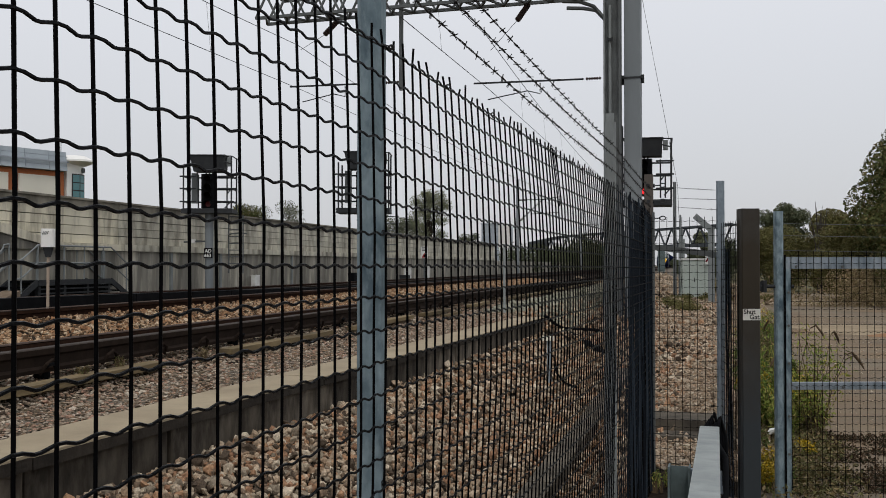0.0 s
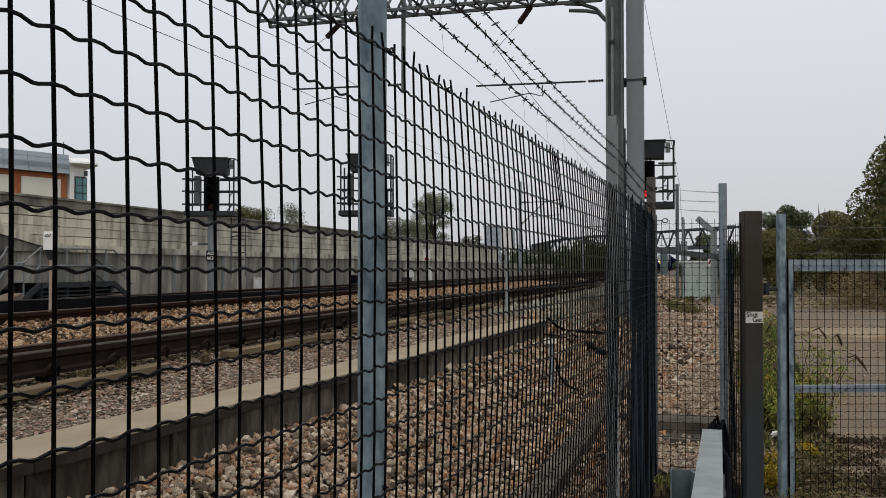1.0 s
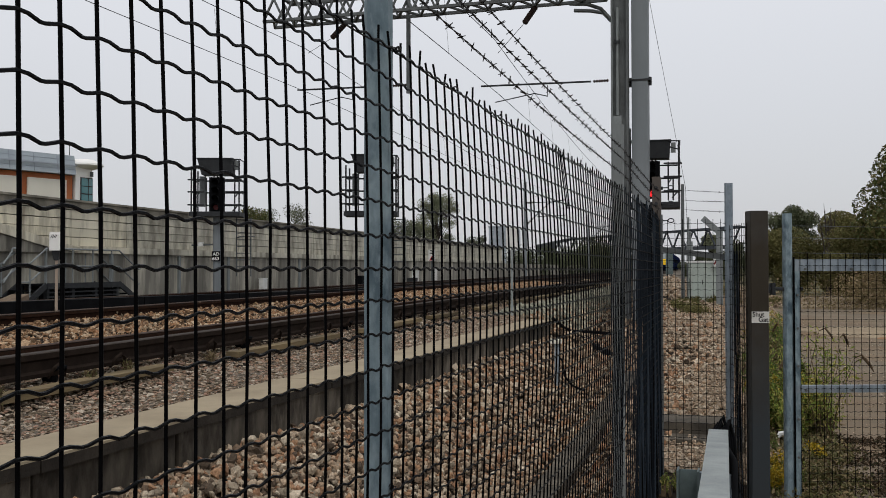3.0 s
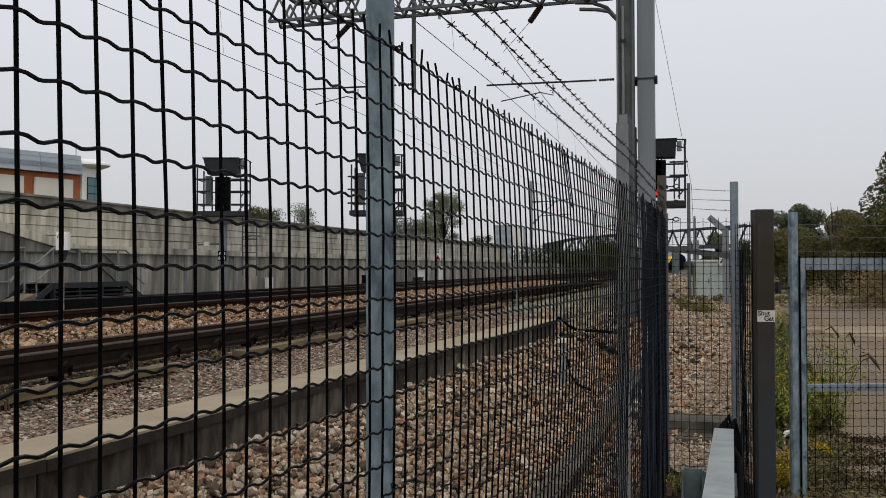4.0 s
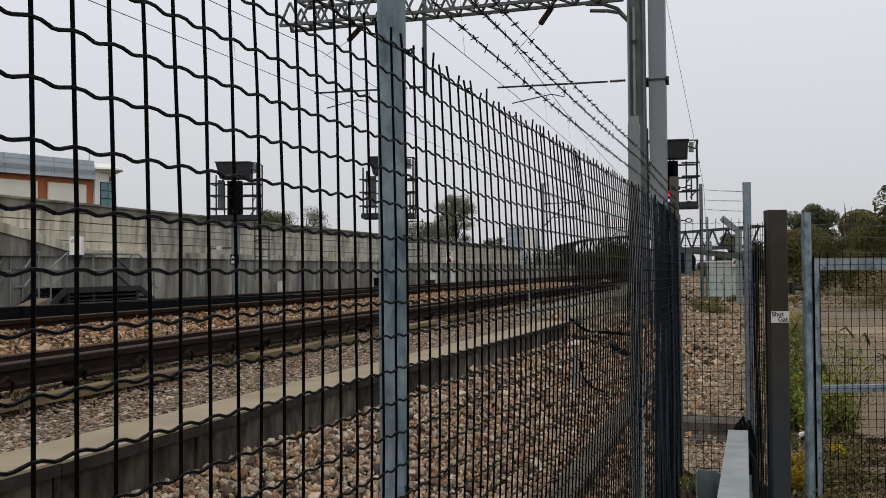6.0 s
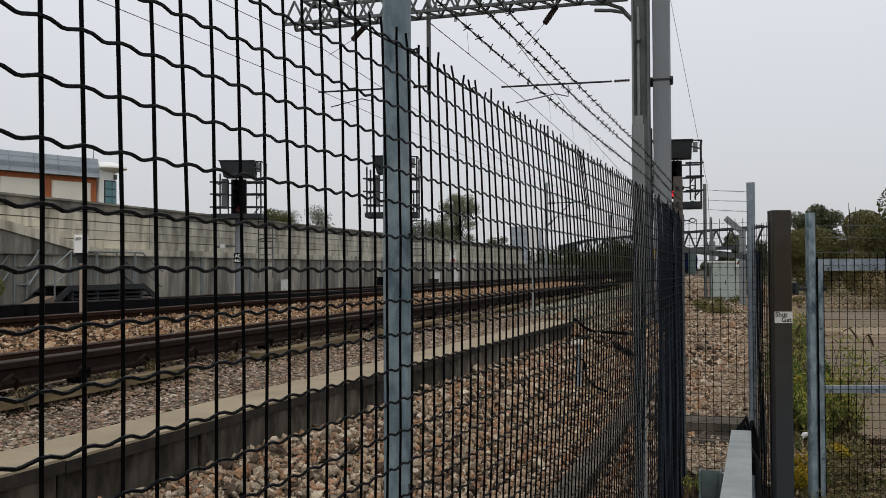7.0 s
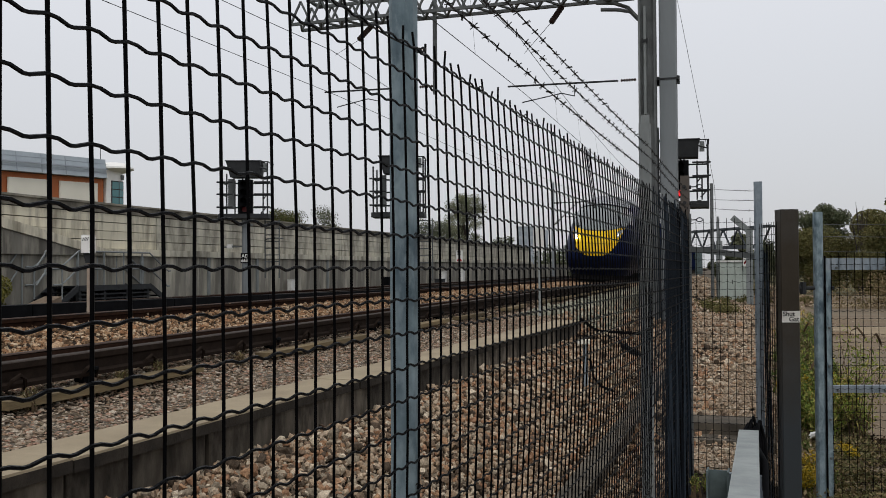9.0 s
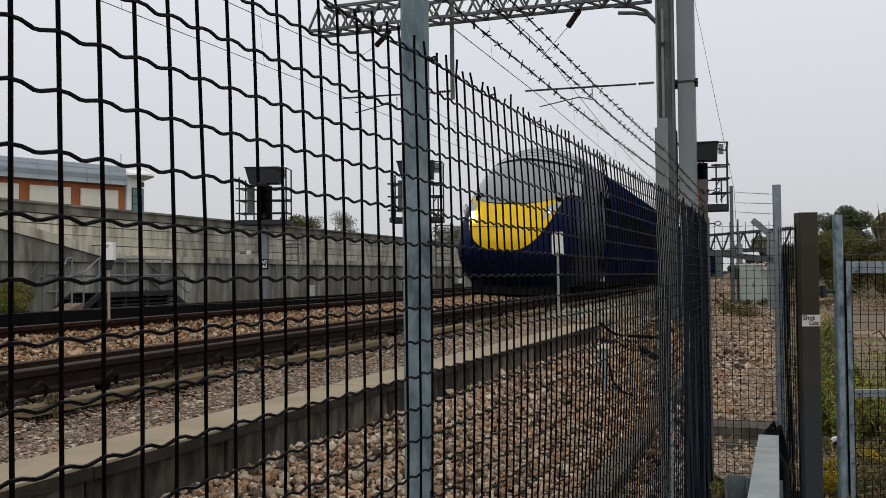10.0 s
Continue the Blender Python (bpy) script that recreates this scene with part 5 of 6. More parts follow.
cm = thing("cable_marker", "short blue-grey marker post with cream cap and black cable", "marker", pose(-1.98, 10.6, 0.2))
part("post", Shape().box(-0.026, 0.026, -0.026, 0.026, -0.1, 0.46, 0.006), GALV, cm)
part("cap", Shape().box(-0.08, 0.05, -0.05, 0.05, 0.462, 0.51, 0.01), CREAM, cm)
part("cable", Shape().tube([(0.03, 0, 0.30), (0.06, 0, 0.27), (0.08, 0.02, 0.1), (0.16, 0.03, 0.0), (0.3, 0.05, -0.06)], 0.011, 6), BLACK, cm)

cab = thing("equipment_cabinet", "white lineside cabinet with a vented door below the wall", "cabinet", pose(-13.5, 13.2, 0.74, 0, 0, 2.75))
part("body", Shape().box(-0.35, 0, -0.5, 0.24, 0, 1.1, 0.01), WHITE, cab)
part("roof", Shape().box(-0.38, 0.04, -0.54, 0.28, 1.102, 1.14), WHITE, cab)
dr = part("door", Shape().box(0.002, 0.02, -0.46, 0.2, 0.06, 1.06), WHITE, cab)
for k in range(4):
    part("vent", Shape().box(0.021, 0.026, 0.06, 0.14, 0.78 + 0.06 * k, 0.80 + 0.06 * k), SOOT, dr)

hut = thing("relay_cabinet", "dull blue-green equipment board on two legs far along the line", "cabinet", pose(-7.26, 102.0, 0.0, 0, 0, 3))
part("body", Shape().box(-0.37, 0.37, -0.14, 0.14, 0.86, 3.10, 0.03), GALV_TEAL, hut)
part("roof", Shape().box(-0.40, 0.40, -0.17, 0.17, 3.102, 3.16), GALV_DULL, hut)
part("door", Shape().box(-0.30, 0.30, -0.17, -0.142, 1.0, 2.95), GALV_TEAL, hut)
for xx in (-0.2, 0.2):
    part("leg", Shape().box(xx - 0.05, xx + 0.05, -0.05, 0.05, 0.0, 0.859), GALV_DULL, hut)
stub = thing("fence_post", "short thick grey post with a stepped top beside the cabinet", "fence post", pose(-2.20, 43.0, -0.1))
part("shaft", Shape().box(-0.13, 0.13, -0.1, 0.1, 0, 2.75, 0.01), GALV_GREY, stub)
part("shoulder", Shape().box(-0.10, 0.06, -0.09, 0.09, 2.752, 3.2, 0.01), GALV_GREY, stub)
part("tip", Shape().box(-0.09, -0.01, -0.06, 0.06, 3.202, 3.8, 0.01), GALV_GREY, stub)
nt = thing("notice", "small white notice with a dark red mark on the cabinet", "notice", pose(-1.10, 42.05, 1.55, 0, 0, 8))
part("board", Shape().box(-0.10, 0.10, -0.02, 0.0, 0, 0.36), WHITE, nt)
part("mark", Shape().beam((-0.06, -0.024, 0.10), (0.05, -0.024, 0.26), 0.006, 0.07, (1, 0, 0)), surf("dark_red_mark", (0.16, 0.02, 0.02), (0.12, 0.02, 0.02), 5, 0.6), nt)


# ---- building behind the wall ----
def make_building():
    th = thing("station_building", "cream and orange building with blue-grey roof above the retaining wall", "building", pose(-29.7, 37.4, 0.22, 0, 0, 72) @ Matrix.Diagonal((0.79, 1, 1, 1)))
    # local x runs back along the front from its corner at 0; local -y faces the railway
    part("wall", Shape().box(-40, 0, 0, 12, 0.5, 5.6), ORANGE, th, "orange wall band")
    part("roof", Shape().add([(-40, -0.35, 5.62), (-0.05, -0.35, 5.62), (-0.05, 12, 5.62), (-40, 12, 5.62), (-40, -0.2, 6.5), (-0.05, -0.2, 6.5), (-0.05, 12, 6.98), (-40, 12, 6.98)],
                              [(3, 2, 1, 0), (4, 5, 6, 7), (0, 1, 5, 4), (1, 2, 6, 5), (2, 3, 7, 6), (3, 0, 4, 7)]), CLADDING, th, "pale blue-grey cladding and roof")
    part("gutter", Shape().box(-40, -0.05, -0.42, -0.352, 6.0, 6.06), BLUEGREY, th)
    for k in range(9):
        part("seam", Shape().beam((-1.2 - 1.47 * k, -0.36, 5.64), (-1.2 - 1.47 * k, -0.21, 6.5), 0.025, 0.02), BLUEGREY, th)
        part("panel", Shape().box(-2.92 - 3.06 * k, -0.47 - 3.06 * k, -0.16, -0.004, 3.4, 5.36, 0.05), CREAM, th, "cream cladding panel")
    for z in (5.84, 6.28):
        q = (z - 5.62) / 0.88
        part("seam", Shape().box(-40, -0.06, -0.36 + 0.15 * q, -0.33 + 0.15 * q, z, z + 0.018), BLUEGREY, th)
    ring = [(0.10, 0.3), (0.10, -0.12), (0.9, -0.12), (1.25, -0.02), (1.48, 0.2), (1.6, 0.55), (1.6, 4), (0.10, 4)]
    part("corner_block", Shape().prism(ring, 0.5, 6.3), RENDER_WHITE, th, "white rendered rounded corner")
    part("canopy", Shape().tube([(0.95, 0.5, 5.98), (0.95, 0.5, 6.12), (0.95, 0.5, 6.2), (0.95, 0.5, 6.42)], 1.0, 28, True, [0.8, 1.22, 1.2, 0.7]), RENDER_WHITE, th, "white round canopy")
    part("vent_grille", Shape().box(1.12, 1.3, -0.13, -0.05, 5.62, 5.85), GALV_DULL, th)
    w = part("window", Shape().prism([(0.42, -0.121), (0.42, -0.17), (0.92, -0.17), (1.28, -0.07), (1.5, 0.14), (1.46, 0.17), (1.24, -0.02), (0.9, -0.121)], 3.9, 5.55), SOOT, th, "teal glazed corner window")
    for (x0, y0), (x1, y1) in (((0.46, -0.178), (0.88, -0.178)), ((0.95, -0.168), (1.26, -0.082)), ((1.30, -0.058), (1.48, 0.115))):
        for z0, z1 in ((3.96, 4.75), (4.80, 5.12), (5.16, 5.5)):
            part("pane", Shape().prism([(x0, y0), (x1, y1), (x1 + 0.01, y1 - 0.006), (x0 + 0.01, y0 - 0.006)], z0, z1), PANE, w)
    part("aerial", Shape().tube([(0.3, 0.6, 6.3), (0.3, 0.6, 7.2)], 0.02, 5), SOOT, th)


make_building()


# ---- access platform by the wall ----
def make_stairs():
    th = thing("access_platform", "dark steel access platform with galvanised handrails below the wall", "platform", pose(-13.68, 15.2, 0.79, 0, 0, 2.75))
    H, L, R = 0.40, 3.5, 0.018
    part("deck", Shape().box(-0.42, 0.28, 0.95, L, H - 0.04, H), BLACK, th)
    part("edge_beam", Shape().box(0.281, 0.32, 0.95, L, H - 0.10, H + 0.015), SOOT, th)
    # black panel added to stand for the shade below the deck
    part("toe_plate", Shape().box(0.10, 0.14, 0.95, L, -0.03, H - 0.12), BLACK, th, "added black panel for the shade under the deck")
    for y in (0.97, 1.8, 2.6, L - 0.1):
        for x in (-0.4, 0.2):
            part("leg", Shape().box(x, x + 0.08, y, y + 0.08, -0.05, H - 0.041), SOOT, th)
    for k in range(3):
        part("slat", Shape().box(0.282, 0.30, 0.95, L, 0.03 + 0.09 * k, 0.06 + 0.09 * k), SOOT, th)
    # steps at the far end
    for x in (-0.38, 0.28):
        part("stringer", Shape().beam((x, L, H - 0.03), (x, L + 0.72, 0.0), 0.04, 0.12), SOOT, th)
    for k in range(2):
        part("tread", Shape().box(-0.36, 0.26, L + 0.12 + 0.24 * k, L + 0.34 + 0.24 * k, H - 0.15 - k * 0.13, H - 0.12 - k * 0.13), BLACK, th)
    for x in (-0.38, 0.28):
        for z, e in ((0.72, 0.06), (0.36, 0.0)):
            part("handrail", Shape().tube([(x, L - 0.3, H + z), (x, L, H + z), (x, L + 0.68, z + 0.02), (x, L + 0.74 + e, z - 0.02), (x, L + 0.82 + e, z - 0.01)], R, 6), GALV_GREY, th)
        part("baluster", Shape().tube([(x, L + 0.62, 0.0), (x, L + 0.62, 0.76)], R, 6), GALV_GREY, th)
    # steps at the near end
    for x in (-0.38, 0.28):
        part("stringer", Shape().beam((x, 0.95, H - 0.03), (x, 0.3, 0.0), 0.04, 0.12), SOOT, th)
        for z in (0.36, 0.72):
            part("handrail", Shape().tube([(x, 1.1, H + z), (x, 0.95, H + z), (x, 0.5, z + 0.12), (x, 0.4, z + 0.08), (x, 0.2, z + 0.08)], R, 6), GALV_GREY, th)
            part("handrail", Shape().tube([(x, 0.1, H + z), (x, -0.05, H + z - 0.02), (x, -0.07, H + z - 0.08), (x, -0.3, H + z - 0.32)], R, 6), GALV_GREY, th)
        part("baluster", Shape().tube([(x, 0.45, 0.0), (x, 0.45, z + 0.1)], R, 6), GALV_GREY, th)
        part("baluster", Shape().tube([(x, 0.1, 0.0), (x, 0.1, H + 0.72)], R, 6), GALV_GREY, th)
    for k in range(2):
        part("tread", Shape().box(-0.36, 0.26, 0.62 - 0.22 * k, 0.82 - 0.22 * k, H - 0.15 - k * 0.13, H - 0.12 - k * 0.13), BLACK, th)
    part("landing", Shape().box(-0.42, 0.28, -0.3, 0.3, -0.05, 0.03), SOOT, th)
    # rails along the deck, front and back
    for x, y0 in ((0.28, 0.95), (-0.40, 0.95)):
        for z in (0.36, 0.72):
            part("handrail", Shape().tube([(x, y0, H + z), (x, L - 0.3, H + z)], R, 6), GALV_GREY, th)
        for y in (0.95, 1.8, 2.5, L - 0.3):
            part("baluster", Shape().tube([(x, y, H), (x, y, H + 0.72)], R, 6), GALV_GREY, th)


make_stairs()


# ---- far bridge ----
def make_bridge():
    """A truss footbridge that crosses the line at a slant, its far end sloping down."""
    th = thing("truss_bridge", "distant dark steel truss footbridge crossing the railway at a slant", "bridge")
    a, b = Vector((-65.6, 316.2, 6.2)), Vector((-0.5, 211.0, 6.0))
    n = 19
    side = Vector((0.85, 0.53, 0)) * 2.4

    def top(i):
        return 2.9 + 1.3 * min(1.0, i / 4)

    part("lower_chord", Shape().beam(a, b, 0.9, 0.8), FARSTEEL, th)
    part("deck", Shape().beam(a + side * 0.5 - Vector((0, 0, 0.25)), b + side * 0.5 - Vector((0, 0, 0.25)), 2.2, 0.2), FARSTEEL, th)
    for o in (Vector(), side):
        for i in range(n):
            p, q = a.lerp(b, i / n) + o, a.lerp(b, (i + 1) / n) + o
            m = p.lerp(q, 0.5)
            u, v = Vector((0, 0, top(i))), Vector((0, 0, top(i + 1)))
            part("upper_chord", Shape().beam(p + u, q + v, 0.4, 0.45), FARSTEEL, th)
            if o.length == 0:
                part("diagonal", Shape().beam(p + u, m, 0.3, 0.32).beam(m, q + v, 0.3, 0.32), FARSTEEL, th)
    part("end_panel", Shape().beam(a + Vector((0, 0, 1.5)), a.lerp(b, 2.6 / n) + Vector((0, 0, 1.9)), 0.2, 3.4), FARSTEEL, th, "dark solid parapet at the far end")
    part("end_post", Shape().beam(a, a + Vector((0, 0, 3.0)), 0.5, 0.5), FARSTEEL, th)
    for t in (0.05, 0.42, 0.97):
        p = a.lerp(b, t) + side * 0.5
        part("pier", Shape().box(p.x - 0.7, p.x + 0.7, p.y - 0.7, p.y + 0.7, 0, 5.7), FARSTEEL, th)


make_bridge()

tower = thing("office_tower", "pale blue-grey block far behind the railway", "building", pose(-73.2, 292.0, 0, 0, 0, 14))
part("wall", Shape().box(-2.7, 2.7, -3, 3, 0, 14.3, 0.1), BLUEGREY, tower)
part("roof", Shape().box(-2.9, 2.9, -3.2, 3.2, 14.302, 14.6), BLUEGREY, tower)
for k in range(5):
    for u in (-1.8, 0.0, 1.8):
        part("window", Shape().box(u - 0.6, u + 0.6, -3.06, -3.002, 2.0 + 2.4 * k, 3.4 + 2.4 * k), PALEPANE, tower)
silo = thing("storage_tank", "grey cylindrical tank on a stand far behind the railway", "tank", pose(-68.2, 293.0, 0))
part("shell", Shape().tube([(0, 0, 7.6), (0, 0, 13.4), (0, 0, 14.0)], 2.0, 24, True, [2.0, 2.0, 1.2]), BLUEGREY, silo)
part("ring_beam", Shape().tube([(0, 0, 7.2), (0, 0, 7.59)], 2.15, 24), SOOT, silo)
for k in range(6):
    part("leg", Shape().tube([(1.8 * math.cos(k * 1.047), 1.8 * math.sin(k * 1.047), 0), (1.8 * math.cos(k * 1.047), 1.8 * math.sin(k * 1.047), 7.2)], 0.15, 6), SOOT, silo)


# ---- trees ----
def leaf_mat(name, tones):
    m = stones_mat(name, tones)
    b = m.node_tree.nodes["Principled BSDF"]
    b.inputs["Roughness"].default_value = 0.7
    return m


LEAF_DARK = leaf_mat("dark_foliage", [(0.10, 0.12, 0.072), (0.125, 0.142, 0.08), (0.083, 0.098, 0.054), (0.145, 0.148, 0.088), (0.108, 0.124, 0.07)])
LEAF_OAK = leaf_mat("oak_foliage", [(0.115, 0.13, 0.045), (0.08, 0.098, 0.035), (0.155, 0.15, 0.06), (0.068, 0.08, 0.03), (0.175, 0.145, 0.065)])
LEAF_OLIVE = leaf_mat("olive_scrub_foliage", [(0.15, 0.15, 0.055), (0.17, 0.155, 0.06), (0.125, 0.13, 0.047), (0.185, 0.155, 0.066), (0.14, 0.125, 0.05)])
LEAF_BROWN = leaf_mat("autumn_foliage", [(0.155, 0.15, 0.066), (0.20, 0.185, 0.083), (0.18, 0.143, 0.064), (0.23, 0.178, 0.088), (0.125, 0.12, 0.052), (0.275, 0.215, 0.12), (0.115, 0.115, 0.047)])
LEAF_WEED = leaf_mat("weed_leaves", [(0.20, 0.265, 0.05), (0.29, 0.34, 0.072), (0.12, 0.165, 0.04), (0.38, 0.36, 0.10), (0.22, 0.285, 0.06), (0.41, 0.35, 0.115)])
LEAF_GREEN = leaf_mat("deep_green_leaves", [(0.09, 0.15, 0.035), (0.13, 0.19, 0.045), (0.07, 0.11, 0.028), (0.17, 0.21, 0.055)])
LEAF_MOSS = leaf_mat("mossy_grass", [(0.189, 0.181, 0.043), (0.261, 0.232, 0.065), (0.145, 0.145, 0.043), (0.217, 0.196, 0.058)])
LEAF_DRY = leaf_mat("dry_grass", [(0.30, 0.225, 0.13), (0.24, 0.185, 0.10), (0.36, 0.275, 0.17), (0.18, 0.15, 0.075), (0.27, 0.23, 0.11)])
LEAF_SILVER = leaf_mat("grey_green_foliage", [(0.20, 0.22, 0.14), (0.24, 0.255, 0.165), (0.16, 0.18, 0.11), (0.27, 0.27, 0.17)])
LEAF_TAN = leaf_mat("bleached_tan_grass", [(0.42, 0.32, 0.19), (0.36, 0.275, 0.155), (0.48, 0.38, 0.24), (0.30, 0.24, 0.12), (0.40, 0.33, 0.17)])
# leaf tones lifted and greyed in place of aerial haze
LEAF_HAZE = leaf_mat("haze_paled_foliage", [(0.15, 0.17, 0.115), (0.18, 0.195, 0.13), (0.125, 0.14, 0.095), (0.20, 0.20, 0.14)])
FLOWER = leaf_mat("yellow_flowers", [(0.50, 0.34, 0.02), (0.42, 0.30, 0.03), (0.55, 0.40, 0.05)])
BARK = surf("bark", (0.06, 0.05, 0.04), (0.035, 0.03, 0.025), 8, 1, 0, 0.6, 30)
DRYSTEM = surf("dry_stem", (0.11, 0.075, 0.045), (0.07, 0.05, 0.03), 20, 1)


def leaves(centres, radii, n, size, rng, flat=0.8, plain=False, rise=0.0, slim=0.45):
    """Many small folded leaves filling clumps."""
    centres, radii = np.array(centres, float), np.array(radii, float)
    k = rng.choice(len(centres), n, p=radii ** 2 / np.sum(radii ** 2))
    d = rng.normal(size=(n, 3))
    d *= np.minimum(1.0, 2.1 / np.linalg.norm(d, axis=1))[:, None]
    p = centres[k] + d * (radii[k] * 0.5)[:, None] * np.array([1, 1, flat])
    a = rng.normal(size=(n, 3)) + np.array([0, 0, rise])
    a /= np.linalg.norm(a, axis=1)[:, None]
    b = np.cross(a, rng.normal(size=(n, 3)))
    b /= np.linalg.norm(b, axis=1)[:, None]
    s = size * rng.uniform(0.5, 1.3, n)[:, None]
    sh = Shape()
    if plain:
        v = np.stack([p - a * s, p + b * s * 0.8, p + a * s], 1).reshape(-1, 3)
        sh.f = np.arange(3 * n).reshape(-1, 3).tolist()
    else:
        v = np.stack([p - a * s, p + b * s * slim, p + a * s, p - b * s * slim], 1).reshape(-1, 3)
        sh.f = np.arange(4 * n).reshape(-1, 4).tolist()
    sh.v = v.tolist()
    return sh


def make_tree(label, x, y, z, h, spread, mat, n, size, seed, clumps=14, trunk=0.3, base=0.25):
    rng = np.random.default_rng(seed)
    th = thing("tree", label, "tree", pose(x, y, z), group="trees")
    tr = Shape().tube([(0, 0, -0.2), (0.02 * h, 0, h * 0.3), (0.0, 0.02 * h, h * 0.6), (0.01 * h, 0, h * 0.88)], 0.1, 8, True, [trunk, trunk * 0.75, trunk * 0.45, trunk * 0.1])
    cs, rs = [], []
    for i in range(clumps):
        a, q = rng.uniform(0, 6.28), rng.random() ** 0.6
        zz = h * (base + (0.95 - base) * rng.random())
        w = spread * (1 - 0.55 * abs((zz / h - (base + 1) / 2) * 2) ** 1.6)
        c = (q * w * math.cos(a), q * w * math.sin(a), zz)
        cs.append(c)
        rs.append(spread * rng.uniform(0.22, 0.42))
        tr.tube([(0, 0, zz * 0.55), (c[0] * 0.5, c[1] * 0.5, zz * 0.85), c], 0.05, 5, True, [trunk * 0.3, trunk * 0.16, trunk * 0.05])
    part("trunk", tr, BARK, th)
    part("crown", leaves(cs, rs, n, size, rng, 0.8, True), mat, th)
    return th


def make_hedge(label, pts, h, w, mat, n, size, seed):
    rng = np.random.default_rng(seed)
    cs, rs = [], []
    for (x0, y0), (x1, y1) in zip(pts, pts[1:]):
        m = max(2, int(math.hypot(x1 - x0, y1 - y0) / (w * 0.7)))
        for i in range(m):
            t = rng.random()
            hh = h * rng.uniform(0.55, 1.15)
            for lev in (0.25, 0.55, 0.85):
                cs.append((x0 + (x1 - x0) * t + rng.normal() * w * 0.3, y0 + (y1 - y0) * t + rng.normal() * w * 0.3, hh * lev))
                rs.append(w * rng.uniform(0.35, 0.6))
    return solid("hedge", leaves(cs, rs, n, size, rng, 0.8, True), mat, label, "hedge", kind="stuff")


make_tree("large oak with olive green and browning leaves beyond the path", 8.5, 42.0, 0, 7.5, 4.5, LEAF_OAK, 130000, 0.10, 21, 46, 0.35, 0.02)
make_tree("dark rounded tree far beyond the path", 6.0, 125.0, 0, 8.9, 3.3, LEAF_DARK, 32000, 0.16, 22, 40, 0.4, 0.1)
make_tree("sparse young grey-green tree behind the wall", -18.2, 57.0, 0, 6.35, 1.12, LEAF_SILVER, 20000, 0.05, 23, 64, 0.12, 0.36)
make_tree("bushy tree top behind the wall", -28.9, 54.0, 0, 5.5, 1.9, LEAF_OAK, 30000, 0.065, 24, 34, 0.2, 0.1)
make_tree("small thin tree behind the wall", -27.2, 54.5, 0, 5.4, 1.7, LEAF_HAZE, 15000, 0.055, 25, 30, 0.15, 0.1)
make_tree("small grey-green tree behind the wall", -21.4, 77.0, 0, 4.5, 1.5, LEAF_HAZE, 14000, 0.08, 26, 26, 0.2, 0.1)
make_tree("small grey-green bush behind the wall", -21.0, 60.0, 0, 4.6, 2.2, LEAF_HAZE, 15000, 0.075, 30, 26, 0.2, 0.1)
make_tree("dense olive green bush at the foot of the oak", 7.4, 44.5, 0, 3.6, 2.3, LEAF_OAK, 50000, 0.08, 40, 30, 0.12, 0.02)
make_tree("dense olive and browning bush before the scrub", 5.4, 47.0, 0, 3.3, 2.0, LEAF_OLIVE, 60000, 0.06, 46, 34, 0.1, 0.02)
make_tree("dense olive and browning bush before the scrub", 7.6, 46.0, 0, 3.9, 2.2, LEAF_OAK, 60000, 0.06, 47, 34, 0.1, 0.02)
make_tree("pale green tree behind the far footbridge", -7.6, 255.0, 0, 10.2, 2.9, LEAF_SILVER, 22000, 0.3, 50, 30, 0.3, 0.3)
make_hedge("browning scrub and bushes at the end of the path", [(2.2, 62), (9, 58), (22, 52), (34, 47)], 3.2, 2.2, LEAF_OLIVE, 180000, 0.08, 27)
make_hedge("tall olive scrub beside the path", [(4.4, 60.5), (12, 56.5)], 4.5, 1.8, LEAF_OLIVE, 120000, 0.075, 49)
make_hedge("dark green hedge behind the scrub", [(1, 100), (10, 95), (24, 90), (45, 80)], 4.7, 3.0, LEAF_DARK, 60000, 0.17, 28)
make_hedge("dark greenery on the bank beyond the wall", [(-18.6, 84), (-20.6, 125)], 3.4, 2.2, LEAF_DARK, 40000, 0.10, 29)
make_hedge("tall dark greenery far along the railway", [(-21.5, 130), (-27, 230), (-34, 330)], 5.6, 4.0, LEAF_DARK, 34000, 0.22, 41)
make_hedge("far greenery behind the railway", [(-150, 300), (-95, 330), (-50, 360)], 6.5, 6.0, LEAF_HAZE, 16000, 0.4, 42)
make_hedge("far bushes on the near side of the railway", [(-4.6, 135), (0, 150), (8, 160)], 4.6, 2.6, LEAF_DARK, 16000, 0.2, 43)
make_hedge("dark bushes behind the cabinet", [(-5.2, 108), (1.5, 106)], 2.7, 1.2, LEAF_DARK, 14000, 0.11, 48)
make_hedge("rough brown grass bank beside the path", [(4.2, 41.5), (9, 40), (18, 37)], 1.3, 2.2, LEAF_TAN, 60000, 0.05, 35)
make_hedge("low dry grass spreading over the edge of the path", [(2.6, 40), (8, 37), (16, 34)], 0.3, 2.6, LEAF_DRY, 26000, 0.045, 38)
make_hedge("grassy patch below the ramp wall", [(-13.6, 13.6), (-13.9, 15.3)], 1.5, 0.6, LEAF_MOSS, 24000, 0.03, 36)
make_hedge("long green grass at the foot of the ramp wall", [(-13.55, 13.2), (-13.6, 14.3)], 1.15, 0.45, LEAF_GREEN, 16000, 0.03, 52)
make_hedge("rough grass growing through the stones before the cabinet", [(-2.5, 36), (-1.1, 30.5)], 0.14, 0.7, LEAF_OLIVE, 6000, 0.04, 44)
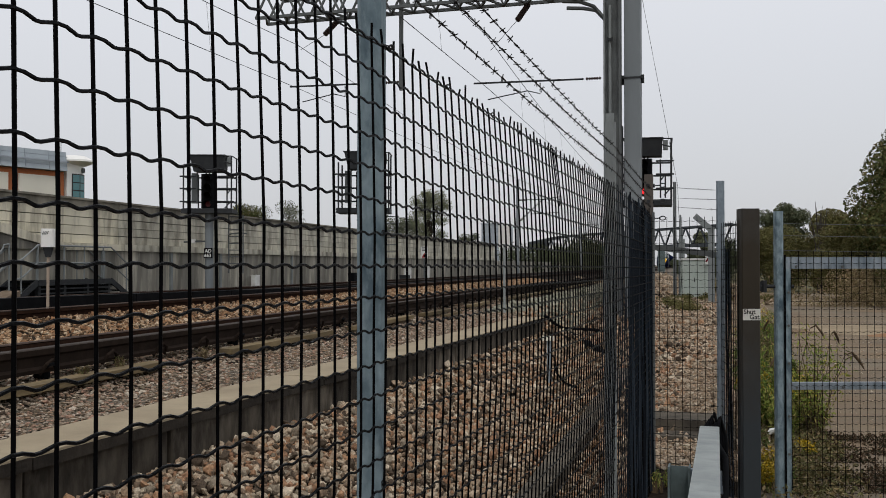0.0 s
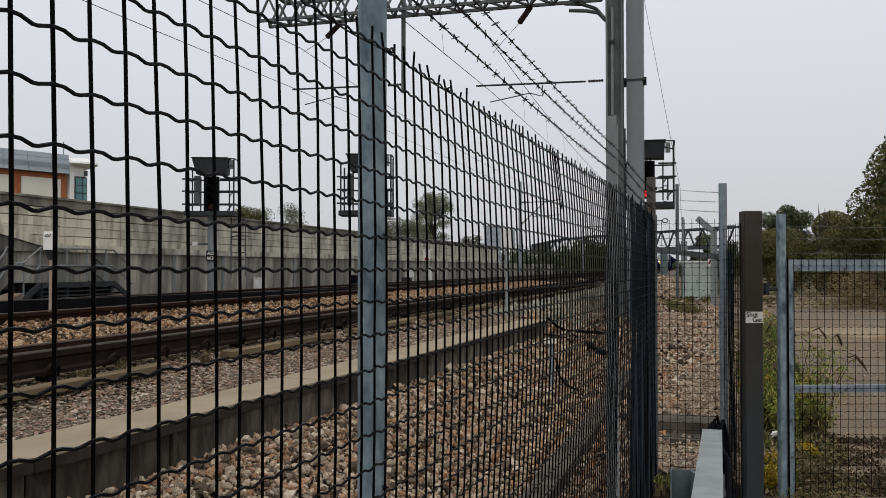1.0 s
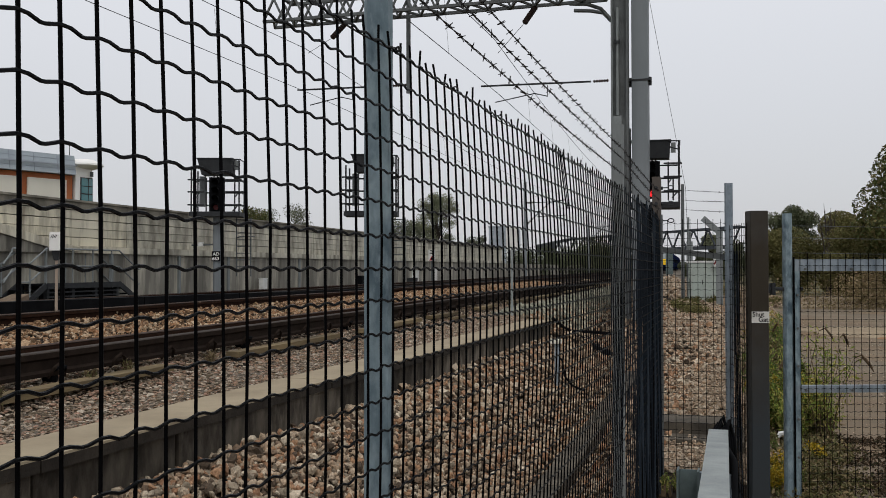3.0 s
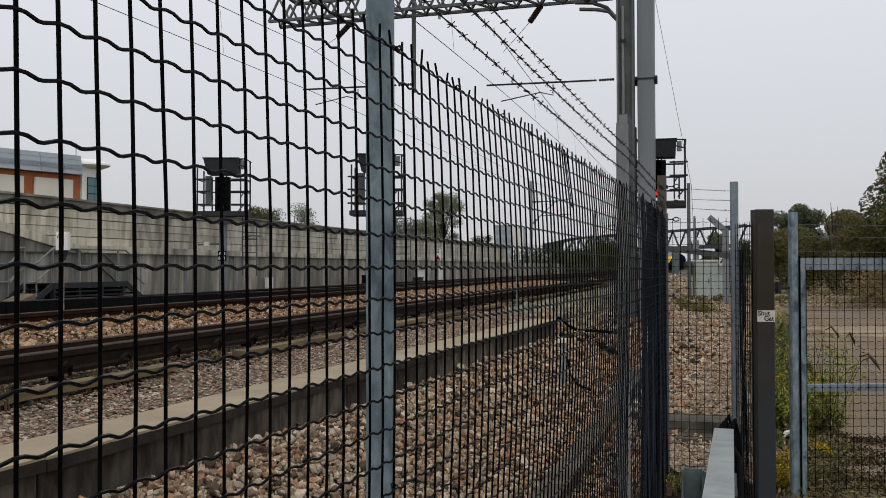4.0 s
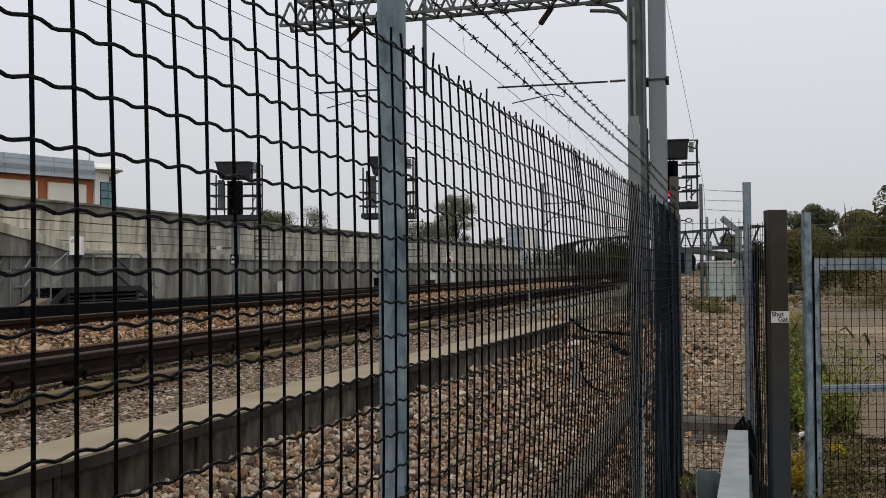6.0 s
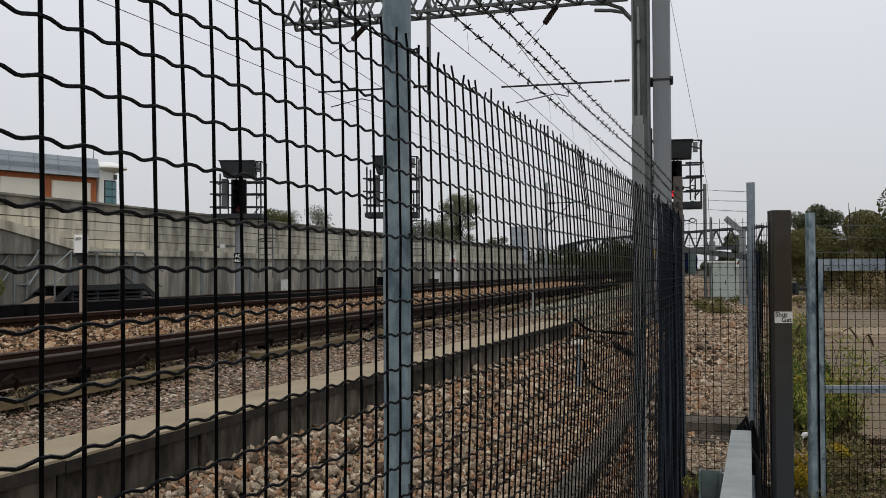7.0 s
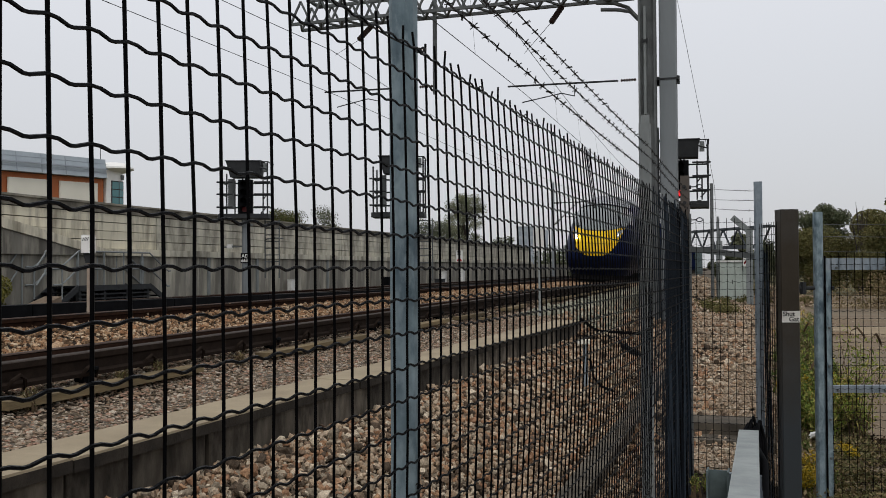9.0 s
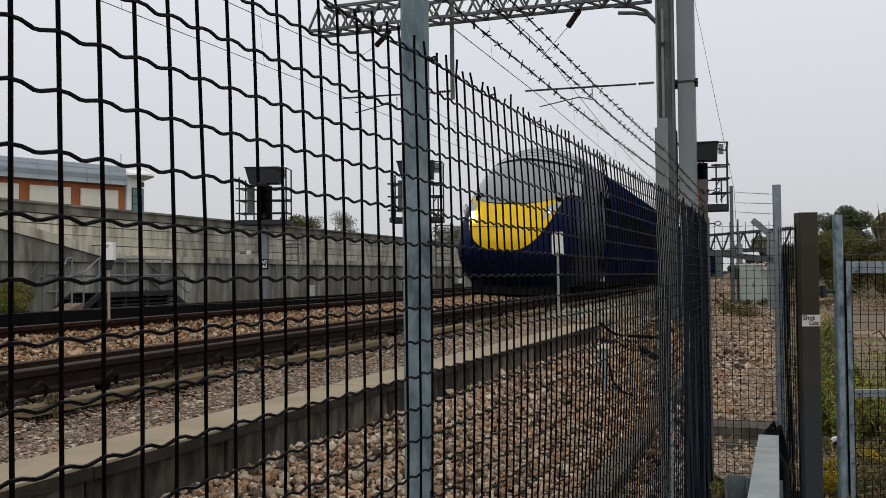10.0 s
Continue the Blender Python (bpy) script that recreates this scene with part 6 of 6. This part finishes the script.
make_hedge("patchy grass strip across the stones", [(-3.2, 52), (-0.4, 53)], 0.3, 1.4, LEAF_BROWN, 6000, 0.06, 45)


rs = random.Random(61)
twigs = thing("bare_shrub", "thin bare twigs standing above the scrub", "shrub", pose(4.45, 56.0, 0), group="shrubs")
for k in range(9):
    a = rs.uniform(-0.35, 0.35)
    h = rs.uniform(3.9, 5.0)
    part("twig", Shape().tube([(0.3 * a, 0, 0), (0.7 * a, 0.05, 0.6 * h), (1.3 * a + rs.uniform(-0.1, 0.1), 0, h)], 0.02, 5, True, [0.05, 0.032, 0.012]).tube([(0.75 * a, 0.05, 0.68 * h), (1.0 * a + rs.uniform(-0.25, 0.25), 0, 0.88 * h)], 0.02, 4, True, [0.025, 0.01]), BARK, twigs)


# ---- weeds by the gate ----
def make_weed(label, x, y, h, seed, mat, flowers=0, droop=False):
    """A clump of leafy stems, with flower heads or drooping seed heads."""
    rng = np.random.default_rng(seed)
    th = thing("weed_clump", label, "weed", pose(x, y, -0.08), group="weeds")
    st, cs, rs, fc, fr = Shape(), [], [], [], []
    seeds = Shape()
    for i in range(11):
        a, q = rng.uniform(0, 6.28), rng.uniform(0.08, 0.45) * h
        hh = h * rng.uniform(0.55, 1.05)
        tip = Vector((q * math.cos(a), q * math.sin(a), hh))
        st.tube([(0.04 * math.cos(a), 0.04 * math.sin(a), 0), tip * 0.55 + Vector((0, 0, 0.08 * h)), tip], 0.004, 4, True, [0.006, 0.004, 0.002])
        for t in (0.3, 0.5, 0.7, 0.88):
            cs.append(tuple(tip * t + Vector((0, 0, 0.06 * h))))
            rs.append(0.09 * h + (0.03 if h > 0.2 else 0.01))
        fc.append(tuple(tip))
        fr.append(0.045)
        if droop and i < 4:
            o = Vector((math.cos(a), math.sin(a), 0)) * 0.06
            seeds.tube([tip, tip + o + Vector((0, 0, 0.03)), tip + o * 2 + Vector((0, 0, -0.04)), tip + o * 2.4 + Vector((0, 0, -0.09))], 0.012, 6, True, [0.004, 0.010, 0.012, 0.003])
    tagged(part("stem_tuft", st, DRYSTEM, th), kind="stuff")
    part("foliage", leaves(cs, rs, 900 if droop else int(1200 * min(1, 0.15 + 2.2 * h)) if h > 0.2 else 220, 0.026 if h > 0.2 else 0.013, rng, 1.2, False, 0.9, 0.26), mat, th)
    if flowers:
        tagged(part("blossom", leaves(fc, fr, flowers, 0.014, rng), FLOWER, th, "yellow flower heads"), kind="stuff")
    if droop:
        tagged(part("seed_tuft", seeds, DRYSTEM, th, "brown drooping seed heads"), kind="stuff")
    return th


rw = random.Random(44)
for i in range(64):
    y = 7.0 + 9.5 * rw.random()
    lo = 0.13 + 0.026 * (y - 7)
    hi = min(0.78, 0.46 + 0.10 * (y - 7))
    q = rw.random()
    x = lo + (hi - lo) * q ** 1.2
    h = rw.uniform(0.1, 0.19) if y < 9.2 else rw.uniform(0.3, 0.62) * (1.1 - 0.55 * q)
    if y > 10 and q < 0.3:
        h = rw.uniform(0.65, 0.95)
    kind = i % 4
    make_weed("leafy green weeds with yellow flowers on the verge" if kind == 0 else "leafy green and yellowing weeds on the verge", x, y, h, 100 + i, (LEAF_WEED, LEAF_GREEN, LEAF_WEED, LEAF_BROWN)[kind], 200 if kind == 0 else 0)
for k, (x, y, h) in enumerate(((0.22, 9.6, 0.5), (0.26, 10.2, 0.56), (0.5, 9.9, 0.5), (0.56, 10.3, 0.5))):
    make_weed("flowering weed with a crowd of yellow heads on the verge", x, y, h, 400 + k, LEAF_WEED, 420)
make_weed("tall weed with brown drooping seed heads behind the gate", 0.68, 9.2, 0.95, 201, LEAF_WEED, 0, True)
make_weed("tall weed with brown drooping seed heads behind the gate", 0.50, 9.8, 1.05, 202, LEAF_WEED, 0, True)
rngl = np.random.default_rng(77)
litter = leaves([(0.4 + 2.4 * a, 6.3 + 3.5 * b, -0.06) for a, b in rngl.random((160, 2))], [0.16] * 160, 24000, 0.017, rngl, 0.06)
LEAF_LITTER = leaf_mat("leaf_litter", [(0.085, 0.055, 0.033), (0.13, 0.085, 0.052), (0.055, 0.04, 0.025), (0.20, 0.145, 0.10), (0.045, 0.045, 0.024)])
solid("leaf_litter", litter, LEAF_LITTER, "brown fallen leaves scattered on the path by the gate", "leaves", kind="stuff")

make_hedge("ragged green grass round the foot of the cabinet", [(-2.6, 41.2), (-0.6, 41.4), (1.5, 42)], 0.22, 0.4, LEAF_OLIVE, 4000, 0.05, 37)
grass = leaves([(0.2 + 0.6 * a, 6.6 + 4.5 * b, 0.0) for a, b in rngl.random((140, 2))], [0.14] * 140, 7000, 0.02, rngl, 0.4)
solid("grass_tuft", grass, LEAF_BROWN, "short yellowing grass growing through the litter by the gate", "grass", kind="stuff")
solid("stone_slab", Shape().add([(-13.3, 14.3, 0.76), (-12.9, 14.3, 0.76), (-12.95, 15.1, 0.76), (-13.35, 15.1, 0.76), (-13.3, 14.3, 0.80), (-12.9, 14.3, 0.80), (-12.95, 15.1, 1.02), (-13.35, 15.1, 1.02)], [(3, 2, 1, 0), (4, 5, 6, 7), (0, 1, 5, 4), (1, 2, 6, 5), (2, 3, 7, 6), (3, 0, 4, 7)]), SLEEPER, "sloping pale concrete slab beside the platform steps", "slab")

paper = Shape().tube([(-0.03, 0, 0), (0.0, 0.012, 0.03), (0.035, -0.005, 0.045), (0.06, 0.01, 0.02)], 0.02, 7, True, [0.012, 0.026, 0.022, 0.006])
scrap = solid("paper_scrap", paper, WHITE, "crumpled white paper scrap lying in the weeds", "litter")
scrap.location = (0.30, 8.9, 0.02)
pale = Shape().add((rough_stone(np.random.default_rng(5), 1)[0] * 0.03).tolist(), STONE_F.tolist())
pebble = solid("loose_stone", pale, CREAM, "pale cream stone lying on the path by the gate", "stone")
pebble.location = (0.63, 7.0, -0.05)
make_hedge("dark low bush beside the far cabinet", [(-6.6, 104.5), (-5.2, 105.5)], 2.3, 1.0, LEAF_DARK, 6000, 0.09, 39)

# small weeds in the gravel by the kerb
for k, (x, y, h, mt, lb) in enumerate(((-3.8, 4.2, 0.13, LEAF_BROWN, "dry brown"), (-3.92, 5.12, 0.12, LEAF_BROWN, "dry brown"), (-3.98, 5.6, 0.11, LEAF_BROWN, "dry brown"), (-4.1, 4.15, 0.16, LEAF_WEED, "fresh green"), (-3.95, 6.6, 0.12, LEAF_DRY, "withered"))):
    w = make_weed(lb + " weed growing in the gravel beside the kerb", x, y, h, 300 + k, mt)
    w.location.z = ground_z(x, y)

for k, (x, y) in enumerate(((-0.62, 6.68), (-0.50, 6.5), (-0.44, 6.62))):
    w = make_weed("low green weed at the foot of the folded mesh", x, y, 0.14, 320 + k, LEAF_WEED if k else LEAF_BROWN)
    w.location.z = ground_z(x, y)


# ---- train ----
def train_mats():
    # lighter blue blotches in both navy paints stand in for patches of reflection
    blue = surf("navy_train_paint", (0.0045, 0.008, 0.034), (0.008, 0.0135, 0.05), 0.9, 0.3, 0, 0, 60, (0.016, 0.024, 0.062), 1.1, 0.7, stretch=(1, 0.3, 1.2), spec=0.02)
    yellow = surf("yellow_warning_panel", (0.75, 0.475, 0.006), (0.68, 0.42, 0.008), 0.8, 0.4)
    # side: specular off against grazing sky glare, blue raised in the colour instead
    side = surf("navy_side_with_painted_sheen", (0.006, 0.0105, 0.036), (0.0095, 0.016, 0.052), 0.9, 0.5, 0, 0, 60, (0.017, 0.024, 0.058), 1.1, 0.7, stretch=(1, 0.3, 1.2), spec=0.0)
    return blue, yellow, side


NAVY, YELLOW, NAVY_SIDE = train_mats()
# base colour lightened to carry the reflected sky
SCREEN = glass("sky_paled_windscreen", (0.17, 0.195, 0.195), 0.06)
SILVER = surf("silver_grey_panel", (0.40, 0.42, 0.44), (0.34, 0.36, 0.38), 1.0, 0.35, 0.15)
SIDEGLASS = surf("dark_side_glass", (0.01, 0.012, 0.016), (0.014, 0.016, 0.02), 1, 0.5, spec=0.0)
UNDER = surf("underframe_grime", (0.014, 0.014, 0.016), (0.028, 0.026, 0.025), 3, 0.8, spec=0.0)

SIDE = [(0.22, 1.18), (0.5, 1.30), (0.9, 1.385), (1.5, 1.405), (2.1, 1.39), (2.6, 1.345), (3.0, 1.25), (3.3, 1.12), (3.52, 0.93), (3.68, 0.68), (3.77, 0.38), (3.8, 0.0)]
NOSE = [(0.22, 0.75), (0.5, 0.35), (0.9, 0.02), (1.2, 0.0), (1.5, 0.12), (1.9, 0.42), (2.3, 0.86), (2.6, 1.28), (3.0, 1.9), (3.3, 2.5), (3.52, 3.1), (3.68, 3.7), (3.77, 4.3), (3.8, 5.0)]


def lerp_tab(tab, z):
    for (a, u), (b, v) in zip(tab, tab[1:]):
        if z <= b:
            return u + (v - u) * max(0.0, (z - a) / (b - a))
    return tab[-1][1]


def nose_point(z, u):
    """A point of the nose skin: u 0 in the middle of the front, 1 where the straight side begins."""
    w, y0 = lerp_tab(SIDE, z), lerp_tab(NOSE, z)
    run = 1.5 + 0.9 * min(1.0, z / 2.4)
    a = u * math.pi / 2
    return (w * math.sin(a) ** 0.85, y0 + run * (1 - math.cos(a) ** 0.9) if u < 1 else y0 + run, z)


def nose_skin(z0, z1, u0, u1, nz, nu, lift=0.0, sides=(-1, 1), low=None, high=None):
    """A piece of the nose skin; low(u), high(u) trim it from below and above."""
    s = Shape()
    for sg in sides:
        vs = []
        for i in range(nz + 1):
            for j in range(nu + 1):
                u = u0 + (u1 - u0) * j / nu
                lo, hi = (low(u) if low else z0), (high(u) if high else z1)
                z = lo + (hi - lo) * i / nz
                x, y, zz = nose_point(z, u)
                vs.append((sg * (x + lift * math.sin(u * 1.5)), y - lift * math.cos(u * 1.5), zz + lift * 0.3))
        fs = []
        for i in range(nz):
            for j in range(nu):
                a = i * (nu + 1) + j
                q = (a, a + 1, a + nu + 2, a + nu + 1)
                fs.append(q if sg > 0 else q[::-1])
        s.add(vs, fs)
    return s


CAR = 20.6


def car_shell(y0, y1):
    s = Shape()
    n = len(SIDE)
    ring = [(w, z) for z, w in SIDE] + [(-w, z) for z, w in SIDE[-2::-1]]
    m = len(ring)
    s.add([(x, y, z) for y in (y0, y1) for x, z in ring], [(i, (i + 1) % m, m + (i + 1) % m, m + i) for i in range(m)] + [tuple(range(m)), tuple(range(m, 2 * m))[::-1]])
    return s


def make_train():
    th = thing("high_speed_train", "navy blue high-speed train with yellow nose and lit headlamps", "train")
    full = nose_skin(0.22, 3.8, 0, 1, 30, 16)
    # close the skin back to the start of the straight body
    vs = []
    zs = [0.22 + 3.58 * i / 30 for i in range(31)]
    for sg in (1, -1):
        vs = []
        for z in zs:
            x, y, _ = nose_point(z, 1)
            vs += [(sg * x, y, z), (sg * x, 7.6, z)]
        fs = [(2 * i, 2 * i + 1, 2 * i + 3, 2 * i + 2) for i in range(30)]
        full.add(vs, fs if sg > 0 else [q[::-1] for q in fs])
    part("nose", full, NAVY, th, "navy blue streamlined nose", True)
    part("yellow_panel", nose_skin(0, 0, 0, 0.53, 14, 16, 0.012, (-1, 1), lambda u: 0.99 + 1.27 * (u / 0.53) ** 2.6, lambda u: 2.03 + 0.29 * (u / 0.53) ** 2), YELLOW, th, "bright yellow front panel", True)
    part("windscreen", nose_skin(0, 0, 0, 0.60, 12, 12, 0.014, (-1, 1), lambda u: 2.06 + 0.72 * u * u, lambda u: 3.22 - 0.25 * u), SCREEN, th, "raked windscreen paled for sky reflection", True)
    part("brow", nose_skin(0, 0, 0, 0.72, 5, 12, 0.010, (-1, 1), lambda u: 3.28 - 0.22 * u, lambda u: 3.66 - 0.1 * u), SILVER, th, "silver grey brow above the windscreen", True)
    for sg in (1, -1):
        part("surround", nose_skin(0, 0, 0.62, 0.78, 10, 8, 0.010, (sg,), lambda u: 2.36, lambda u: 3.1 - 0.2 * u), SILVER, th, "silver grey window surround", True)
        part("lamp_housing", nose_skin(0, 0, 0.345, 0.50, 6, 8, 0.024, (sg,), lambda u: 1.70 + 0.37 * (u - 0.345) / 0.155, lambda u: 2.02 + 0.13 * (u - 0.345) / 0.155), SILVER, th, "grey lamp housing", True)
        part("headlamp", nose_skin(1.67, 1.84, 0.30, 0.375, 4, 5, 0.075, (sg,)) if sg < 0 else nose_skin(1.86, 1.93, 0.375, 0.40, 4, 5, 0.04, (sg,)), HEADLIGHT if sg < 0 else MARKER, th, "lit headlamp" if sg < 0 else "dim marker lamp", True)
    # window frame, brow grille lines, cab door seams and the bars of a small number
    part("screen_frame", nose_skin(0, 0, 0.60, 0.625, 12, 2, 0.016, (-1, 1), lambda u: 2.30, lambda u: 3.10), BLACK, th, "black screen frame", True)
    part("screen_frame", nose_skin(0, 0, 0, 0.61, 2, 12, 0.018, (-1, 1), lambda u: 3.20 - 0.22 * u, lambda u: 3.26 - 0.22 * u), BLACK, th, "black screen frame", True)
    for k in range(3):
        part("brow_line", nose_skin(0, 0, 0, 0.72, 1, 12, 0.014, (-1, 1), lambda u: 3.36 + 0.1 * k - 0.2 * u, lambda u: 3.375 + 0.1 * k - 0.2 * u), UNDER, th, "", True)
    for sg in (1, -1):
        for y in (5.3, 6.15):
            part("door_seam", Shape().box(sg * 1.385 - 0.02, sg * 1.385 + 0.02, y, y + 0.03, 0.7, 2.7), BLACK, th)
        for k in range(3):
            part("number_bar", Shape().box(sg * 1.26 - 0.02, sg * 1.26 + 0.02, 6.5 + 0.28 * k, 6.68 + 0.28 * k, 0.30, 0.42), WHITE, th)
    part("front_skirt", nose_skin(0.04, 0.34, 0, 1, 3, 14, -0.03), UNDER, th, "dark skirt under the nose", True)
    for z in (0.62, 0.78):
        part("valance_line", nose_skin(z, z + 0.015, 0, 0.9, 1, 14, 0.012), UNDER, th)
    part("coupler_cover", nose_skin(1.5, 1.515, 0, 0.42, 1, 10, 0.016), UNDER, th)
    for a in (-0.35, 0.45):
        x, y, z = nose_point(2.22, abs(a))
        part("wiper_base", Shape().box(math.copysign(x, a) - 0.09, math.copysign(x, a) + 0.09, y - 0.06, y + 0.03, 2.14, 2.25), BLACK, th)
        part("wiper", Shape().tube([(math.copysign(x, a), y - 0.04, 2.24), (math.copysign(x, a) - 0.25, y + 0.5, 2.85)], 0.016, 5), BLACK, th)
    wheel = Shape().tube([(-0.07, 0, 0.43), (0.07, 0, 0.43)], 0.43, 20).mesh("wheel", UNDER)
    for c in range(6):
        y0 = 7.55 if c == 0 else c * CAR + 0.2
        y1 = (c + 1) * CAR - 0.2
        body = part("car_body", car_shell(y0, y1), NAVY_SIDE, th, "navy blue car body", False)
        for sg in (1, -1):
            wy = 9.2 if c == 0 else y0 + 3.4
            while wy < y1 - 3.5:
                part("window", Shape().box(sg * 1.392 - 0.012, sg * 1.392 + 0.012, wy, wy + 1.7, 1.62, 2.35, 0), SIDEGLASS, body)
                wy += 2.05
            for dy in ((6.3,) if c == 0 else ()) + (y0 + 1.4, y1 - 2.8):
                part("door", Shape().box(sg * 1.398 - 0.012, sg * 1.398 + 0.012, dy, dy + 1.3, 0.55, 2.6), NAVY_SIDE, body, "sliding door")
                part("door_window", Shape().box(sg * 1.402 - 0.012, sg * 1.402 + 0.012, dy + 0.3, dy + 1.0, 1.5, 2.3), SIDEGLASS, body)
        for by in (c * CAR + 3.6, (c + 1) * CAR - 3.6):
            part("bogie_frame", Shape().box(-1.15, 1.15, by - 1.7, by + 1.7, 0.3, 0.75), UNDER, body)
            for wy in (by - 1.25, by + 1.25):
                for wx in (-0.752, 0.752):
                    part("wheel", wheel, UNDER, body).location = (wx, wy, 0)
        part("skirt", Shape().box(-1.22, 1.22, y0 + 0.1 if c else 4.0, y1 - 0.1, 0.13, 0.6), UNDER, body)
    return th


train = make_train()


def train_pose(y):
    return pose(track_x(y), y, 1.005, 0, 2.6, 2.75)


# ---- what moves ----
def motions():
    walk(train, [(t, train_pose(y)) for t, y in ((0, 226.0), (1, 206.5), (2, 187.0), (3, 167.2), (4, 146.8), (5, 125.2), (6, 102.4), (7, 79.2), (7.5, 68.2), (8, 57.9), (8.5, 48.2), (9, 38.7), (9.5, 29.3), (10, 20.0))])


motions()
